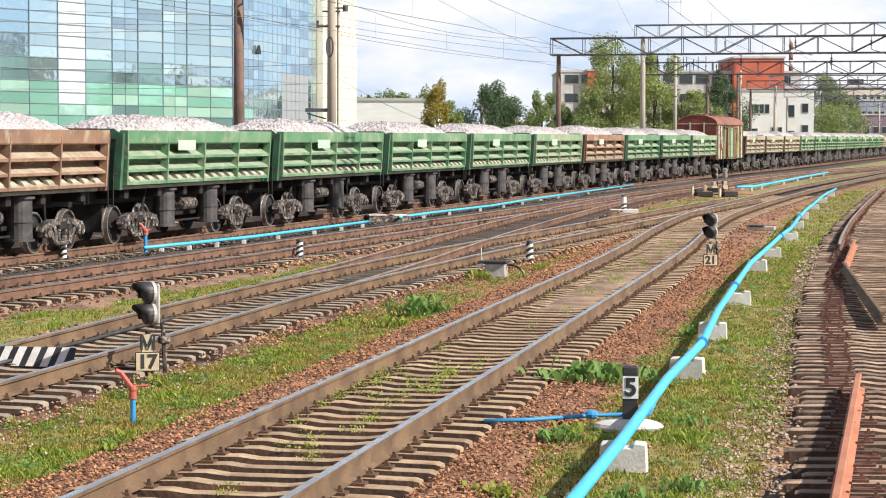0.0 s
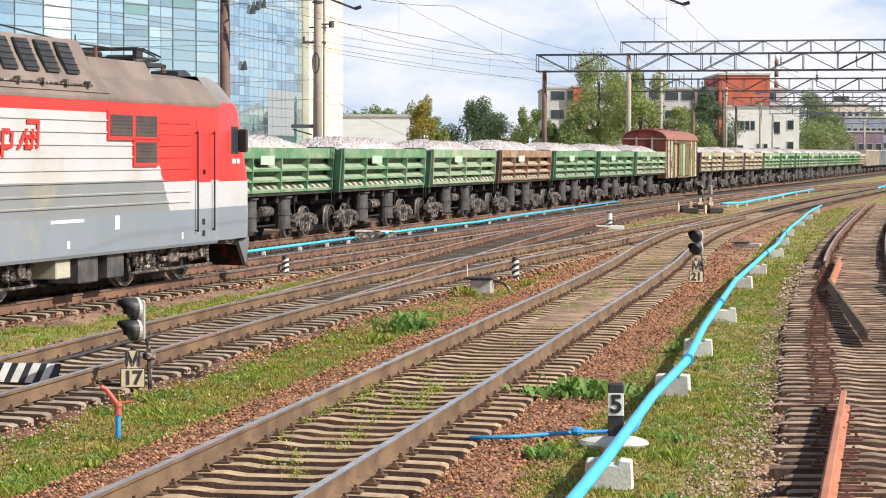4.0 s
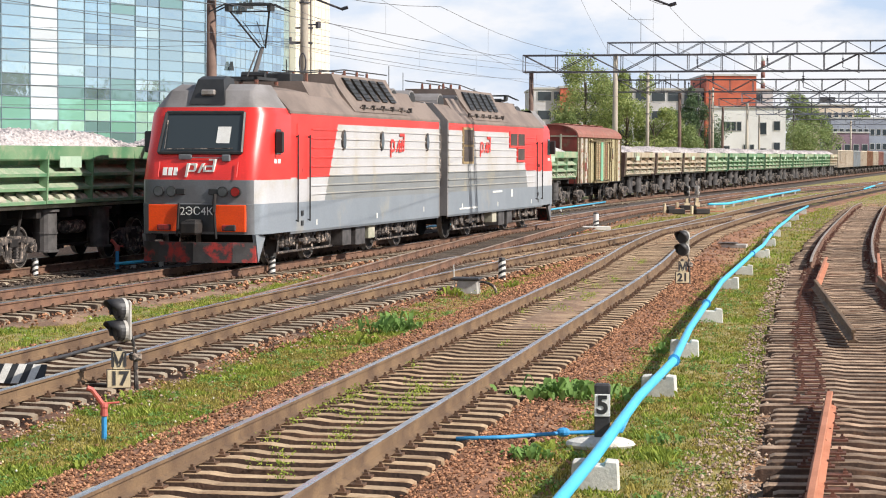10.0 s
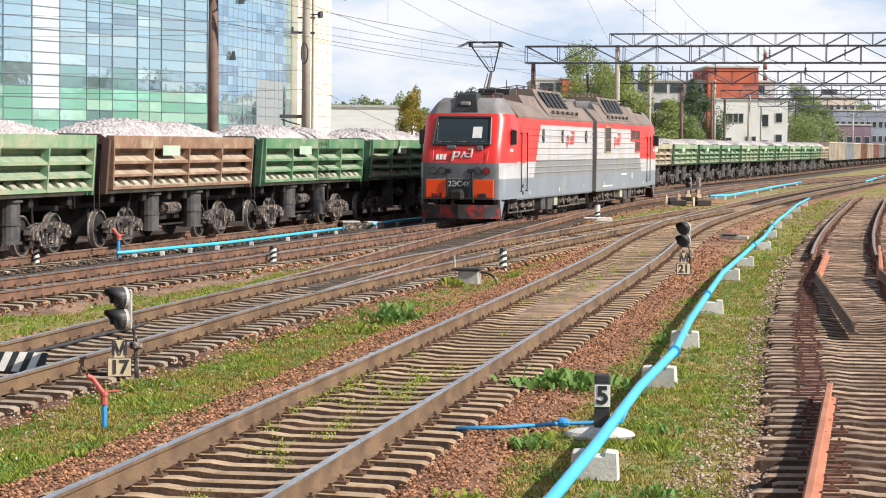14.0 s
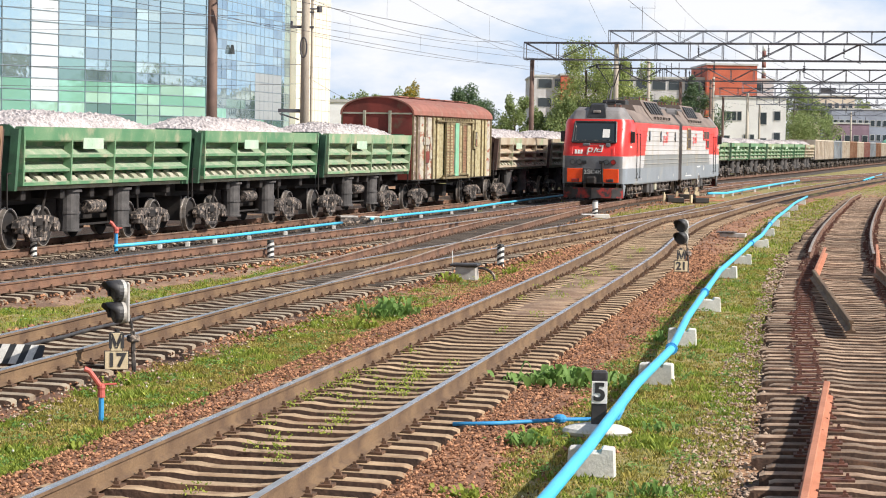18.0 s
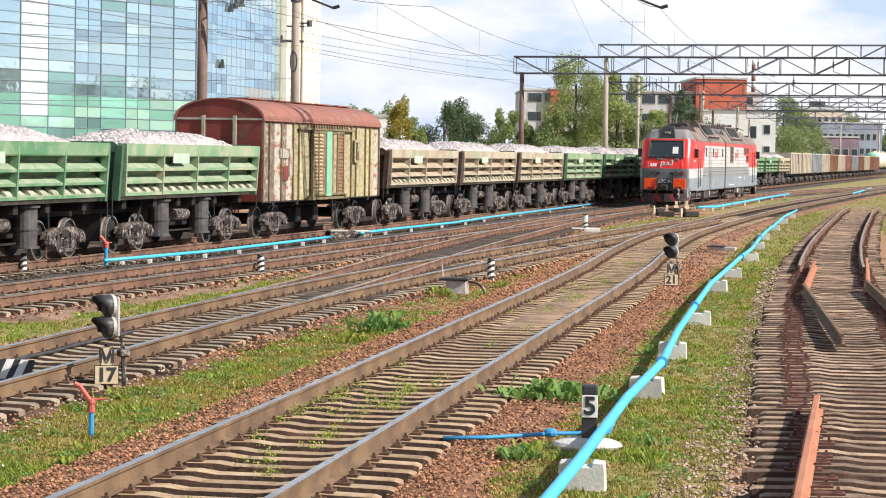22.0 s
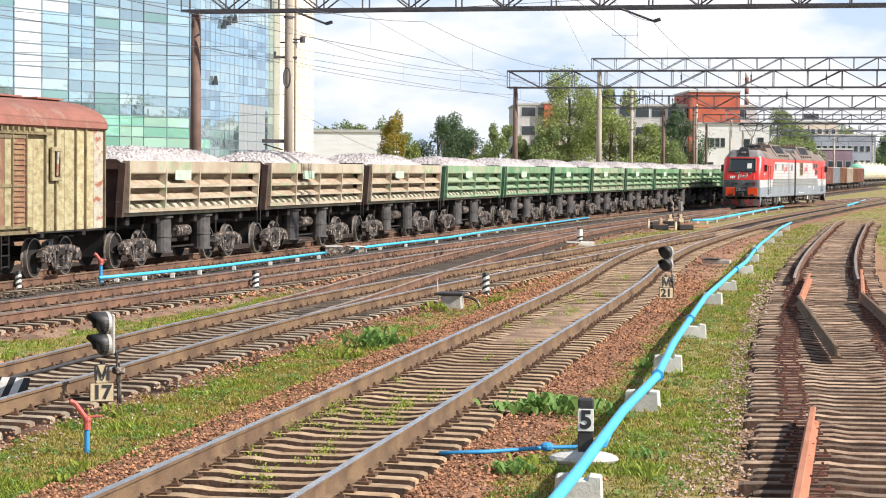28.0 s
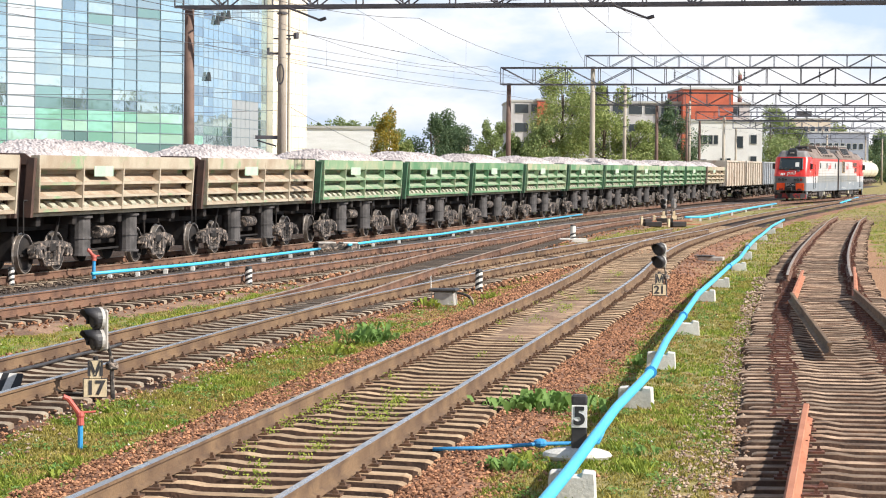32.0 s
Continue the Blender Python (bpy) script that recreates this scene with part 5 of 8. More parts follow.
    prism(b, [(-7.84, 3.78), (-6.86, 3.78), (-6.86, 4.40), (-7.31, 4.44), (-7.58, 4.36)], "y", -0.44, 0.44)
    for v in b.verts:
        v.co.y *= 1 - 0.5 * (v.co.z - 3.78)
    h = part("searchlight_housing", b, M["black"], ob)
    b = bmesh.new()
    box(b, -7.80, -7.68, -0.17, 0.17, 3.98, 4.12, 0.03)
    part("searchlight", b, M["wheel_rim"], h)
    for s in (-1, 1):
        for y, mt in ((0.62, "lamp_clear"), (0.93, "lamp_red" if s < 0 else "lamp_clear")):
            b = bmesh.new()
            rod(b, (-8.53, s * y, 1.77), (-8.44, s * y, 1.77), 0.125, n=14)
            lm = part("headlamp", b, M["black"], ob)
            b = bmesh.new()
            rod(b, (-8.545, s * y, 1.77), (-8.53, s * y, 1.77), 0.10, n=14)
            part("lens", b, M[mt], lm)
        b = bmesh.new()
        box(b, -8.52, -8.45, min(s * 0.28, s * 0.5), max(s * 0.28, s * 0.5), 1.70, 1.84, 0.015)
        part("air_vent", b, M["black"], ob)
        b = bmesh.new()
        box(b, -8.53, -8.43, min(s * 0.45, s * 1.17), max(s * 0.45, s * 1.17), 0.86, 1.47, 0.01)
        o = part("orange_panel", b, M["orange"], ob, "bright orange front panel")
        b = bmesh.new()
        box(b, -8.57, -8.5, min(s * 0.62, s * 0.95), max(s * 0.62, s * 0.95), 0.88, 1.02, 0.02)
        part("step", b, M["plow"], o)
        b = bmesh.new()
        rod(b, (nose_x(2.1) - 0.05, s * 0.95, 2.1), (nose_x(2.45) - 0.05, s * 0.95, 2.45), 0.014, n=5)
        part("handrail", b, M["lo_red"], ob)
        # cab side: window, mirror, door rails, step holes
        b = bmesh.new()
        box(b, -7.35, -6.95, s * 1.5 - 0.02, s * 1.5 + 0.02, 2.62, 3.22, 0.02)
        sw = part("side_window", b, M["dark_glass"], ob)
        b = bmesh.new()
        box(b, -7.42, -7.34, min(s * 1.5, s * 1.72), max(s * 1.5, s * 1.72), 2.66, 3.16, 0.03)
        part("mirror", b, M["black"], sw)
        dr = thing("cab_door")
        dr.parent = ob
        b = bmesh.new()
        box(b, -5.75, -4.95, s * 1.5 - 0.01, s * 1.5 + 0.006, 2.036, 3.36)
        box(b, -5.75, -4.95, s * 1.5 - 0.01, s * 1.5 + 0.006, 1.52, 2.036, mi=1)
        part("door_leaf", b, [M["lo_red"], M["lo_white"]], dr)
        b = bmesh.new()
        for x in (-5.82, -4.88):
            rod(b, (x, s * 1.56, 1.02), (x, s * 1.56, 3.1), 0.02, n=6)
            for z in (1.05, 3.05):
                rod(b, (x, s * 1.49, z), (x, s * 1.56, z), 0.018, n=5)
        part("door_rail", b, M["black"], dr)
        b = bmesh.new()
        for z in (0.98, 1.22):
            box(b, -5.42, -5.26, s * 1.5 - 0.02, s * 1.5 + 0.008, z - 0.06, z + 0.06)
        box(b, -5.35, -5.3, s * 1.5 - 0.01, s * 1.5 + 0.05, 2.2, 2.3)
        part("step_recess", b, M["black"], dr)
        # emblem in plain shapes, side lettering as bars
        e = [(2.5, 2.6, 2.55, 3.05, 0.05), (2.6, 2.85, 2.97, 3.05, 0.0), (2.85, 2.95, 2.72, 3.0, 0.03), (2.6, 2.85, 2.70, 2.78, 0.0), (3.1, 3.22, 2.7, 3.05, 0.32),
                        (3.62, 3.72, 2.70, 3.05, 0.05), (3.4, 3.66, 2.70, 2.78, 0.0), (3.40, 3.5, 2.72, 2.95, 0.05), (3.5, 3.95, 3.14, 3.22, 0.0), (3.85, 3.95, 2.72, 3.2, 0.04), (3.5, 3.9, 2.88, 2.95, 0.0)]
        e = flat_marks(e if s < 0 else [(6.45 - x1, 6.45 - x0, z0, z1, -k) for x0, x1, z0, z1, k in e], s, 1.527)
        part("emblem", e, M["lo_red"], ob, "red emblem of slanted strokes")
        e = flat_marks([(-7.45, -7.28, 2.42, 2.52, 0), (-7.2, -7.0, 2.42, 2.52, 0)], s, 1.503)
        part("number_bars", e, M["white"], ob)
        e = flat_marks([(1.2, 1.32, 0.92, 1.06, 0), (-4.2, -4.12, 0.9, 1.04, 0), (6.2, 6.28, 0.98, 1.12, 0)], s, 1.503)
        part("marking_bars", e, M["white"], ob)
    # portholes on one side, square windows and lettering bars on the other
    for x in (-1.93, 1.67, 6.55):
        b = bmesh.new()
        prism(b, [(x + 0.17 * math.cos(a), 3.0 + 0.26 * math.sin(a)) for a in [2 * math.pi * k / 16 for k in range(16)]], "y", -1.545, -1.49)
        ph = part("porthole", b, M["gear_grey"], ob)
        b = bmesh.new()
        prism(b, [(x + 0.13 * math.cos(a), 3.0 + 0.215 * math.sin(a)) for a in [2 * math.pi * k / 16 for k in range(16)]], "y", -1.555, -1.54)
        part("pane", b, M["dark_glass"], ph)
    for x0, x1, z0, z1 in ((5.0, 6.2, 2.95, 3.42), (5.0, 6.2, 2.42, 2.88), (-1.55, -0.5, 2.95, 3.36), (-2.75, -1.7, 2.95, 3.36), (-2.75, -1.7, 2.45, 2.85)):
        b = bmesh.new()
        box(b, x0 - 0.08, x1 + 0.08, 1.49, 1.545, z0 - 0.07, z1 + 0.07)
        f = part("square_window", b, M["tan_frame"] if x0 > 0 else M["lo_red"], ob)
        b = bmesh.new()
        box(b, x0, x1, 1.535, 1.548, z0, z1)
        for k in range(6):
            zz = z0 + (z1 - z0) * (k + 0.3) / 6
            box(b, x0, x1, 1.54, 1.556, zz, zz + 0.03)
        part("grille", b, M["grille"], f, "dark brown louvred grille")
    e = flat_marks([(0.6, 2.0, 1.38, 1.44, 0), (4.2, 6.6, 0.93, 0.98, 0), (-1.0, -0.8, 1.2, 1.46, 0)], 1, 1.503)
    part("marking_bars", e, M["white"], ob)
    # front marks: emblem, number bars, type plate, coupler, plough
    b = bmesh.new()
    for x0, x1, z0, z1, k in ((-0.30, -0.25, 2.10, 2.42, 0.06), (-0.26, -0.05, 2.37, 2.42, 0.01), (-0.10, -0.05, 2.24, 2.40, 0.02), (-0.27, -0.08, 2.22, 2.265, 0.0), (0.0, 0.05, 2.20, 2.42, 0.11),
                              (0.14, 0.36, 2.22, 2.265, 0.0), (0.13, 0.175, 2.22, 2.36, 0.02), (0.16, 0.38, 2.33, 2.37, 0.0), (0.34, 0.385, 2.22, 2.52, 0.05), (0.24, 0.42, 2.48, 2.52, 0.01)):
        prism(b, [(-x0, z0), (-x1, z0), (-x1 - k, z1), (-x0 - k, z1)], "x", nose_x(z0) - 0.06, nose_x(z1) + 0.01)
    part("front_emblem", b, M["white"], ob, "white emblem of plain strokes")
    b = bmesh.new()
    for i in range(3):
        prism(b, [(nose_x(2.14) - 0.04, 2.14), (nose_x(2.32) - 0.04, 2.32), (nose_x(2.32), 2.32), (nose_x(2.14), 2.14)], "y", 0.5 + i * 0.13, 0.59 + i * 0.13)
    part("front_number", b, M["white"], ob, "white number bars")
    b = bmesh.new()
    box(b, -8.38, -8.26, 0.18, 0.5, 2.50, 2.62, 0.02)
    rod(b, (-8.37, -0.6, 2.54), (-8.37, 0.2, 2.54), 0.012, n=5)
    box(b, -8.39, -8.26, -0.75, -0.55, 2.46, 2.62, 0.02)
    part("wiper_motor", b, M["band"], ob)
    b = bmesh.new()
    box(b, -8.52, -8.42, -0.44, 0.44, 0.86, 1.47)
    tp = part("coupler_recess", b, M["black"], ob)
    txt = bpy.data.curves.new("type_plate", "FONT")
    txt.body, txt.size, txt.align_x, txt.extrude = "2\u042d\u04214\u041a", 0.26, "CENTER", 0.004
    to = new("type_plate", txt)
    dg = bpy.context.evaluated_depsgraph_get()
    me = bpy.data.meshes.new_from_object(to.evaluated_get(dg))
    bpy.data.objects.remove(to)
    me.materials.clear()
    me.materials.append(M["white"])
    part("type_plate", me, None, ob, "white type lettering", Matrix.Translation((-8.53, 0, 1.24)) @ pose(0, 0, 0, 90, 0, -90))
    b = bmesh.new()
    box(b, -8.95, -8.3, -0.15, 0.15, 0.92, 1.14, 0.03)
    box(b, -9.1, -8.7, -0.22, 0.2, 0.80, 1.1, 0.05)
    rod(b, (-8.55, -0.42, 1.5), (-8.6, -0.5, 0.7), 0.03, n=6)
    rod(b, (-8.55, 0.42, 1.5), (-8.6, 0.45, 0.75), 0.03, n=6)
    part("coupler", b, M["steel_dark"], ob)
    b = bmesh.new()
    rod(b, (-8.55, -0.45, 1.72), (-8.62, -0.45, 1.3), 0.045, n=8)
    part("air_hose", b, M["steel_dark"], ob)
    b = bmesh.new()
    prism(b, [(-8.35, -1.35), (-8.6, -0.9), (-8.75, 0), (-8.6, 0.9), (-8.35, 1.35), (-8.2, 1.35), (-8.4, 0.85), (-8.55, 0), (-8.4, -0.85), (-8.2, -1.35)], "z", 0.16, 0.62)
    part("snow_plough", b, M["plow"], ob, "dirty dark red plough")
    b = bmesh.new()
    prism(b, [(-8.2, 0.16), (-7.7, 0.74), (-8.4, 0.80)], "y", -1.38, -1.30)
    part("plough_bracket", b, M["lo_low"], ob)
    b = bmesh.new()
    prism(b, [(-8.2, 0.16), (-7.7, 0.74), (-8.4, 0.80)], "y", 1.30, 1.38)
    part("plough_bracket", b, M["band"], ob)
    # running gear
    for bx in (-4.25, 4.25):
        g = thing("bogie")
        g.parent = ob
        g.matrix_basis = pose(bx, 0, 0)
        for s in (-1, 1):
            b = bmesh.new()
            box(b, -2.2, 2.2, s * 1.12 - 0.09, s * 1.12 + 0.09, 0.62, 0.86, 0.03)
            part("side_frame", b, M["gear_grey"], g)
            for x in (-1.45, 1.45):
                b = bmesh.new()
                box(b, x - 0.2, x + 0.2, s * 1.18 - 0.14, s * 1.18 + 0.1, 0.42, 0.8, 0.05)
                rod(b, (x, s * 1.26, 0.62), (x, s * 1.34, 0.62), 0.16, n=10)
                part("axle_box", b, M["gear_grey"], g)
                for d in (-0.42, 0.42):
                    part("spring", SPRING, None, g, "", pose(x + d, s * 1.22, 0.42))
            b = bmesh.new()
            for x in (-2.1, -0.6, 0.6, 2.1):
                rod(b, (x, s * 1.2, 0.3), (x + 0.12, s * 1.2, 0.75), 0.035, n=6)
            rod(b, (-2.2, s * 1.24, 0.3), (2.2, s * 1.24, 0.3), 0.03, n=6)
            rod(b, (-0.7, s * 1.25, 0.55), (0.7, s * 1.25, 0.5), 0.055, n=6)
            box(b, -0.25, 0.25, s * 1.2 - 0.1, s * 1.2 + 0.1, 0.42, 0.74, 0.03)
            part("brake_gear", b, M["gear_grey"], g)
            w = part("wheelset", LOCO_WHEELS, None, g, "wheel set with bright worn treads", pose(s * 1.45, 0, 0.625))
            SPINNERS.append((w, s * 1.45, 0.625))
        b = bmesh.new()
        box(b, -2.0, 2.0, -0.9, 0.9, 0.45, 0.75)
        part("traction_motor", b, M["steel_dark"], g)
    for s in (-1, 1):
        for x0, x1, z0, z1 in ((-1.5, -0.75, 0.28, 0.74), (-0.3, 0.55, 0.25, 0.74), (0.9, 1.5, 0.38, 0.74)):
            b = bmesh.new()
            box(b, x0, x1, min(s * 0.75, s * 1.38), max(s * 0.75, s * 1.38), z0, z1, 0.02)
            part("equipment_box", b, M["cyl_grey"] if x0 < 0.8 else M["sill"], ob)
    return ob


SEC_A = loco_section("leading red, white and grey locomotive section, pantograph raised", True)
SEC_B = loco_section("second red, white and grey locomotive section, pantograph lowered", False)
MOVERS.append((SEC_A, "main", LOCO_S, 8.5, 4.25, False))
MOVERS.append((SEC_B, "main", LOCO_S, 25.7, 4.25, True))

# ---- masts, portal gantries and wires ----
M["mast_brown"] = mat("brown_steel_mast", (0.17, 0.105, 0.08), (0.12, 0.075, 0.06), 0.8, 0.1, 2, 40, 0.2)
M["mast_concrete"] = mat("pale_concrete_mast", (0.42, 0.37, 0.30), (0.33, 0.28, 0.23), 0.9, 0, 1.5, 30, 0.3, stretch=(1, 1, 0.3))
M["gantry"] = mat("grey_gantry_steel", (0.17, 0.18, 0.22), (0.13, 0.14, 0.17), 0.7, 0.1, 2, 40, 0.1)
M["gantry_dark"] = mat("dark_gantry_steel", (0.06, 0.06, 0.07), (0.09, 0.085, 0.095), 0.7, 0.1, 2, 40, 0.1)
M["wire"] = mat("weathered_wire", (0.10, 0.10, 0.11), (0.14, 0.13, 0.13), 0.6, 0.3, 3, 40, 0)


def mast(x, y, top, r, material, label, base=-0.5):
    ob = thing("catenary_mast", pose(x, y, 0), label, "mast", "catenary masts along the tracks")
    b = bmesh.new()
    rod(b, (0, 0, base), (0, 0, top), r * 1.15, r * 0.85, n=14)
    part("shaft", b, M[material], ob, "", None, True)
    b = bmesh.new()
    for z in (top * 0.62, top * 0.9, top - 0.35):
        rod(b, (0, 0, z), (0, 0, z + 0.07), r * 1.25, n=12)
    part("band", b, M["gantry_dark"], ob)
    for z, w in ((top * 0.55, 0.32), (top * 0.68, 0.45), (top * 0.8, 0.3)):
        b = bmesh.new()
        box(b, -w, w, -0.03, 0.03, z, z + 0.06)
        part("crossarm", b, M["gantry_dark"], ob)
    return ob


def portal(x, y, z0, z1, length, material, turn=0.27, step=1.6, posts=(0.5,), post_r=0.15, wide=0.7, label="latticed steel portal gantry over the tracks"):
    """A box-truss crossbeam from (x, y) across the tracks, on masts."""
    ob = thing("portal_gantry", pose(x, y, 0, 0, 0, -math.degrees(turn)), label, "gantry", "portal gantries over the yard")
    n = int(length / step)
    for yy in (-wide / 2, wide / 2):
        for z in (z0, z1):
            b = bmesh.new()
            box(b, 0, length, yy - 0.042, yy + 0.042, z - 0.045, z + 0.045)
            part("chord", b, M[material], ob)
        segs = []
        for i in range(n + 1):
            segs.append(((i * step, yy, z0), (i * step, yy, z1)))
            if i < n:
                a, c = (z0, z1) if i % 2 else (z1, z0)
                segs.append(((i * step, yy, a), ((i + 1) * step, yy, c)))
        vs, fs = bars(segs, 0.026, 4)
        part("lattice", mesh_of("lattice", vs, fs, M[material]), None, ob)
    segs = [((i * step, -wide / 2, z), (i * step, wide / 2, z)) for i in range(n + 1) for z in (z0, z1)]
    vs, fs = bars(segs, 0.017, 4)
    part("cross_tie", mesh_of("cross_tie", vs, fs, M[material]), None, ob)
    for p in posts:
        b = bmesh.new()
        rod(b, (p, 0, -0.5), (p, 0, z0 - 0.06), post_r * 1.2, post_r * 0.9, n=12)
        part("post", b, M["mast_concrete"] if material != "gantry_dark" else M["mast_brown"], ob, "", None, True)
    # hanging droppers with insulators over the tracks
    for d in ((6.5, 11.5, 16.8) if y > 100 else (3.6, 14.0)):
        if y < 100:
            b = bmesh.new()
            rod(b, (d, 0, z0), (d + 1.1, 0, z0 - 0.42), 0.035, n=6)
            rod(b, (d + 1.1, 0, z0 - 0.42), (d + 1.3, 0, z0 - 0.36), 0.055, n=6)
            part("hanger", b, M["gantry_dark"], ob)
            continue
        b = bmesh.new()
        rod(b, (d, 0, z0 - 0.95), (d, 0, z0), 0.025, n=5)
        for k in range(4):
            rod(b, (d, 0, z0 - 0.35 - k * 0.11), (d, 0, z0 - 0.29 - k * 0.11), 0.09, 0.06, n=8)
        rod(b, (d, 0, z0 - 0.95), (d + 1.2, 0, z0 - 1.35), 0.025, n=5)
        part("hanger", b, M["gantry_dark"], ob)
    return ob


portal(-6.9, 71.0, 7.62, 8.75, 42, "gantry_dark", 0.26, 1.5, (0.35, 41), 0.17, 0.8, "dark latticed portal gantry on a brown mast")
portal(6.55, 134.0, 7.62, 8.62, 40, "gantry_dark", 0.27, 2.0, (0.45, 39), 0.15)
portal(13.9, 160.0, 9.84, 10.74, 44, "gantry", 0.27, 1.7, (0.55, 43), 0.19)
portal(16.2, 177.0, 7.66, 8.62, 44, "gantry_dark", 0.28, 1.8, (5.0, 43), 0.14)
portal(30.6, 207.0, 7.57, 8.45, 36, "gantry", 0.29, 1.8, (0.5, 35), 0.14)
portal(33.0, 240.0, 7.9, 8.8, 40, "gantry_dark", 0.3, 2.0, (0.4, 39), 0.14)
portal(44.0, 285.0, 7.9, 8.8, 44, "gantry", 0.3, 2.2, (0.4, 43), 0.14)
portal(56.0, 340.0, 8.2, 9.1, 48, "gantry", 0.3, 2.4, (0.4, 47), 0.14)
portal(72.0, 410.0, 8.4, 9.3, 52, "gantry", 0.3, 2.6, (0.4, 51), 0.14)
MAST_B = mast(-4.05, 80.0, 13.0, 0.155, "mast_concrete", "tall pale concrete mast with a coiled cable")
b = bmesh.new()
for i in range(20):
    a0, a1 = 2 * math.pi * i / 20, 2 * math.pi * (i + 1) / 20
    rod(b, (-0.24, 0.10 * math.cos(a0) * 1.2, 5.9 + 0.36 * math.sin(a0)), (-0.24, 0.10 * math.cos(a1) * 1.2, 5.9 + 0.36 * math.sin(a1)), 0.03, n=6)
part("cable_coil", b, M["gantry_dark"], MAST_B, "coiled black cable", pose(0, 0, 0, 0, 0, 78))
b = bmesh.new()
box(b, -0.95, 0.1, -0.06, 0.06, 3.55, 3.68)
rod(b, (-0.9, 0, 3.5), (-0.2, 0, 3.3), 0.03, n=5)
part("bracket", b, M["gantry_dark"], MAST_B)
b = bmesh.new()
box(b, -0.55, 0.3, -0.04, 0.04, 6.6, 6.68)
rod(b, (-0.5, 0, 6.68), (-0.5, 0, 6.85), 0.05, n=6)
part("bracket", b, M["gantry_dark"], MAST_B)
b = bmesh.new()
rod(b, (0.1, 0, 7.3), (0.5, 0, 7.3), 0.03, n=5)
rod(b, (0.5, 0, 7.18), (0.5, 0, 7.4), 0.10, n=8)
part("bracket", b, M["gantry_dark"], MAST_B)
part("side_pipe", rod(bmesh.new(), (0.24, 0.05, -0.4), (0.24, 0.05, 12.5), 0.05, n=8), M["mast_concrete"], MAST_B)
mast(19.95, 190.0, 9.9, 0.15, "mast_concrete", "pale concrete mast beside the train")
mast(32.3, 240.0, 10.0, 0.14, "mast_concrete", "pale concrete mast with a sagging wire")
mast(26.0, 195.0, 8.4, 0.12, "mast_brown", "thin dark mast between trees")
for x, y in ((92.5, 430.0), (98.0, 440.0), (79.0, 400.0)):
    mast(x, y, 9.0, 0.16, "mast_concrete", "distant pale mast beside the yard")
b = bmesh.new()
rod(b, (0, 0, 0), (0, 0, 1.7), 0.02, n=5)
rod(b, (-0.9, 0, 1.65), (0.9, 0, 1.65), 0.014, n=5)
for d in (-0.9, 0, 0.9):
    rod(b, (d, 0, 1.65), (d, 0, 1.8), 0.012, n=5)
ANT = thing("lightning_rod", pose(16.2, 159.4, 10.74), "thin aerial mounted on top of the gantry", "aerial")
part("rod", b, M["wire"], ANT)


def wire(name, pts, r=0.011, label="weathered overhead wire", sag=0.0, parts=8):
    """One continuous tube through the points, sagging between them."""
    q = []
    for a, c in zip(pts, pts[1:]):
        a, c = Vector(a), Vector(c)
        q += [a.lerp(c, k / parts) - Vector((0, 0, sag * 4 * (k / parts) * (1 - k / parts))) for k in range(parts)]
    q.append(Vector(pts[-1]))
    side = (q[-1] - q[0]).cross(Vector((0, 0, 1))).normalized() * r
    up = Vector((0, 0, r))
    vs = [p + d for p in q for d in (side, up, -side, -up)]
    fs = [(i * 4 + k, i * 4 + (k + 1) % 4, i * 4 + 4 + (k + 1) % 4, i * 4 + 4 + k) for i in range(len(q) - 1) for k in range(4)]
    fs += [(3, 2, 1, 0), tuple(len(vs) - 4 + k for k in range(4))]
    return tagged(new(name, mesh_of(name, vs, fs, M["wire"])), label, "wire", "overhead wires")


SPANS = (6, 38, 71, 105, 138, 170, 205, 240, 285, 340)
for ln in ("back", "main", "near"):
    lo = [on_line(ln, u, 0, 6.25)[0] for u in SPANS]
    wire("contact_wire", lo, 0.008, "contact wire over a track", 0.06)
    hi = [on_line(ln, u, 0, 7.45)[0] for u in SPANS]
    wire("messenger_wire", hi, 0.008, "sagging carrier wire over a track", 0.55)
    segs = []
    for a, c in zip(SPANS, SPANS[1:]):
        for k in (0.2, 0.5, 0.8):
            p = on_line(ln, a + (c - a) * k, 0, 6.22)[0]
            segs.append((p, p + Vector((0, 0, 1.2 - 0.55 * 4 * k * (1 - k)))))
    vs, fs = bars(segs, 0.003, 4)
    tagged(new("dropper_wires", mesh_of("dropper_wires", vs, fs, M["wire"])), "thin droppers between carrier and contact wire", "wire", kind="stuff")
for a, c in (((-30, 66, 7.0), (-4.05, 80, 6.7)), ((-30, 66, 7.6), (-4.05, 80, 7.0)), ((-4.05, 80, 6.7), (14.4, 160, 8.5)), ((-4.05, 80, 7.0), (14.4, 160, 8.8)), ((-6.7, 71, 6.6), (7.0, 134, 7.2)),
             ((-30, 52, 8.8), (-6.7, 71, 7.2)), ((-30, 58, 6.0), (-6.7, 71, 6.1)), ((-28, 70, 4.6), (-4.05, 80, 4.6)), ((-28, 72, 5.3), (-4.05, 80, 5.3)), ((-4.05, 80, 4.9), (2.0, 96, 2.6)), ((-6.7, 71, 7.4), (28, 60, 9.5)), ((7.0, 134, 7.4), (-6, 71, 10.5)), ((14.4, 160, 9.2), (4, 80, 12.5))):
    wire("feeder_wire", [a, c], 0.008, "sagging feeder wire between masts", 0.35)


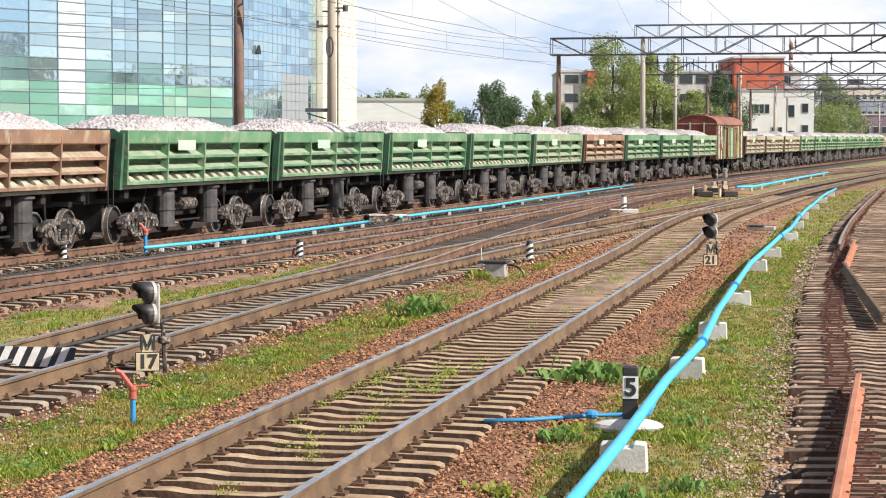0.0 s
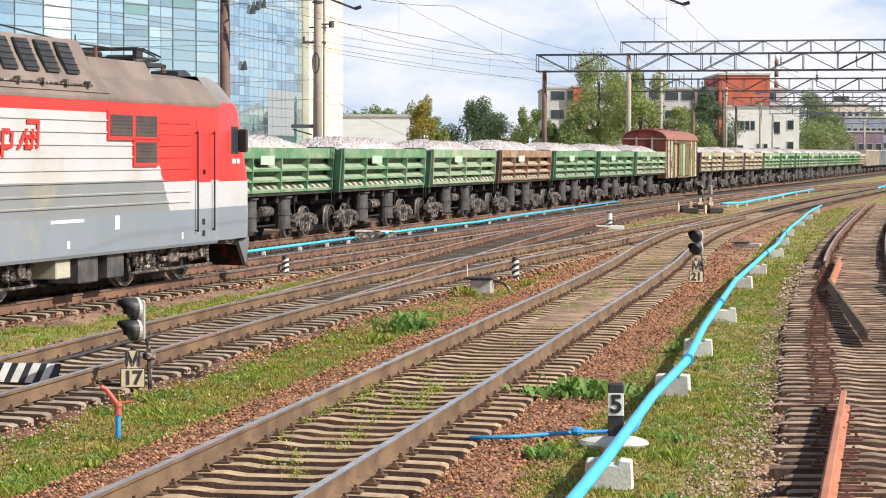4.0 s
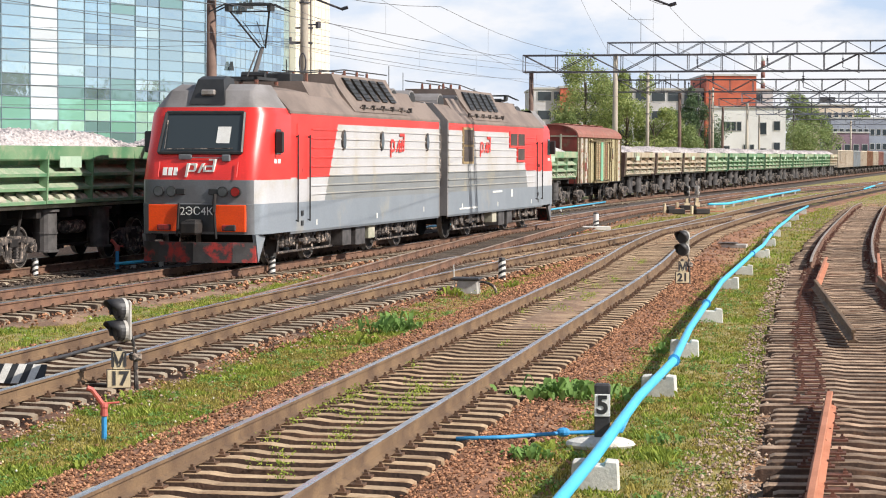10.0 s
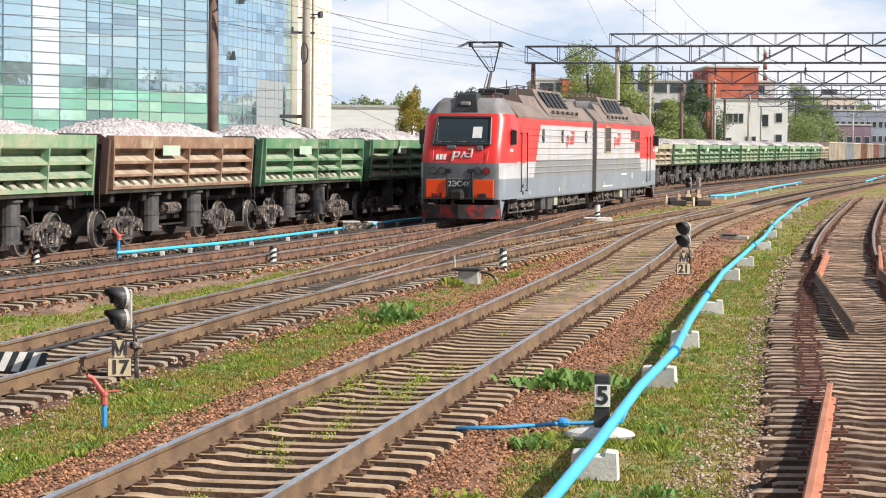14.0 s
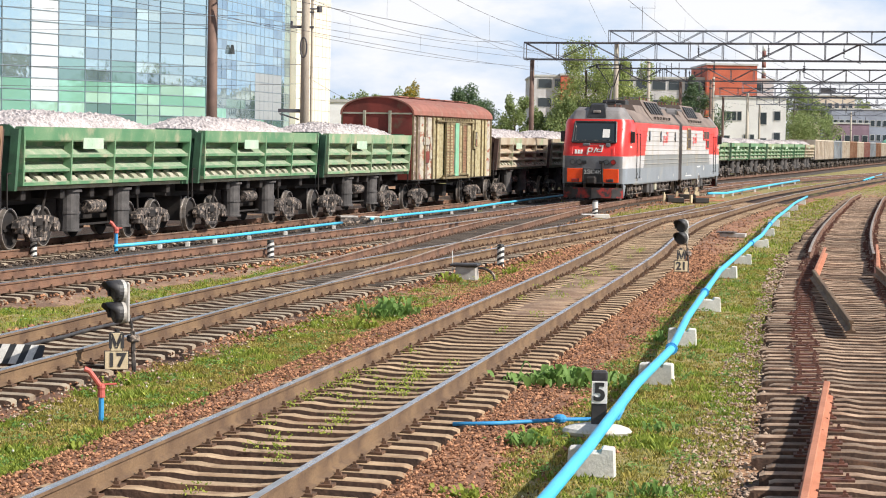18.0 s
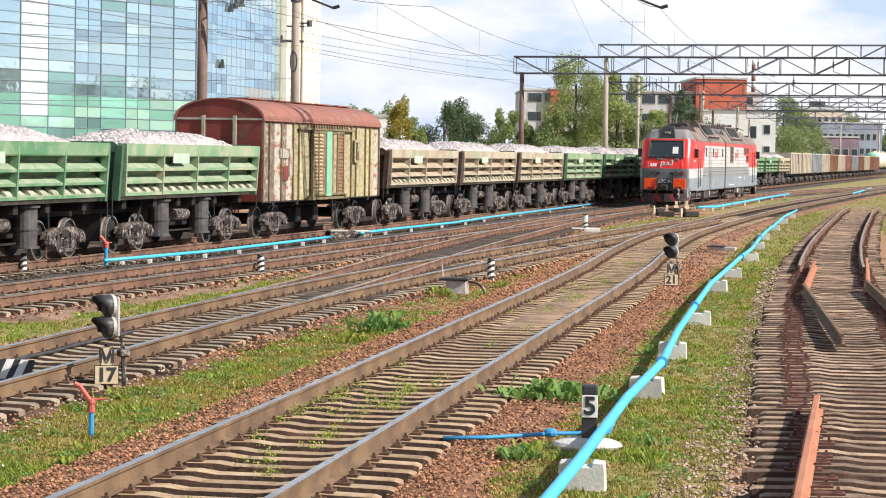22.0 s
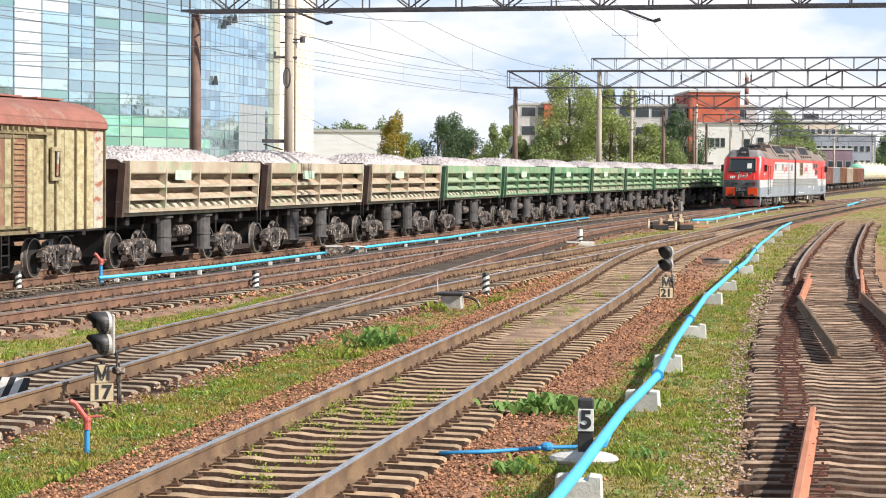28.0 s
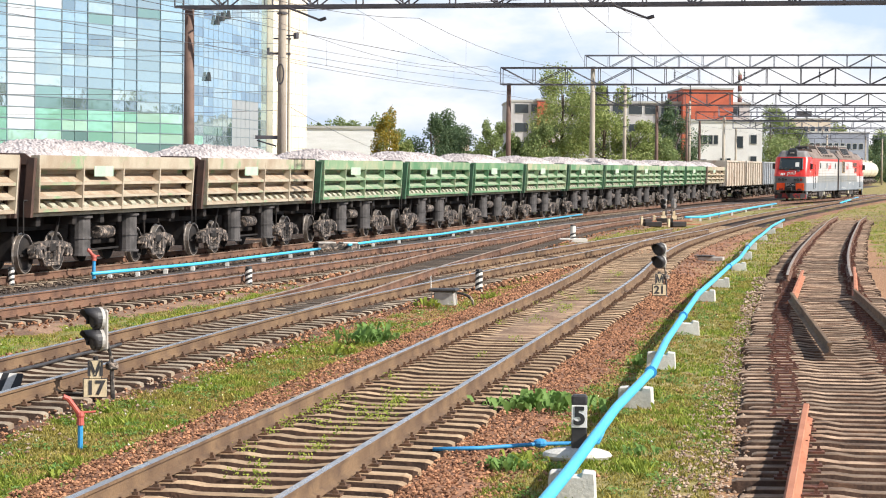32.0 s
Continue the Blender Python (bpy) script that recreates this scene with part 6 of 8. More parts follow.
# ---- the glass office block ----
def pane_mat(name, col, rough, metal):
    m = bpy.data.materials.new(name)
    m.use_nodes = True
    n, l = m.node_tree.nodes, m.node_tree.links
    p = n["Principled BSDF"]
    p.inputs["Roughness"].default_value, p.inputs["Metallic"].default_value = rough, metal
    info, hsv, r = n.new("ShaderNodeObjectInfo"), n.new("ShaderNodeHueSaturation"), n.new("ShaderNodeMapRange")
    r.inputs["To Min"].default_value, r.inputs["To Max"].default_value = 0.80, 1.10
    hsv.inputs["Color"].default_value = (*col, 1)
    l.new(info.outputs["Random"], r.inputs["Value"])
    l.new(r.outputs[0], hsv.inputs["Value"])
    l.new(hsv.outputs[0], p.inputs["Base Color"])
    co, nz, bp = n.new("ShaderNodeTexCoord"), n.new("ShaderNodeTexNoise"), n.new("ShaderNodeBump")
    nz.inputs["Scale"].default_value = 0.7
    bp.inputs["Strength"].default_value, bp.inputs["Distance"].default_value = 0.22, 0.05
    l.new(co.outputs["Object"], nz.inputs["Vector"])
    l.new(nz.outputs["Fac"], bp.inputs["Height"])
    l.new(bp.outputs[0], p.inputs["Normal"])
    return m


PANE = {"blue": pane_mat("sky_blue_mirror_glass", (0.50, 0.69, 0.78), 0.04, 0.85), "pale": pane_mat("pale_mirror_glass", (0.61, 0.78, 0.82), 0.04, 0.85),
        "white": pane_mat("cloud_reflection_glass", (0.62, 0.66, 0.70), 0.22, 0.25), "green": pane_mat("sea_green_glass", (0.38, 0.76, 0.62), 0.05, 0.6),
        "dark": pane_mat("dark_green_glass", (0.24, 0.40, 0.40), 0.05, 0.6), "slate": pane_mat("slate_mirror_glass", (0.42, 0.57, 0.66), 0.04, 0.85), "grey": pane_mat("grey_blind_panel", (0.27, 0.29, 0.31), 0.4, 0.0), "mint": pane_mat("bright_mint_glass", (0.58, 0.90, 0.76), 0.05, 0.6)}
M["mullion"] = mat("grey_mullion", (0.22, 0.28, 0.32), (0.18, 0.23, 0.27), 0.4, 0.4, 2, 30, 0.02)
M["cream_clad"] = mat("cream_stone_cladding", (0.78, 0.69, 0.55), (0.72, 0.63, 0.49), 0.8, 0, 0.4, 20, 0.1)
M["white_clad"] = mat("pale_grey_sheet_cladding", (0.82, 0.82, 0.82), (0.76, 0.76, 0.75), 0.6, 0, 0.5, 20, 0.1, stretch=(1, 1, 6))


def glass_block():
    ob = thing("office_building", None, "tall office block of blue and green mirror glass", "building")
    corner = Vector((-17.2, 180.0, 0))
    rows, rh, z0 = 30, 0.82, 0.9
    rnd = random.Random(11)
    count = 0
    rest = {}
    for ln, (yaw, sgn, cols, cw) in enumerate(((0.48, -1, 13, 3.3), (0.20, 1, 9, 2.97))):
        d = Vector((math.sin(yaw), math.cos(yaw), 0)) * sgn
        face = Vector((math.cos(yaw), -math.sin(yaw), 0))
        turn = math.degrees(math.atan2(d.y, d.x))
        flip = 1 if sgn > 0 else -1
        for c in range(cols):
            half = 2 if (ln == 1 or c in (2, 4)) else 1
            for r in range(rows):
                z = z0 + r * rh
                if ln == 1:
                    kind = rnd.choice(("blue", "blue", "pale", "slate")) if r > 5 else rnd.choice(("blue", "green", "slate", "dark"))
                    if c in (5, 6, 7) and 3 < r < 9:
                        kind = "grey"
                else:
                    # white and pale columns paint in cloud reflections, dark panes tree reflections
                    kind = "white" if (c == 6 and r > 4) or (c == 5 and r > 15) else rnd.choice(("green", "green", "mint", "mint", "dark") if r < 5 else ("green", "mint", "green")) if r < 7 else "dark" if (r in (7, 8) and c in (3, 5, 8, 9)) or rnd.random() < 0.03 else "pale" if c in (5, 7) else rnd.choice(("blue", "blue", "slate", "pale"))
                for hcol in range(half):
                    a0 = c * cw + cw / half * hcol
                    p = corner + d * (a0 + cw / half / 2) + Vector((0, 0, z + rh / 2)) + face * 0.02
                    w, h = cw / half - 0.07, rh - 0.06
                    tilt = Matrix.Rotation((rnd.random() - 0.5) * 0.012, 4, "Z") @ Matrix.Rotation((rnd.random() - 0.5) * 0.012, 4, "X")
                    m = Matrix.Translation(p) @ pose(0, 0, 0, 0, 0, turn if flip > 0 else turn + 180) @ tilt
                    seen = 2 <= r <= 20 and (ln == 1 or c < 9)
                    if seen and count < 300:
                        key = (kind, round(w, 2))
                        if key not in rest:
                            rest[key] = mesh_of("pane", [(-w / 2, -0.02, -h / 2), (w / 2, -0.02, -h / 2), (w / 2, -0.02, h / 2), (-w / 2, -0.02, h / 2), (-w / 2, 0.02, -h / 2), (w / 2, 0.02, -h / 2), (w / 2, 0.02, h / 2), (-w / 2, 0.02, h / 2)],
                                                [(0, 1, 2, 3), (5, 4, 7, 6), (4, 0, 3, 7), (1, 5, 6, 2), (3, 2, 6, 7), (4, 5, 1, 0)], PANE[kind])
                        part("pane", rest[key], None, ob, "", m)
                        count += 1
                    else:
                        vs, fs = rest.setdefault(("far", kind), ([], []))
                        k = len(vs)
                        vs += [m @ Vector(v) for v in ((-w / 2, -0.02, -h / 2), (w / 2, -0.02, -h / 2), (w / 2, -0.02, h / 2), (-w / 2, -0.02, h / 2))]
                        fs.append((k, k + 1, k + 2, k + 3))
        L = cols * cw
        vs, fs = [], []
        bm = bmesh.new()
        for c in range(cols + 1):
            box(bm, c * cw - 0.03, c * cw + 0.03, -0.05, 0.10, z0, z0 + rows * rh)
        for r in range(rows + 1):
            box(bm, 0, L, -0.05, 0.09, z0 + r * rh - 0.03, z0 + r * rh + 0.03)
        g = part("mullions", bm, M["mullion"], ob)
        g.matrix_basis = Matrix.Translation(corner) @ pose(0, 0, 0, 0, 0, turn)
        bm = bmesh.new()
        q = [corner - face * 0.12, corner + d * L - face * 0.12, corner + d * L - face * 9, corner - face * 9]
        lo, hi = [bm.verts.new((v.x, v.y, -0.4)) for v in q], [bm.verts.new((v.x, v.y, z0 + rows * rh)) for v in q]
        for i in range(4):
            bm.faces.new((lo[i], lo[(i + 1) % 4], hi[(i + 1) % 4], hi[i]))
        bm.faces.new(hi)
        bmesh.ops.recalc_face_normals(bm, faces=bm.faces[:])
        part("core_wall", bm, M["mullion"], ob)
        if ln == 1:
            e = corner + d * L
            m = Matrix.Translation(e) @ pose(0, 0, 0, 0, 0, turn)
            bm = bmesh.new()
            box(bm, 0.1, 13.5, -6, 0.6, -0.4, 27) if flip < 0 else box(bm, 0.1, 13.5, -0.6, 6, -0.4, 27)
            part("stair_tower", bm, M["cream_clad"], ob, "cream clad stair tower", m)
            bm = bmesh.new()
            for k in range(26):
                box(bm, 0.08, 13.52, -0.612, -0.6, k * 1.05, k * 1.05 + 0.035)
            for k in range(10):
                box(bm, 0.1 + k * 1.45, 0.13 + k * 1.45, -0.612, -0.6, 0, 27)
            part("cladding_joints", bm, M["mullion"], ob, "", m)
            for a, z in ((6.5, 9.6), (9.0, 14.5), (10.5, 14.9), (12.5, 15.2)):
                bm = bmesh.new()
                prism(bm, [(0, 0), (0.8, 0), (0.4, 0.75)], "y", -0.35, -0.1)
                part("open_vent", bm, M["black"], ob, "tilted open window", Matrix.Translation(corner + d * a + Vector((0, 0, z))) @ pose(0, 0, 0, 0, 0, turn))
    for key, v in list(rest.items()):
        if key[0] == "far":
            part("panes_beyond", mesh_of("panes_beyond", v[0], v[1], PANE[key[1]]), None, ob)["kind"] = "stuff"
    return ob


glass_block()


def plain_house(name, label, x0, x1, y, depth, top, wall, turn=0.0, windows=(), roof="dark_roof", cat="building"):
    """A flat-roofed block with thick walls, parapet and inset windows: (x, z, w, h) on its front."""
    ob = thing(name, pose(x0, y, 0, 0, 0, turn), label, cat)
    L = x1 - x0
    b = bmesh.new()
    box(b, 0, L, 0, depth, -0.5, top)
    part("wall", b, M[wall], ob)
    b = bmesh.new()
    box(b, -0.15, L + 0.15, -0.15, depth + 0.15, top, top + 0.3)
    part("parapet", b, M["parapet"], ob)
    for wx, wz, ww, wh in windows:
        b = bmesh.new()
        box(b, wx - 0.08, wx + ww + 0.08, -0.06, 0.05, wz - 0.08, wz + wh + 0.08)
        f = part("window", b, M["parapet"], ob)
        b = bmesh.new()
        box(b, wx, wx + ww, -0.075, -0.05, wz, wz + wh)
        part("pane", b, M["dark_glass"], f)
    return ob


M["parapet"] = mat("pale_trim", (0.52, 0.52, 0.50), (0.44, 0.43, 0.41), 0.8, 0, 1, 20, 0.1)
M["grey_panel"] = mat("grey_concrete_panel", (0.58, 0.56, 0.56), (0.48, 0.46, 0.46), 0.85, 0, 0.5, 15, 0.2)
M["white_plaster"] = mat("white_plaster", (0.82, 0.81, 0.78), (0.74, 0.72, 0.69), 0.85, 0, 0.5, 15, 0.2)
M["brick_red"] = mat("orange_red_brick", (0.55, 0.135, 0.075), (0.46, 0.11, 0.065), 0.85, 0, 0.5, 12, 0.2)
M["beige"] = mat("beige_render", (0.66, 0.55, 0.43), (0.58, 0.47, 0.37), 0.85, 0, 0.5, 15, 0.2)
M["bluegrey"] = mat("blue_grey_render", (0.30, 0.33, 0.40), (0.25, 0.27, 0.33), 0.85, 0, 0.5, 15, 0.2)
M["purple"] = mat("mauve_render", (0.28, 0.19, 0.24), (0.22, 0.15, 0.19), 0.85, 0, 0.5, 15, 0.2)
plain_house("warehouse", "long pale sheet-clad warehouse beyond the tracks", -22, -0.9, 260, 20, 6.9, "white_clad", -3, [(14.5 + k * 1.1, 3.3, 0.5, 0.5) for k in range(5)], cat="warehouse")
FW = [(0.8 + i * 2.6, 2.2 + k * 3.0, 2.1, 1.4) for i in range(14) for k in range(4)]
fac = plain_house("factory", "grey concrete factory with long window bands", 18.6, 57, 352, 25, 13.0, "grey_panel", 0, FW, cat="factory")
plain_house("factory_annex", "orange-red brick block above the factory roof", 46.0, 54.0, 350, 20, 15.2, "brick_red", 0, [], cat="building")
plain_house("roof_house", "small red roof house on the factory", 22.9, 24.9, 351, 6, 13.2, "brick_red", 0, [], cat="building")
plain_house("signal_house", "white plastered two-storey yard house", 41.7, 51.9, 310, 14, 9.25, "white_plaster", -6,
            [(1.2 + i * 0.75, 6.1, 0.55, 1.2) for i in range(4)] + [(1.6, 2.6, 0.8, 1.3), (4.4, 2.6, 0.5, 1.5), (5.3, 2.6, 0.5, 1.5), (6.6, 5.6, 0.9, 1.6), (6.6, 2.0, 0.9, 1.6), (8.6, 3.2, 0.8, 1.2), (8.6, 6.2, 0.8, 1.2)], cat="house")
plain_house("apartment_block", "distant beige apartment block with window rows", 85.9, 95.5, 480, 14, 13.6, "beige", 0, [(0.8 + i * 1.5, 2 + k * 2.9, 0.8, 1.3) for i in range(6) for k in range(4)])
plain_house("office_row", "distant blue-grey building with window rows", 87.0, 100.0, 462, 12, 10.4, "bluegrey", 0, [(0.6 + i * 1.3, 7.0, 0.8, 1.2) for i in range(9)] + [(0.6 + i * 1.3, 4.0, 0.8, 1.2) for i in range(9)])
plain_house("shed", "distant mauve shed behind the train", 80.5, 87.5, 425, 10, 7.0, "purple", 0, [(0.6 + i * 1.7, 3.2, 1.0, 1.6) for i in range(4)])
plain_house("shed", "distant mauve shed behind the train", 96.0, 112.0, 520, 10, 9.0, "bluegrey", 0, [(0.6 + i * 2.2, 4.2, 1.0, 1.6) for i in range(7)])
plain_house("house", "small distant beige house among trees", 8.0, 14.5, 420, 8, 8.4, "beige", 0, [(1.0, 4.5, 0.7, 1.0), (3.0, 4.5, 0.7, 1.0)], cat="house")
M["maroon"] = mat("dull_maroon_paint", (0.24, 0.10, 0.085), (0.19, 0.085, 0.075), 0.8, 0, 1, 20, 0.1)
CH = thing("chimney", pose(62.9, 400, 0), "tall thin chimney banded red and white", "chimney")
for k in range(21):
    b = bmesh.new()
    rod(b, (0, 0, k * 1.01 - 0.5), (0, 0, k * 1.01 + 0.51), 0.52 - k * 0.008, 0.51 - k * 0.008, n=14)
    part("band", b, M["maroon"] if k % 2 else M["white_plaster"], CH, "", None, True)
SG = thing("sign_panel", pose(43.7, 239.2, 8.4), "dark sign panel hung from the gantry", "sign")
b = bmesh.new()
box(b, 0, 1.8, -0.06, 0.06, 0, 0.6, 0.02)
part("panel", b, M["gantry_dark"], SG)


# ---- trees ----
def leaf_mat(name, a, b, glow=0.4):
    m = bpy.data.materials.new(name)
    m.use_nodes = True
    n, l = m.node_tree.nodes, m.node_tree.links
    p = n["Principled BSDF"]
    g, r = n.new("ShaderNodeNewGeometry"), n.new("ShaderNodeValToRGB")
    r.color_ramp.elements[0].color, r.color_ramp.elements[1].color = (*a, 1), (*b, 1)
    l.new(g.outputs["Random Per Island"], r.inputs["Fac"])
    l.new(r.outputs["Color"], p.inputs["Base Color"])
    if glow:
        # thin leaves let light through
        t, x = n.new("ShaderNodeBsdfTranslucent"), n.new("ShaderNodeMixShader")
        x.inputs[0].default_value = glow
        l.new(r.outputs["Color"], t.inputs["Color"])
        l.new(p.outputs[0], x.inputs[1])
        l.new(t.outputs[0], x.inputs[2])
        l.new(x.outputs[0], n["Material Output"].inputs["Surface"])
    p.inputs["Roughness"].default_value = 0.65
    p.inputs["Specular IOR Level"].default_value = 0.25
    return m


LEAF = {"green": leaf_mat("leaf_green", (0.16, 0.225, 0.08), (0.33, 0.38, 0.165)), "bright": leaf_mat("leaf_yellow_green", (0.20, 0.27, 0.085), (0.42, 0.45, 0.175)),
        "dark": leaf_mat("leaf_dark", (0.08, 0.135, 0.075), (0.17, 0.23, 0.115)), "yellow": leaf_mat("leaf_yellow", (0.30, 0.22, 0.03), (0.42, 0.32, 0.06))}
M["bark"] = mat("grey_brown_bark", (0.14, 0.11, 0.085), (0.09, 0.07, 0.055), 0.95, 0, 3, 20, 0.6, stretch=(1, 1, 0.3))


def tree(x, y, height, spread, leaf, seed, label, leaves=2600, low=0.18, second=None, size=0.34, slim=1.0):
    rnd = random.Random(seed)
    ob = thing("tree", pose(x, y, -0.4), label, "tree", "trees behind the tracks")
    b = bmesh.new()
    r0 = 0.02 * height + 0.05
    top = Vector((rnd.uniform(-0.3, 0.3), 0, height * 0.8))
    rod(b, (0, 0, 0), top * 0.5, r0, r0 * 0.65, n=9)
    rod(b, top * 0.5, top, r0 * 0.65, r0 * 0.2, n=8)
    part("trunk", b, M["bark"], ob)
    lobes = []
    for k in range(20):
        a = rnd.uniform(0, 2 * math.pi)
        h = height * (low + (0.95 - low) * (k + 0.5) / 20)
        rad = 1.85 * spread * (0.5 + 0.5 * math.sin(math.pi * min(1, (k + 2.5) / 20))) * rnd.uniform(0.55, 1.0)
        c = Vector((math.cos(a) * rad * 0.66, math.sin(a) * rad * 0.66, h))
        lobes.append((*c, rad * rnd.uniform(0.22, 0.52), height * rnd.uniform(0.055, 0.11) * slim))
        if k % 2:
            l = bmesh.new()
            s = top * min(0.9, (h / height) * 0.85)
            rod(l, s, c, r0 * 0.35, r0 * 0.1, n=6)
            part("limb", l, M["bark"], ob)
    rng = np.random.default_rng(seed)
    size *= 0.72
    n = int(leaves * 6.0)
    lob = np.array(lobes)[rng.integers(0, len(lobes), n)]

    def ball():
        d = rng.normal(size=(n, 3))
        return d / np.linalg.norm(d, axis=1, keepdims=True)
    q = rng.random((n, 1)) ** 0.4 * (1 + 0.3 * rng.random((n, 1)))
    p = lob[:, :3] + ball() * q * lob[:, [3, 3, 4]] * np.array((1, 1, 1.3))
    d = ball()
    w = np.cross(d, ball())
    w /= np.linalg.norm(w, axis=1, keepdims=True)
    z = size * 0.5 * rng.uniform(0.5, 1.2, (n, 1))
    quad = np.stack([p - d * z, p + w * z * 0.6, p + d * z, p - w * z * 0.6], 1).reshape(-1, 3)
    me = bpy.data.meshes.new("crown")
    me.vertices.add(n * 4)
    me.vertices.foreach_set("co", quad.ravel())
    me.loops.add(n * 4)
    me.loops.foreach_set("vertex_index", np.arange(n * 4))
    me.polygons.add(n)
    me.polygons.foreach_set("loop_start", np.arange(0, n * 4, 4))
    me.materials.append(LEAF[leaf])
    me.materials.append(LEAF[second or leaf])
    me.polygons.foreach_set("material_index", ((rng.random(n) < 0.75) & (lob[:, 2] > height * 0.25) & bool(second)).astype(np.int32))
    me.update()
    part("crown", me, None, ob)
    return ob


tree(-0.5, 232, 8.6, 1.35, "green", 1, "birch turning yellow behind the warehouse", 1700, 0.2, "yellow")
tree(1.5, 236, 5.6, 1.1, "bright", 2, "low yellow-green bush beside the birch", 1200, 0.1)
tree(4.2, 238, 8.6, 3.2, "dark", 3, "dense dark green broad tree", 3600, 0.12)
tree(6.3, 240, 7.2, 1.7, "dark", 33, "dark green tree beside a larger one", 2000, 0.12)
tree(10.2, 226, 7.6, 1.9, "green", 4, "light green bushy tree", 2000, 0.08)
tree(12.2, 228, 6.2, 1.5, "green", 5, "low green bush near a mast", 1300, 0.08)
tree(17.6, 231, 13.3, 3.0, "bright", 6, "tall sunlit poplar with ragged crown", 3600, 0.12)
tree(21.8, 227, 11.6, 3.2, "bright", 7, "tall sunlit yellow-green tree", 3600, 0.1)
tree(15.2, 226, 7.6, 2.0, "green", 8, "green bush under the poplar", 1700, 0.08)
tree(24.4, 226, 8.2, 2.6, "bright", 9, "yellow-green tree by the masts", 2000, 0.08)
tree(27.6, 227, 6.6, 2.0, "green", 10, "low green bush by the masts", 1600, 0.05)
tree(33.6, 262, 10.8, 2.3, "dark", 12, "dark green conifer before the factory", 2800, 0.08)
tree(65.6, 382, 13.6, 5.0, "green", 13, "green tree behind the white house", 2600, 0.1, size=0.5)
tree(70.0, 388, 11.5, 4.2, "green", 14, "green tree behind the white house", 2000, 0.1, size=0.5)
tree(53.5, 330, 7.5, 1.6, "green", 15, "small tree beside the white house", 1200, 0.1)
for k in range(6):
    tree(118 + k * 4.6, 600 + (k % 3) * 8, 12.5 + (k * 7 % 4), 4.5, "bright" if k % 2 else "green", 40 + k, "distant tree line beyond the yard", 900, 0.08, size=0.8)
for k in range(12):
    tree(-22 + k * 2.0, 300 + (k % 2) * 6, 8.6 + (k * 5 % 3) * 0.4, 1.8, "green", 60 + k, "tree top behind the warehouse", 700, 0.2, size=0.5)
for k in range(8):
    tree(100 + k * 5.2, 520 + (k % 3) * 10, 10.5 + (k * 7 % 4), 4.2, "green" if k % 3 else "dark", 80 + k, "distant tree beyond the yard", 700, 0.08, size=0.8)

# tall trees across the street, mirrored in the office glass
for k, (x, y, h) in enumerate(((176, 246, 21), (184, 256, 17), (182, 268, 15), (190, 279, 11), (188, 287, 15), (194, 297, 12), (192, 308, 10), (198, 320, 11))):
    tree(x, y, h, 4.6, "dark" if k < 2 else "green", 120 + k, "tall tree across the street from the office", 1100, 0.1, size=1.1)
RP = thing("roof_pipes", pose(0, 0, 0), "row of thin pipes and vents on the factory roof", "roof pipe")
rnd = random.Random(5)
for k in range(24):
    x = 24 + k * 0.95 + rnd.uniform(-0.3, 0.3)
    b = bmesh.new()
    rod(b, (x, 355, 13.0), (x, 355, 14.2 + rnd.random() * 1.5), 0.07, n=6)
    rod(b, (x, 355, 14.0), (x, 355, 14.2), 0.16, n=6)
    part("vent_pipe", b, M["gantry_dark"], RP)

# ---- signals, posts, pipes and boxes beside the tracks ----
M["pipe_blue"] = mat("sky_blue_pipe_paint", (0.055, 0.44, 0.70), (0.07, 0.50, 0.76), 0.45, 0, 1.5, 40, 0.05, dirt=(0.25, 0.42, 0.48), dirt_scale=2.5, dirt_mix=(0.66, 0.85))
M["pipe_deep"] = mat("deep_blue_pipe_paint", (0.035, 0.26, 0.55), (0.05, 0.32, 0.62), 0.5, 0, 1.5, 40, 0.05)
M["block_white"] = mat("whitewashed_concrete", (0.62, 0.60, 0.56), (0.52, 0.50, 0.46), 0.9, 0, 3, 40, 0.4, dirt=(0.35, 0.30, 0.22), dirt_scale=4, dirt_mix=(0.6, 0.78))
M["tap_red"] = mat("faded_red_tap_paint", (0.50, 0.10, 0.075), (0.42, 0.09, 0.07), 0.6, 0, 5, 40, 0.1)
M["plate_tan"] = mat("yellowed_sign_plate", (0.60, 0.49, 0.32), (0.52, 0.42, 0.27), 0.6, 0, 6, 40, 0.1)
M["signal_black"] = mat("dusty_signal_black", (0.03, 0.028, 0.03), (0.05, 0.047, 0.048), 0.55, 0, 5, 40, 0.1)
M["signal_grey"] = mat("pale_signal_back", (0.45, 0.43, 0.40), (0.33, 0.30, 0.27), 0.7, 0, 5, 40, 0.1)
M["rust_orange"] = mat("bright_orange_rust", (0.46, 0.185, 0.105), (0.37, 0.14, 0.075), 0.85, 0, 1.2, 40, 0.3)


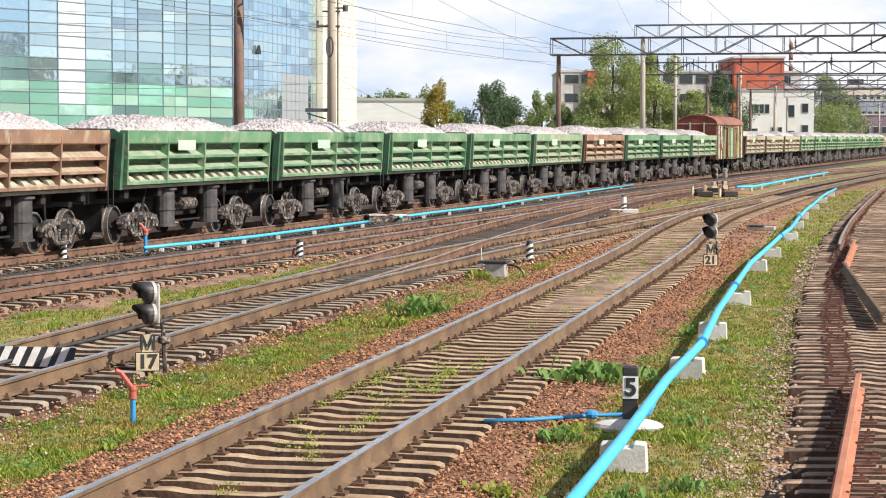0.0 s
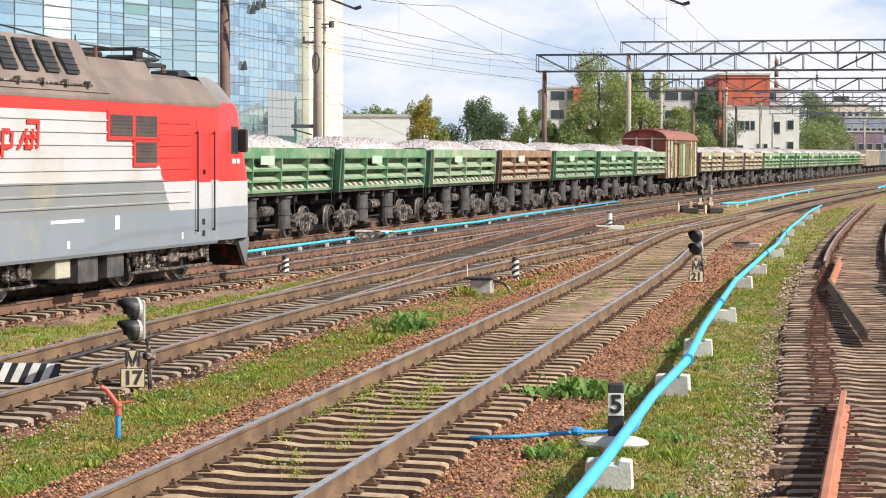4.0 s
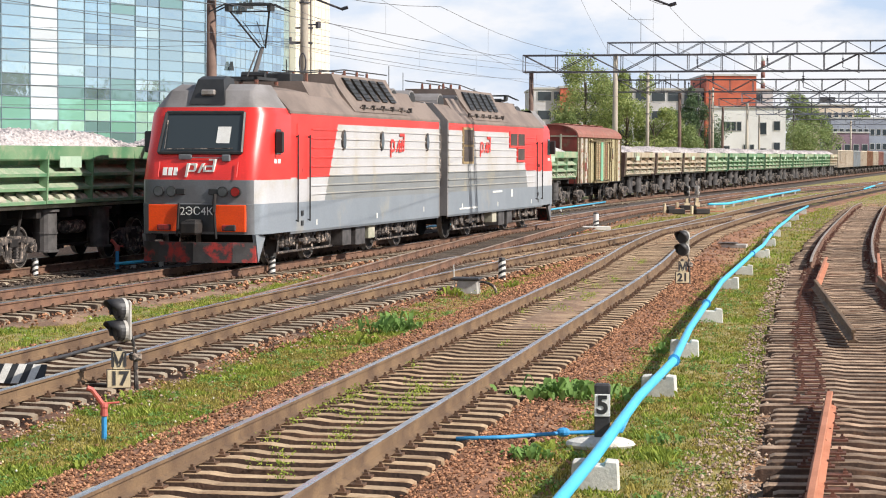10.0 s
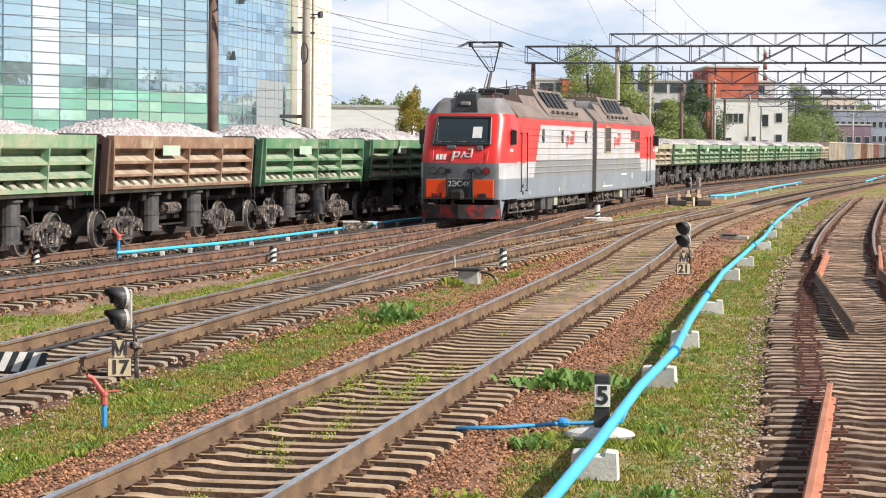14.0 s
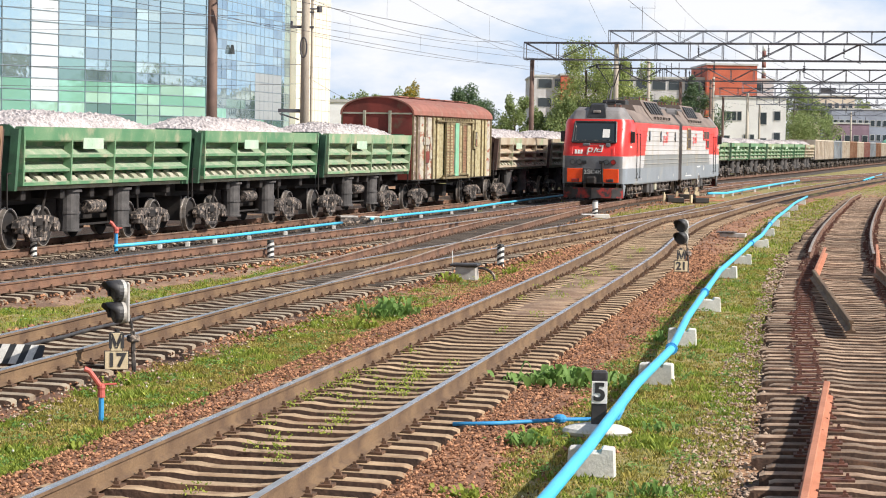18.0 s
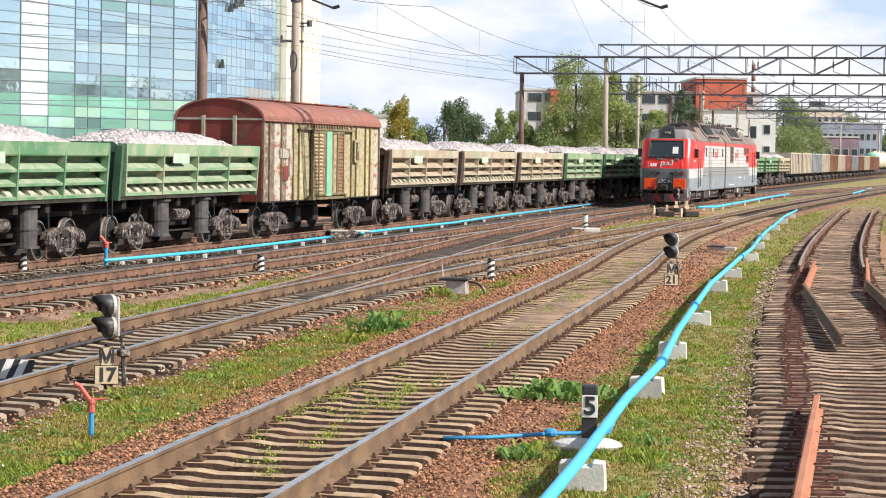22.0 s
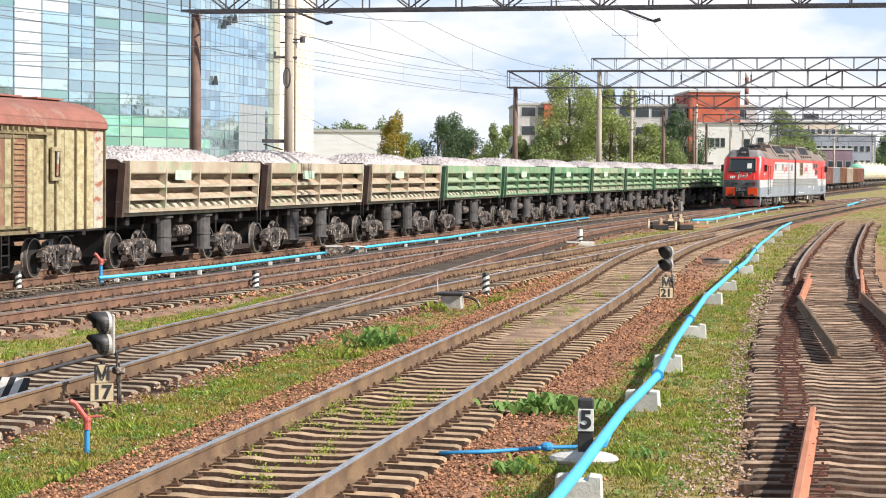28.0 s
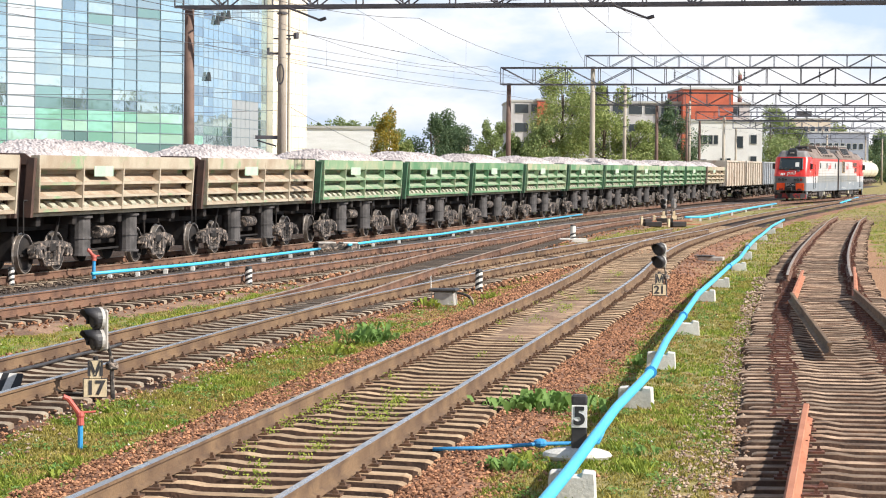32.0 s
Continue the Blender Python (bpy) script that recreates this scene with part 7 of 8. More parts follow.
def tube(bm, pts, r, n=10):
    """One round tube swept through the points, with closed ends."""
    pts = [Vector(p) for p in pts]
    rings = []
    for i, p in enumerate(pts):
        d = (pts[min(i + 1, len(pts) - 1)] - pts[max(i - 1, 0)]).normalized()
        side = d.cross(Vector((0, 0, 1)) if abs(d.z) < 0.95 else Vector((0, 1, 0))).normalized()
        up = side.cross(d)
        rings.append([bm.verts.new(p + (side * math.cos(2 * math.pi * k / n) + up * math.sin(2 * math.pi * k / n)) * r) for k in range(n)])
    for a, c in zip(rings, rings[1:]):
        for k in range(n):
            bm.faces.new((a[k], a[(k + 1) % n], c[(k + 1) % n], c[k]))
    bm.faces.new(rings[0][::-1])
    bm.faces.new(rings[-1])
    bmesh.ops.recalc_face_normals(bm, faces=bm.faces[:])
    return bm


def letters(parent, body, size, m, material, name="lettering"):
    c = bpy.data.curves.new(name, "FONT")
    c.body, c.size, c.align_x, c.align_y, c.extrude, c.offset = body, size, "CENTER", "CENTER", 0.003, size * 0.035
    o = new(name, c)
    me = bpy.data.meshes.new_from_object(o.evaluated_get(bpy.context.evaluated_depsgraph_get()))
    bpy.data.objects.remove(o)
    me.materials.clear()
    me.materials.append(material)
    return part(name, me, None, parent, "", m)


def dwarf_signal(x, y, base, words, face, label, s=1.0):
    """Low two-lamp shunting signal with hooded lenses and plates on a post; face: degrees that the lamps look, from +x."""
    ob = thing("dwarf_signal", Matrix.Translation((x, y, base)) @ Matrix.Diagonal((s, s, s, 1)), label, "signal", "low shunting signals")
    b = bmesh.new()
    rod(b, (0, 0, -0.1), (0, 0, 0.62), 0.035, n=8)
    part("post", b, M["gear_grey"], ob)
    h = thing("head")
    h.parent = ob
    h.matrix_basis = pose(0, 0, 0, 0, 0, face)
    b = bmesh.new()
    box(b, -0.14, -0.08, -0.11, 0.11, 0.70, 1.24, 0.025)
    part("housing", b, M["signal_grey"], h)
    for z in (0.84, 1.12):
        b = bmesh.new()
        rod(b, (-0.03, 0, z), (0.03, 0, z), 0.145, n=20)
        part("backboard", b, M["signal_black"], h)
        b = bmesh.new()
        rod(b, (-0.075, 0, z), (-0.031, 0, z), 0.15, n=20)
        part("lamp_rim", b, M["signal_grey"], h, "pale lamp rim")
        vs, fs = [], []
        n = 18
        for i in range(n + 1):
            a = math.radians(-35 + 250 * i / n)
            top = max(0.0, math.sin(a))
            d = 0.06 + 0.10 * min(1.0, top * 1.6)
            for q, r in ((0.0, 0.142), (d, 0.128 + 0.012 * top), (d - 0.015, 0.118 + 0.012 * top), (0.0, 0.13)):
                vs.append((0.03 + q, r * math.cos(a), z + r * math.sin(a) - 0.03 * (q / 0.3) ** 2))
        for i in range(n):
            for k in range(3):
                fs.append((i * 4 + k, i * 4 + k + 1, i * 4 + k + 5, i * 4 + k + 4))
        part("visor", mesh_of("visor", vs, fs, M["signal_black"], True), None, h, "black lamp hood")
        b = bmesh.new()
        rod(b, (0.03, 0, z), (0.05, 0, z), 0.12, n=14)
        part("lens", b, M["black"], h)
    b = bmesh.new()
    rod(b, (-0.12, 0.0, 0.95), (-0.2, 0.05, 0.6), 0.022, n=6)
    rod(b, (-0.2, 0.05, 0.6), (-0.22, 0.06, 0.05), 0.03, n=6)
    box(b, -0.28, -0.14, -0.02, 0.12, 0.44, 0.54, 0.02)
    part("cable", b, M["gear_grey"], h)
    pl = thing("sign")
    pl.parent = ob
    pl.matrix_basis = pose(0, -0.05, 0, 0, 0, 8)
    b = bmesh.new()
    box(b, -0.075, 0.075, -0.012, 0.012, 0.335, 0.57, 0.004)
    part("plate", b, M["plate_tan"], pl)
    b = bmesh.new()
    box(b, -0.15, 0.15, -0.012, 0.012, 0.09, 0.325, 0.004)
    part("plate", b, M["plate_tan"], pl)
    b = bmesh.new()
    box(b, -0.085, 0.085, -0.008, 0.014, 0.325, 0.58)
    box(b, -0.16, 0.16, -0.008, 0.014, 0.08, 0.335)
    part("plate_rim", b, M["signal_black"], pl, "", pose(0, 0.01, 0))
    letters(pl, words[0], 0.25, Matrix.Translation((0, -0.016, 0.452)) @ pose(0, 0, 0, 90, 0, 0), M["signal_black"])
    letters(pl, words[1], 0.25, Matrix.Translation((0, -0.016, 0.207)) @ pose(0, 0, 0, 90, 0, 0), M["signal_black"])
    return ob


dwarf_signal(-3.62, 26.95, -0.30, ("\u041c", "17"), 212, "low two-lamp shunting signal with black hoods and plates", 0.93)
dwarf_signal(6.0, 49.4, -0.30, ("\u041c", "21"), 232, "low shunting signal beside the blue pipe")
dwarf_signal(14.9, 120.9, -0.3, (" ", " "), 235, "distant low shunting signal at the turnout", 1.0)
dwarf_signal(15.65, 122.3, -0.3, (" ", " "), 60, "distant low shunting signal seen from behind", 1.0)


def striped_post(x, y, base, h, r, label, bands=4):
    ob = thing("limit_post", pose(x, y, base), label, "post", "striped limit posts")
    b = bmesh.new()
    rod(b, (0, 0, -0.1), (0, 0, h), r, n=12)
    part("shaft", b, M["white"], ob)
    for k in range(bands):
        z = h * (0.06 + 0.27 * k)
        vs, fs = [], []
        n = 16
        for i in range(n + 1):
            a = 2 * math.pi * i / n
            lift = 0.05 * math.cos(a + 0.6)
            vs += [(r * 1.02 * math.cos(a), r * 1.02 * math.sin(a), z + lift), (r * 1.02 * math.cos(a), r * 1.02 * math.sin(a), min(h, z + lift + h * 0.13))]
        for i in range(n):
            fs.append((2 * i, 2 * i + 2, 2 * i + 3, 2 * i + 1))
        part("band", mesh_of("band", vs, fs, M["black"]), None, ob, "black slanting band")
    b = bmesh.new()
    rod(b, (0, 0, h), (0, 0, h + 0.05), r * 1.05, r * 0.8, n=12)
    part("cap", b, M["black"], ob)
    return ob


striped_post(-8.81, 51.1, -0.30, 0.46, 0.075, "black and white striped limit post by the pipe")
striped_post(-3.42, 52.5, -0.30, 0.46, 0.085, "black and white striped limit post in grass")
striped_post(2.02, 51.3, -0.30, 0.50, 0.085, "leaning black and white striped limit post")
LP = striped_post(7.1, 86.6, -0.22, 0.55, 0.11, "short black and white post on a white slab", 2)
part("slab", box(bmesh.new(), -0.55, 0.55, -0.3, 0.3, -0.1, 0.06, 0.02), M["block_white"], LP)

NP_ = thing("number_post", pose(1.9, 22.2, -0.3, 0, 0, -5), "black and white distance post with the figure five", "post")
part("shaft", box(bmesh.new(), -0.078, 0.078, -0.06, 0.06, 0.05, 0.64, 0.008), M["signal_black"], NP_)
part("cap", box(bmesh.new(), -0.082, 0.082, -0.064, 0.064, 0.55, 0.65, 0.02), M["signal_black"], NP_)
part("plate", box(bmesh.new(), -0.079, 0.079, -0.072, -0.055, 0.32, 0.545, 0.003), M["white"], NP_)
letters(NP_, "5", 0.25, Matrix.Translation((0, -0.076, 0.43)) @ pose(0, 0, 0, 90, 0, 0), M["black"])
bm = bmesh.new()
bmesh.ops.create_uvsphere(bm, u_segments=20, v_segments=8, radius=1.0, matrix=Matrix.Translation((-0.02, 0.02, 0.03)) @ Matrix.Diagonal((0.36, 0.26, 0.085, 1)))
part("base", bm, M["block_white"], NP_, "whitewashed concrete base")

# the long blue pipe on its blocks
PIPE = [(0.45, 13.6), (1.07, 16.73), (1.58, 19.39), (2.49, 24.37), (3.40, 28.8), (4.25, 34.0), (5.25, 39.59), (6.55, 47.0), (7.96, 53.81), (9.2, 60.0), (10.36, 65.57), (12.12, 74.91), (13.5, 82.0), (15.07, 89.59), (17.7, 102.5), (20.76, 116.4)]
PB = thing("water_pipe", None, "long sky-blue painted water pipe on concrete blocks", "pipe")
part("pipe_run", tube(bmesh.new(), [Vector((x, y, -0.03 + 0.015 * math.sin(y * 1.3))) for x, y in PIPE], 0.055, 14), M["pipe_blue"], PB, "", None, True)
for k in (4, 6, 9, 11):
    x, y = PIPE[k]
    d = Vector((PIPE[k + 1][0] - x, PIPE[k + 1][1] - y, 0)).normalized()
    p = Vector((x, y, -0.03 + 0.015 * math.sin(y * 1.3)))
    b = bmesh.new()
    rod(b, p - d * 0.10, p + d * 0.10, 0.064, n=14)
    for q in (-0.03, 0.03):
        rod(b, p + d * (q - 0.014), p + d * (q + 0.014), 0.082, n=12)
    part("coupling", b, M["pipe_deep"], PB, "bolted pipe coupling")


def u_block(x, y, turn, i):
    ob = thing("pipe_block", pose(x, y, -0.34, 0, 0, turn), "white concrete support block notched for the pipe", "concrete block", "blocks under the blue pipe")
    b = bmesh.new()
    prism(b, [(-0.22, 0), (0.22, 0), (0.205, 0.27), (0.09, 0.28), (0.075, 0.235), (-0.075, 0.235), (-0.09, 0.28), (-0.205, 0.27)], "y", -0.1, 0.1)
    bmesh.ops.bevel(b, geom=b.edges[:], offset=0.014, segments=1, affect="EDGES")
    part("body", b, M["block_white"], ob)


for i, (x, y, t) in enumerate(((1.62, 19.6, 2), (3.03, 27.2, -4), (3.98, 32.4, 3), (5.26, 39.1, 6), (7.03, 49.2, -3), (8.19, 54.7, 2), (10.07, 63.8, 5), (11.6, 72.1, 0), (13.2, 80.8, 4), (15.2, 90.3, 0), (17.4, 101, 0), (19.6, 111.5, 0))):
    u_block(x, y, t - 10, i)
SP = thing("branch_pipe", None, "thin blue branch pipe tied to the main pipe", "pipe")
part("pipe_run", tube(bmesh.new(), [Vector(p) for p in ((0.42, 22.22, -0.22), (0.9, 22.3, -0.215), (1.55, 22.55, -0.2), (2.15, 22.7, -0.2), (2.2, 22.72, -0.08))], 0.021, 8), M["pipe_deep"], SP, "", None, True)
b = bmesh.new()
bmesh.ops.create_uvsphere(b, u_segments=10, v_segments=6, radius=0.05, matrix=Matrix.Translation((1.53, 22.53, -0.19)) @ Matrix.Diagonal((1.5, 1, 1, 1)))
part("binding", b, M["pipe_deep"], SP)


def stand_pipe(x, y, h, r, label, s=1.0, turn=200):
    ob = thing("standpipe", pose(x, y, -0.32, 0, 0, turn), label, "water tap", "red-topped water taps")
    part("riser", tube(bmesh.new(), [Vector((0, 0, -0.1)), Vector((0, 0, h))], r, 10), M["pipe_deep"], ob)
    b = bmesh.new()
    rod(b, (0, 0, h), (0, 0, h + 0.13 * s), r * 1.5, r * 1.15, n=10)
    tube(b, [Vector((0, 0, h + 0.1 * s)), Vector((0.05 * s, 0, h + 0.17 * s)), Vector((0.13 * s, 0, h + 0.28 * s)), Vector((0.18 * s, 0, h + 0.30 * s))], r * 0.95, 8)
    rod(b, (-0.16 * s, 0, h + 0.135 * s), (0.02 * s, 0, h + 0.13 * s), r * 0.4, n=6)
    bmesh.ops.create_uvsphere(b, u_segments=10, v_segments=6, radius=r * 1.6, matrix=Matrix.Translation((0, 0, h + 0.1 * s)))
    part("tap", b, M["tap_red"], ob, "faded red tap and spout")
    return ob


stand_pipe(-3.22, 22.8, 0.25, 0.028, "blue standpipe with a red tap in the grass")
stand_pipe(-7.34, 54.3, 0.55, 0.045, "blue standpipe with a red tap beside the train", 0.9)
for pts, r, label in (([(-7.35, 54.1), (-6.3, 57.0), (-5.17, 60.3), (-3.5, 66.85), (-2.35, 71.4)], 0.043, "blue water pipe on short white posts beside the train"),
                      ([(-1.5, 75.2), (-0.49, 79.4), (1.94, 88.05), (3.8, 97.0), (5.84, 105.6), (10.95, 127.2)], 0.046, "blue water pipe on short white posts beside the train"),
                      ([(16.3, 122.5), (17.6, 124.2), (20.2, 134.5), (25.1, 153.9), (30.4, 174.1)], 0.07, "distant blue water pipe beyond the turnout"),
                      ([(36.9, 181.0), (46.6, 219.7)], 0.07, "distant blue water pipe near the spur")):
    ob = thing("water_pipe", None, label, "pipe")
    part("pipe_run", tube(bmesh.new(), [Vector((x, y, -0.08)) for x, y in pts], r, 10), M["pipe_blue"], ob, "", None, True)
    for (x0, y0), (x1, y1) in zip(pts, pts[1:]):
        for k in (0.3, 0.8):
            b = bmesh.new()
            box(b, -0.06, 0.06, -0.06, 0.06, -0.3, 0.0, 0.01)
            part("support", b, M["block_white"], ob, "", pose(x0 + (x1 - x0) * k, y0 + (y1 - y0) * k, -0.14))

RB = thing("relay_box", pose(1.13, 46.8, -0.32, 0, 0, -12), "grey lineside relay box with an open dark lid", "relay box")
part("body", box(bmesh.new(), -0.24, 0.24, -0.17, 0.17, 0, 0.3, 0.02, taper=(0.9, 0.9)), M["signal_grey"], RB)
part("lid", box(bmesh.new(), -0.33, 0.27, -0.22, 0.22, 0.3, 0.36, 0.02), M["signal_black"], RB)
b = tube(bmesh.new(), [Vector((0.24 + 0.36 * math.sin(math.pi * 0.6 * k / 7), 0, 0.05 + 0.22 * math.cos(math.pi * 0.6 * k / 7))) for k in range(8)], 0.03, 10)
part("hose", b, M["gear_grey"], RB, "grey cable hose")
part("rod", rod(bmesh.new(), (-0.3, 0, 0.0), (-0.32, 0, 0.62), 0.01, n=5), M["white"], RB)
CB = thing("cable_box", pose(-1.92, 75.6, -0.32, 0, 0, 20), "low grey cable box with pale lids", "relay box")
part("body", box(bmesh.new(), -0.75, 0.75, -0.25, 0.25, 0, 0.26, 0.02), M["gear_grey"], CB)
part("lid", box(bmesh.new(), 0.15, 0.7, -0.27, 0.27, 0.26, 0.31, 0.02), M["block_white"], CB)
part("lid", box(bmesh.new(), -0.75, -0.1, -0.27, 0.27, 0.26, 0.33, 0.02), M["signal_grey"], CB)
TR = thing("cable_trough", pose(10.2, 70.4, -0.32, 0, 0, -14), "broken metal cable trough lying in the grass", "trough")
part("tray", box(bmesh.new(), -0.42, 0.42, -0.3, 0.3, 0.02, 0.14, 0.01), M["signal_grey"], TR)
part("lid", box(bmesh.new(), -0.5, 0.1, -0.35, 0.35, 0.15, 0.19, 0.01), M["gear_grey"], TR)
for x, y, t in ((13.0, 110.0, 10), (14.3, 110.3, 30), (13.3, 115.7, 60), (14.6, 118.0, 0)):
    SM = thing("point_machine", pose(x, y, -0.3, 0, 0, t), "dark point machine beside the turnout", "point machine", "point machines at the turnout")
    part("case", box(bmesh.new(), -0.45, 0.45, -0.2, 0.2, 0, 0.26, 0.04), M["steel_dark"], SM)
    part("rod", rod(bmesh.new(), (0.4, 0, 0.12), (1.5, 0, 0.12), 0.03, n=6), M["rust"], SM)
    part("marker", box(bmesh.new(), -0.62, -0.5, -0.06, 0.06, 0, 0.42, 0.01), M["plate_tan"], SM)

# painted board between the rails of the yard track
WB = thing("striped_board", Matrix.Translation(plan(26.0, -10.22, -0.24)) @ pose(0, 0, 0, -38, 0, -math.degrees(YAW0)), "black and white striped warning board between rails", "warning board")
part("board", box(bmesh.new(), -0.5, 0.5, -0.02, 0.02, 0.0, 0.30, 0.006), M["black"], WB)
for k in range(5):
    b = bmesh.new()
    x = -0.48 + k * 0.19
    prism(b, [(x, 0.006), (x + 0.10, 0.006), (x + 0.15, 0.294), (x + 0.05, 0.294)], "y", -0.026, -0.0205)
    part("stripe", b, M["block_white"], WB, "white painted stripe")
HB = thing("cable", None, "black cable lying between rails", "cable")
part("run", tube(bmesh.new(), [Vector(plan(25.5 + k * 0.9, -10.55 + 0.03 * math.sin(k * 2), -0.16)) for k in range(9)], 0.025, 8), M["signal_black"], HB, "", None, True)


def loose_rail(a, c, material, label, tip=0.0, z=0.0):
    """A length of rail lying on the sleepers, ends cut square."""
    a, c = Vector((*a, z)), Vector((*c, z))
    ob = thing("loose_rail", None, label, "rail", "loose rails on the spur")
    d = (c - a)
    n = Vector((d.y, -d.x, 0)).normalized()
    up = Vector((0, 0, 1))
    ring = [n * (s * math.cos(tip)) + up * (h + 0.001) + n * 0 for s, h, _ in RAIL]
    vs = [a + q for q in ring] + [c + q for q in ring]
    k = len(ring)
    fs = [(i, (i + 1) % k, k + (i + 1) % k, k + i) for i in range(k)] + [tuple(range(k))[::-1], tuple(range(k, 2 * k))]
    part("rail", mesh_of("rail", vs, fs, material), None, ob)
    return ob


loose_rail((2.25, 13.0), (4.66, 24.6), M["rust_orange"], "loose orange-rusted rail lying on the spur", z=0.02)
loose_rail((10.72, 57.3), (8.50, 46.5), M["rust_orange"], "loose rusty rail end beside the spur", z=0.02)
loose_rail((8.43, 46.3), (6.58, 32.9), M["rail_side"], "loose dark rusty rail slewed across the sleepers", z=0.05)
loose_rail((12.56, 59.6), (10.25, 48.5), M["rust_orange"], "loose rusty rail end beside the spur", z=0.02)
loose_rail((10.1, 47.9), (8.35, 36.0), M["rail_side"], "loose dark rusty rail slewed across the sleepers", z=0.05)

# ---- grass, weeds and stones ----
LEAF["grass"] = leaf_mat("grass_blades", (0.11, 0.11, 0.018), (0.52, 0.43, 0.12))
LEAF["lush"] = leaf_mat("lush_grass_blades", (0.10, 0.16, 0.018), (0.42, 0.47, 0.085))
LEAF["dock"] = leaf_mat("dock_leaves", (0.085, 0.19, 0.04), (0.27, 0.41, 0.12))
LEAF["stone"] = leaf_mat("loose_stones", (0.06, 0.026, 0.015), (0.49, 0.25, 0.14), 0)
LEAF["stone_grey"] = leaf_mat("grey_loose_stones", (0.20, 0.125, 0.085), (0.46, 0.35, 0.265), 0)
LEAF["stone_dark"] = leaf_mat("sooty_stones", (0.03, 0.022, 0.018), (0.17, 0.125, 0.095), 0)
LEAF["flower"] = leaf_mat("pale_flower_heads", (0.75, 0.74, 0.66), (0.80, 0.72, 0.30), 0)
LEAF["stone"].node_tree.nodes["Principled BSDF"].inputs["Roughness"].default_value = 0.95
LEAF["stone_grey"].node_tree.nodes["Principled BSDF"].inputs["Roughness"].default_value = 0.95
LEAF["stone_dark"].node_tree.nodes["Principled BSDF"].inputs["Roughness"].default_value = 0.95


def xy_of(u, v):
    p = plan(u, v)
    return p.x, p.y


def stuff(name, vs, fs, material, label, cat):
    return tagged(new(name, mesh_of(name, vs, fs, material)), label, cat, kind="stuff")


def on_bed(u, v, margin=1.55):
    """True over sleepers or rails."""
    for ln, a, c in (("near", 0, 260), ("mid", 0, 97), ("cross", 44, 112), ("main", 0, 250), ("back", 0, 400), ("spur", 0, 130)):
        if a <= u <= c and abs(LINES[ln](u)[0] - v) < margin:
            return True
    return False


def sow_grass():
    rnd = random.Random(21)
    sets = {"grass": ([], []), "lush": ([], [])}
    flowers = ([], [])
    zones = ((13, 36, -9.2, -6.2, 19000), (36, 62, -9.0, -6.0, 6000), (62, 95, -8, -6, 500), (12, 30, -3.6, -0.3, 10000), (30, 60, -3.6, -0.6, 9000), (60, 125, -3.8, -0.2, 5000), (24, 62, -13.6, -11.2, 7000), (46, 112, -13.5, -5, 10000), (40, 110, -18.5, -11.5, 4000), (90, 200, -4, 8, 5000), (45, 130, 1.6, 5.5, 2600))
    for u0, u1, v0, v1, n in zones:
        for _ in range(n):
            u, v = rnd.uniform(u0, u1), rnd.uniform(v0, v1)
            x, y = xy_of(u, v)
            b = bareness(x, y)
            if on_bed(u, v, 1.42 if u < 46 else 1.05) or b > 0.42 + 0.5 * rnd.random() ** 2:
                continue
            z = ground_height(x, y)
            lush = noise.noise((x * 0.7, y * 0.7, 11)) + 0.8 * noise.noise((x * 2.7, y * 2.7, 13)) > 0.2
            vs, fs = sets["lush" if lush else "grass"]
            far = u > 60
            h0 = (0.036 if lush else 0.021) * rnd.uniform(0.5, 1.7) * (1 + 1.3 * max(0.0, noise.noise((x * 2.3, y * 2.3, 31)) - 0.15) * 2) * (1.25 if far else 1)
            for _ in range(5 if far else 8):
                a, d = rnd.uniform(0, 6.283), rnd.uniform(0, 0.10 if not far else 0.2)
                px_, py = x + math.cos(a * 3.1) * d, y + math.sin(a * 3.1) * d
                h = h0 * rnd.uniform(0.6, 1.3)
                w = (0.007 if not far else 0.016) * rnd.uniform(0.8, 1.5)
                lean = h * rnd.uniform(0.2, 0.9)
                k = len(vs)
                cx, sx = math.cos(a), math.sin(a)
                vs += [(px_ - sx * w, py + cx * w, z - 0.01), (px_ + sx * w, py - cx * w, z - 0.01), (px_ + cx * lean * 0.4 + sx * w * 0.7, py + sx * lean * 0.4 - cx * w * 0.7, z + h * 0.65), (px_ + cx * lean, py + sx * lean, z + h)]
                fs += [(k, k + 1, k + 2), (k, k + 2, k + 3)]
            if rnd.random() < 0.005:
                vs, fs = flowers
                k, r, zz = len(vs), 0.014 if not far else 0.02, z + h0 + 0.03
                vs += [(x - r, y, zz), (x, y - r, zz + 0.008), (x + r, y, zz), (x, y + r, zz + 0.008), (x, y, zz + 0.02), (x, y, zz - 0.01)]
                fs += [(k, k + 1, k + 4), (k + 1, k + 2, k + 4), (k + 2, k + 3, k + 4), (k + 3, k, k + 4), (k + 1, k, k + 5), (k + 2, k + 1, k + 5), (k + 3, k + 2, k + 5), (k, k + 3, k + 5)]
    stuff("grass", *sets["grass"], LEAF["grass"], "short dry yellow-green grass between the tracks", "grass")
    stuff("grass_tufts", *sets["lush"], LEAF["lush"], "fresh green grass tufts between the tracks", "grass")
    stuff("wild_flowers", *flowers, LEAF["flower"], "tiny white and yellow flowers in the grass", "flowers")


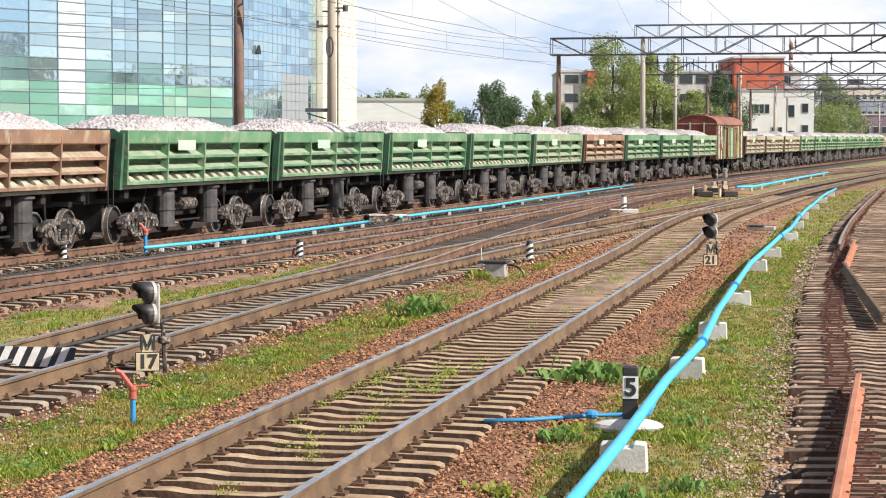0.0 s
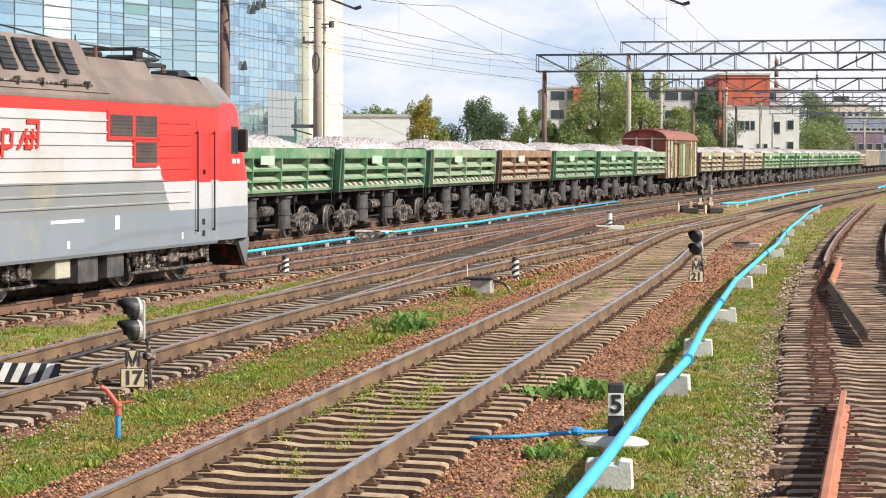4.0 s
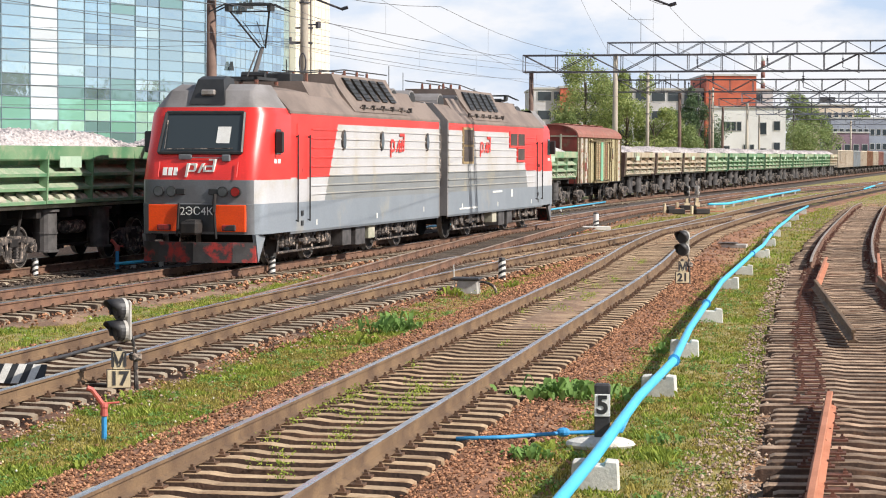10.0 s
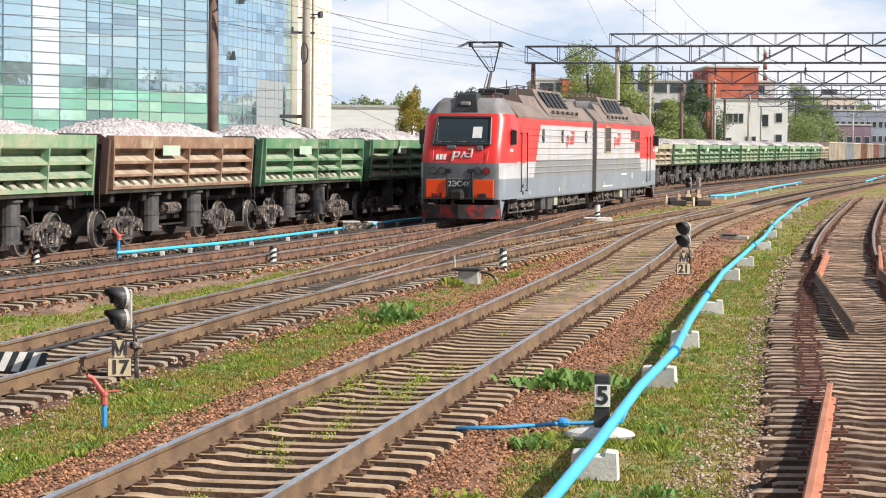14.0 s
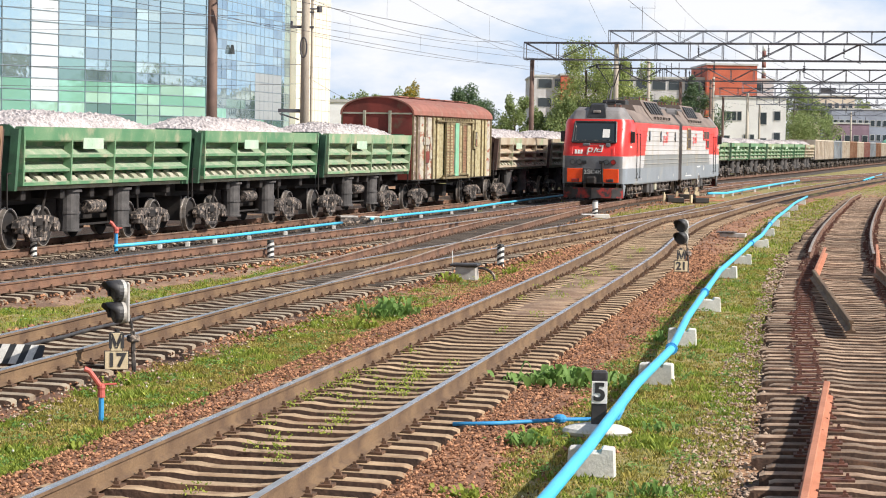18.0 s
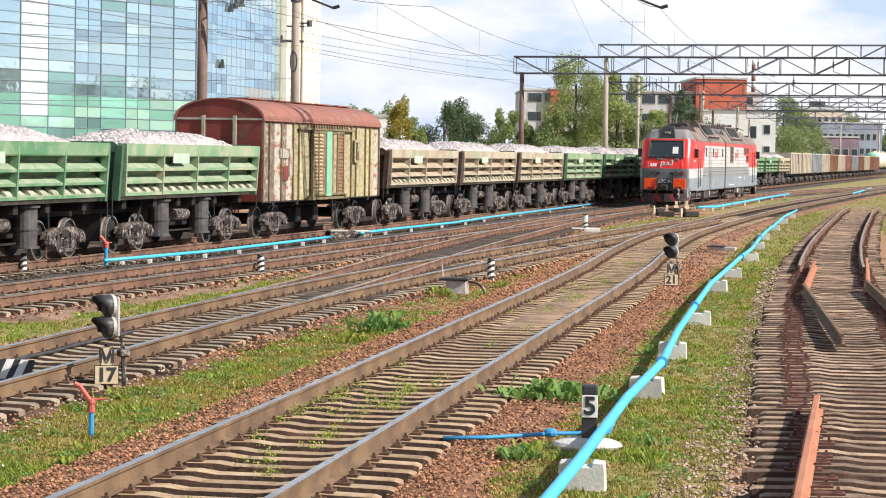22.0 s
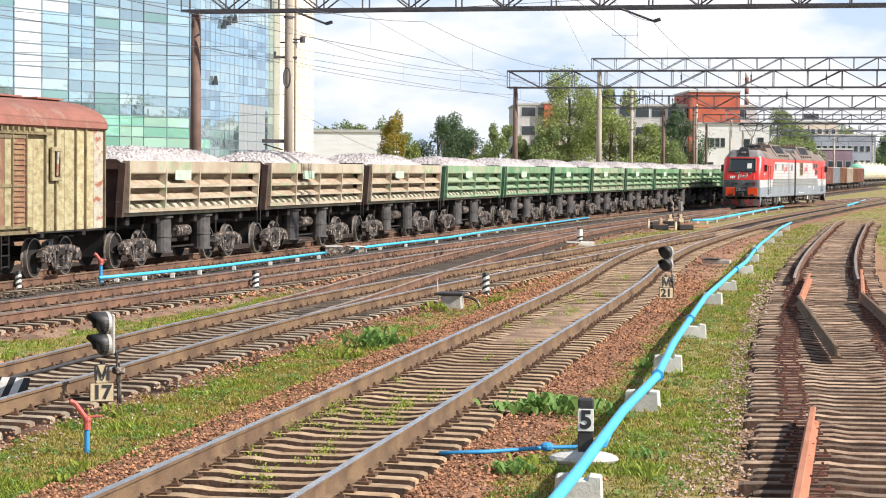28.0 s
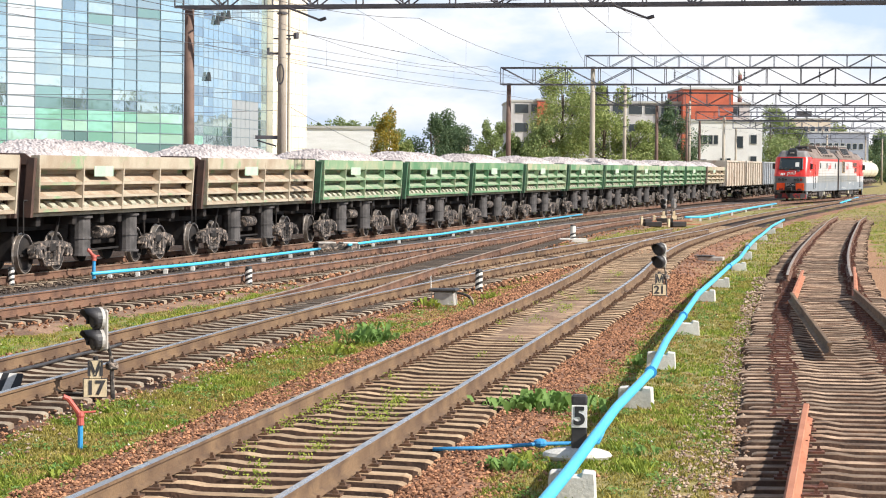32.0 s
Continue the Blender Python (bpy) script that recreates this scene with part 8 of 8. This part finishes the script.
def strew(n, zones, material, label, name, seed, lo=0.012, hi=0.035):
    rnd = random.Random(seed)
    vs, fs = [], []
    total = sum(z[-1] for z in zones)
    for ln, u0, u1, v0, v1, m in zones:
        for _ in range(m):
            u = u0 + (u1 - u0) * rnd.random() ** 1.4
            off = rnd.uniform(v0, v1)
            v = off + (LINES[ln](u)[0] if ln else 0)
            x, y = xy_of(u, v)
            top = ground_height(x, y)
            if ln and abs(off) < 1.9:
                top = -0.255 if abs(off) > 1.3 else -0.315
            elif ln and abs(off) < 2.5:
                top = max(top, -0.27 - 0.2 * (abs(off) - 1.8))
            r = rnd.uniform(lo, hi) * (1 if u < 45 else 1.5)
            k = len(vs)
            a = rnd.uniform(0, 6.28)
            for dx, dy, dz in ((1, 0, 0.1), (0, 1, 0), (-1, 0.1, 0), (0.1, -1, 0.15), (0, 0, 1), (0.2, 0, -0.8)):
                q = rnd.uniform(0.7, 1.25) * r
                vs.append((x + q * (dx * math.cos(a) - dy * math.sin(a)), y + q * (dx * math.sin(a) + dy * math.cos(a)), top + r * 0.35 + q * dz * 0.8))
            fs += [(k + i, k + j, k + t) for i, j, t in ((0, 1, 4), (1, 2, 4), (2, 3, 4), (3, 0, 4), (1, 0, 5), (2, 1, 5), (3, 2, 5), (0, 3, 5))]
    stuff(name, vs, fs, material, label, "stones")


sow_grass()
strew(0, (("near", 12, 60, -2.05, -1.35, 9500), ("near", 12, 60, -2.6, -1.9, 1500), ("near", 12, 60, 1.35, 2.2, 11000), ("near", 12, 60, 2.1, 2.7, 2000), ("near", 12, 50, -0.62, 0.62, 2600), ("mid", 18, 60, 1.1, 1.8, 1200), ("near", 60, 100, -2.6, 2.4, 2500), ("near", 33, 60, -4.0, -2.0, 6000), (None, 12, 50, -3.4, -0.4, 900)),
      LEAF["stone"], "loose brown ballast stones beside the tracks", "ballast_stones", 31, 0.009, 0.029)
strew(0, ((None, 14, 60, -1.45, -0.45, 5200), (None, 18, 45, -9.0, -8.3, 900), ("mid", 15, 35, 1.3, 2.2, 400), ("spur", 9, 60, -1.7, -1.2, 900), ("spur", 9, 60, -0.7, 0.7, 500), ("near", 88, 150, 2.4, 6.5, 2600)),
      LEAF["stone_grey"], "greyish loose stones along the spur", "grey_stones", 32)
strew(0, (("back", 35, 130, 0.9, 2.6, 5000),), LEAF["stone_dark"], "dark brown stones under the stone train", "sooty_stones", 34, 0.02, 0.045)
strew(0, (("main", 25, 110, -1.5, 2.0, 5000), ("cross", 46, 110, -1.5, 1.5, 3000), ("mid", 30, 95, -1.9, 1.9, 4000)),
      LEAF["stone"], "loose brown stones on the main line ballast", "ballast_stones", 33, 0.02, 0.045)


def dock_plant(x, y, n, size, seed, label, leaf="dock"):
    """A bushy rosette of upright, crinkled leaves that curl over at their tips."""
    rnd = random.Random(seed)
    ob = thing("weed_plant", pose(x, y, ground_height(x, y) - 0.01), label, "weed", "broad-leaved weeds")
    for k in range(int(n * 2.3)):
        a = rnd.uniform(0, 6.283)
        L = size * rnd.uniform(0.35, 0.85)
        up = rnd.uniform(0.8, 1.8)
        w = L * rnd.uniform(0.11, 0.2)
        sx, sy = rnd.gauss(0, 0.42) * size * 1.3, rnd.gauss(0, 0.35) * size
        bend, ph = rnd.uniform(1.6, 2.7), rnd.uniform(0, 6)
        vs, fs = [], []
        m = 6
        for i in range(m + 1):
            t = i / m
            d = L * t * 0.62
            z = L * up * math.sin(t * bend) * 0.6
            ww = w * math.sin(math.pi * min(1, 0.1 + t * 0.88)) * (0.3 if t < 0.2 else 1)
            for s in (-1, 0, 1):
                q = s * ww
                vs.append((sx + math.cos(a) * d - math.sin(a) * q, sy + math.sin(a) * d + math.cos(a) * q, z + 0.35 * abs(s) * ww + 0.12 * w * math.sin(11 * t + 2 * s + ph)))
        for i in range(m):
            for s in range(2):
                fs.append((i * 3 + s, (i + 1) * 3 + s, (i + 1) * 3 + s + 1, i * 3 + s + 1))
        part("leaf", mesh_of("leaf", vs, fs, LEAF[leaf], True), None, ob)
    return ob


for x, y, n, size, seed, leaf in ((-0.36, 36.6, 34, 0.42, 1, "dock"), (-0.75, 34.6, 22, 0.26, 2, "lush"), (1.75, 26.4, 34, 0.40, 3, "dock"), (2.15, 26.7, 30, 0.36, 4, "dock"), (1.42, 26.3, 26, 0.32, 5, "dock"),
                                  (1.08, 21.3, 34, 0.22, 6, "dock"), (1.25, 21.7, 20, 0.2, 16, "lush"), (0.42, 18.1, 30, 0.2, 7, "lush"), (2.06, 18.6, 22, 0.2, 8, "dock"), (1.45, 18.0, 20, 0.2, 9, "dock"), (0.75, 17.6, 20, 0.18, 19, "dock"),
                                  (3.75, 32.9, 18, 0.22, 10, "dock"), (0.77, 45.6, 20, 0.3, 11, "lush"), (2.2, 49.2, 14, 0.25, 12, "lush"), (4.1, 33.0, 14, 0.2, 13, "lush"), (2.55, 22.5, 16, 0.2, 14, "dock"), (-3.1, 20.5, 26, 0.16, 15, "lush"), (-3.4, 26.2, 16, 0.2, 17, "lush"),
                                  (3.5, 26.6, 14, 0.2, 18, "lush")):
    dock_plant(x, y, n, size, seed, "clump of broad-leaved dock weeds" if leaf == "dock" else "bushy clump of fresh green weeds", leaf)


def track_weeds():
    rnd = random.Random(77)
    vs, fs = [], []
    for _ in range(70):
        u = rnd.choice((rnd.uniform(19, 26), rnd.uniform(23, 27), rnd.uniform(40, 52), rnd.uniform(15, 60)))
        v = LINES["near"](u)[0] + rnd.choice((rnd.uniform(-0.5, 0.3), rnd.uniform(-0.72, -0.5), 0.1, rnd.uniform(-0.2, 0.2)))
        x, y = xy_of(u, v)
        for _ in range(40):
            a, d = rnd.uniform(0, 6.283), rnd.uniform(0, 0.14)
            h = rnd.uniform(0.03, 0.13)
            px_, py, pz = x + math.cos(a) * d, y + math.sin(a) * d, -0.24 + h
            s = rnd.uniform(0.009, 0.02)
            n = Vector((rnd.gauss(0, 1), rnd.gauss(0, 1), rnd.gauss(0, 1))).normalized()
            w = n.orthogonal().normalized()
            p = Vector((px_, py, pz))
            k = len(vs)
            vs += [p - n * s, p + w * s * 0.6, p + n * s, p - w * s * 0.6]
            fs.append((k, k + 1, k + 2, k + 3))
    stuff("track_weeds", vs, fs, LEAF["lush"], "small weeds growing between the sleepers", "weeds")


track_weeds()


def low_weeds():
    """Small leafy weeds scattered through the grass strips."""
    rnd = random.Random(91)
    vs, fs = [], []
    for u0, u1, v0, v1, n in ((13, 45, -9.0, -6.6, 330), (12, 60, -3.4, -0.9, 330), (26, 62, -13.4, -11.4, 90)):
        for _ in range(n):
            u, v = u0 + (u1 - u0) * rnd.random() ** 1.3, rnd.uniform(v0, v1)
            x, y = xy_of(u, v)
            if on_bed(u, v, 1.5) or bareness(x, y) > 0.7:
                continue
            z, spread = ground_height(x, y), rnd.uniform(0.05, 0.2)
            for _ in range(int(260 * spread)):
                a, d = rnd.uniform(0, 6.283), spread * math.sqrt(rnd.random())
                p = Vector((x + math.cos(a) * d, y + math.sin(a) * d, z + rnd.uniform(0.01, 0.09) * (1.2 - d / 0.25)))
                q = rnd.uniform(0.012, 0.03)
                e = Vector((rnd.gauss(0, 1), rnd.gauss(0, 1), rnd.gauss(0, 0.5))).normalized()
                w = e.cross(Vector((rnd.gauss(0, 0.4), rnd.gauss(0, 0.4), 1))).normalized()
                k = len(vs)
                vs += [p - e * q, p + w * q * 0.55, p + e * q, p - w * q * 0.55]
                fs.append((k, k + 1, k + 2, k + 3))
    stuff("low_weeds", vs, fs, LEAF["dock"], "small leafy weeds scattered through the grass", "weeds")


low_weeds()


def motions():
    carriers = {}
    for ob, line, base, off, half, turned in MOVERS:
        rows = []
        for t, s in enumerate(base):
            m = ride(line, s + off, half)
            rows.append((t, m @ pose(0, 0, 0, 0, 0, 180) if turned else m))
        walk(ob, rows)
        carriers[ob.name] = (base, -1 if turned else 1)
    # wheel sets turn about their axles as their vehicle rolls, less than a quarter turn from row to row
    for w in [o for o in bpy.data.objects if o.name.startswith("wheelset")]:
        top = w
        while top.parent:
            top = top.parent
        if top.name not in carriers:
            continue
        base, sign = carriers[top.name]
        r = 0.625 if w.data == LOCO_WHEELS else 0.475
        rest = w.matrix_basis.copy()
        step = 0.125 if r > 0.5 else 0.16
        n = math.ceil(32 / step)
        rows = []
        for k in range(n + 1):
            s = float(np.interp(32 * k / n, range(33), base))
            rows.append((32 * k / n, rest @ Matrix.Rotation(sign * ((s - base[0]) / r % (4 * math.pi)), 4, "Y")))
        walk(w, rows)


motions()
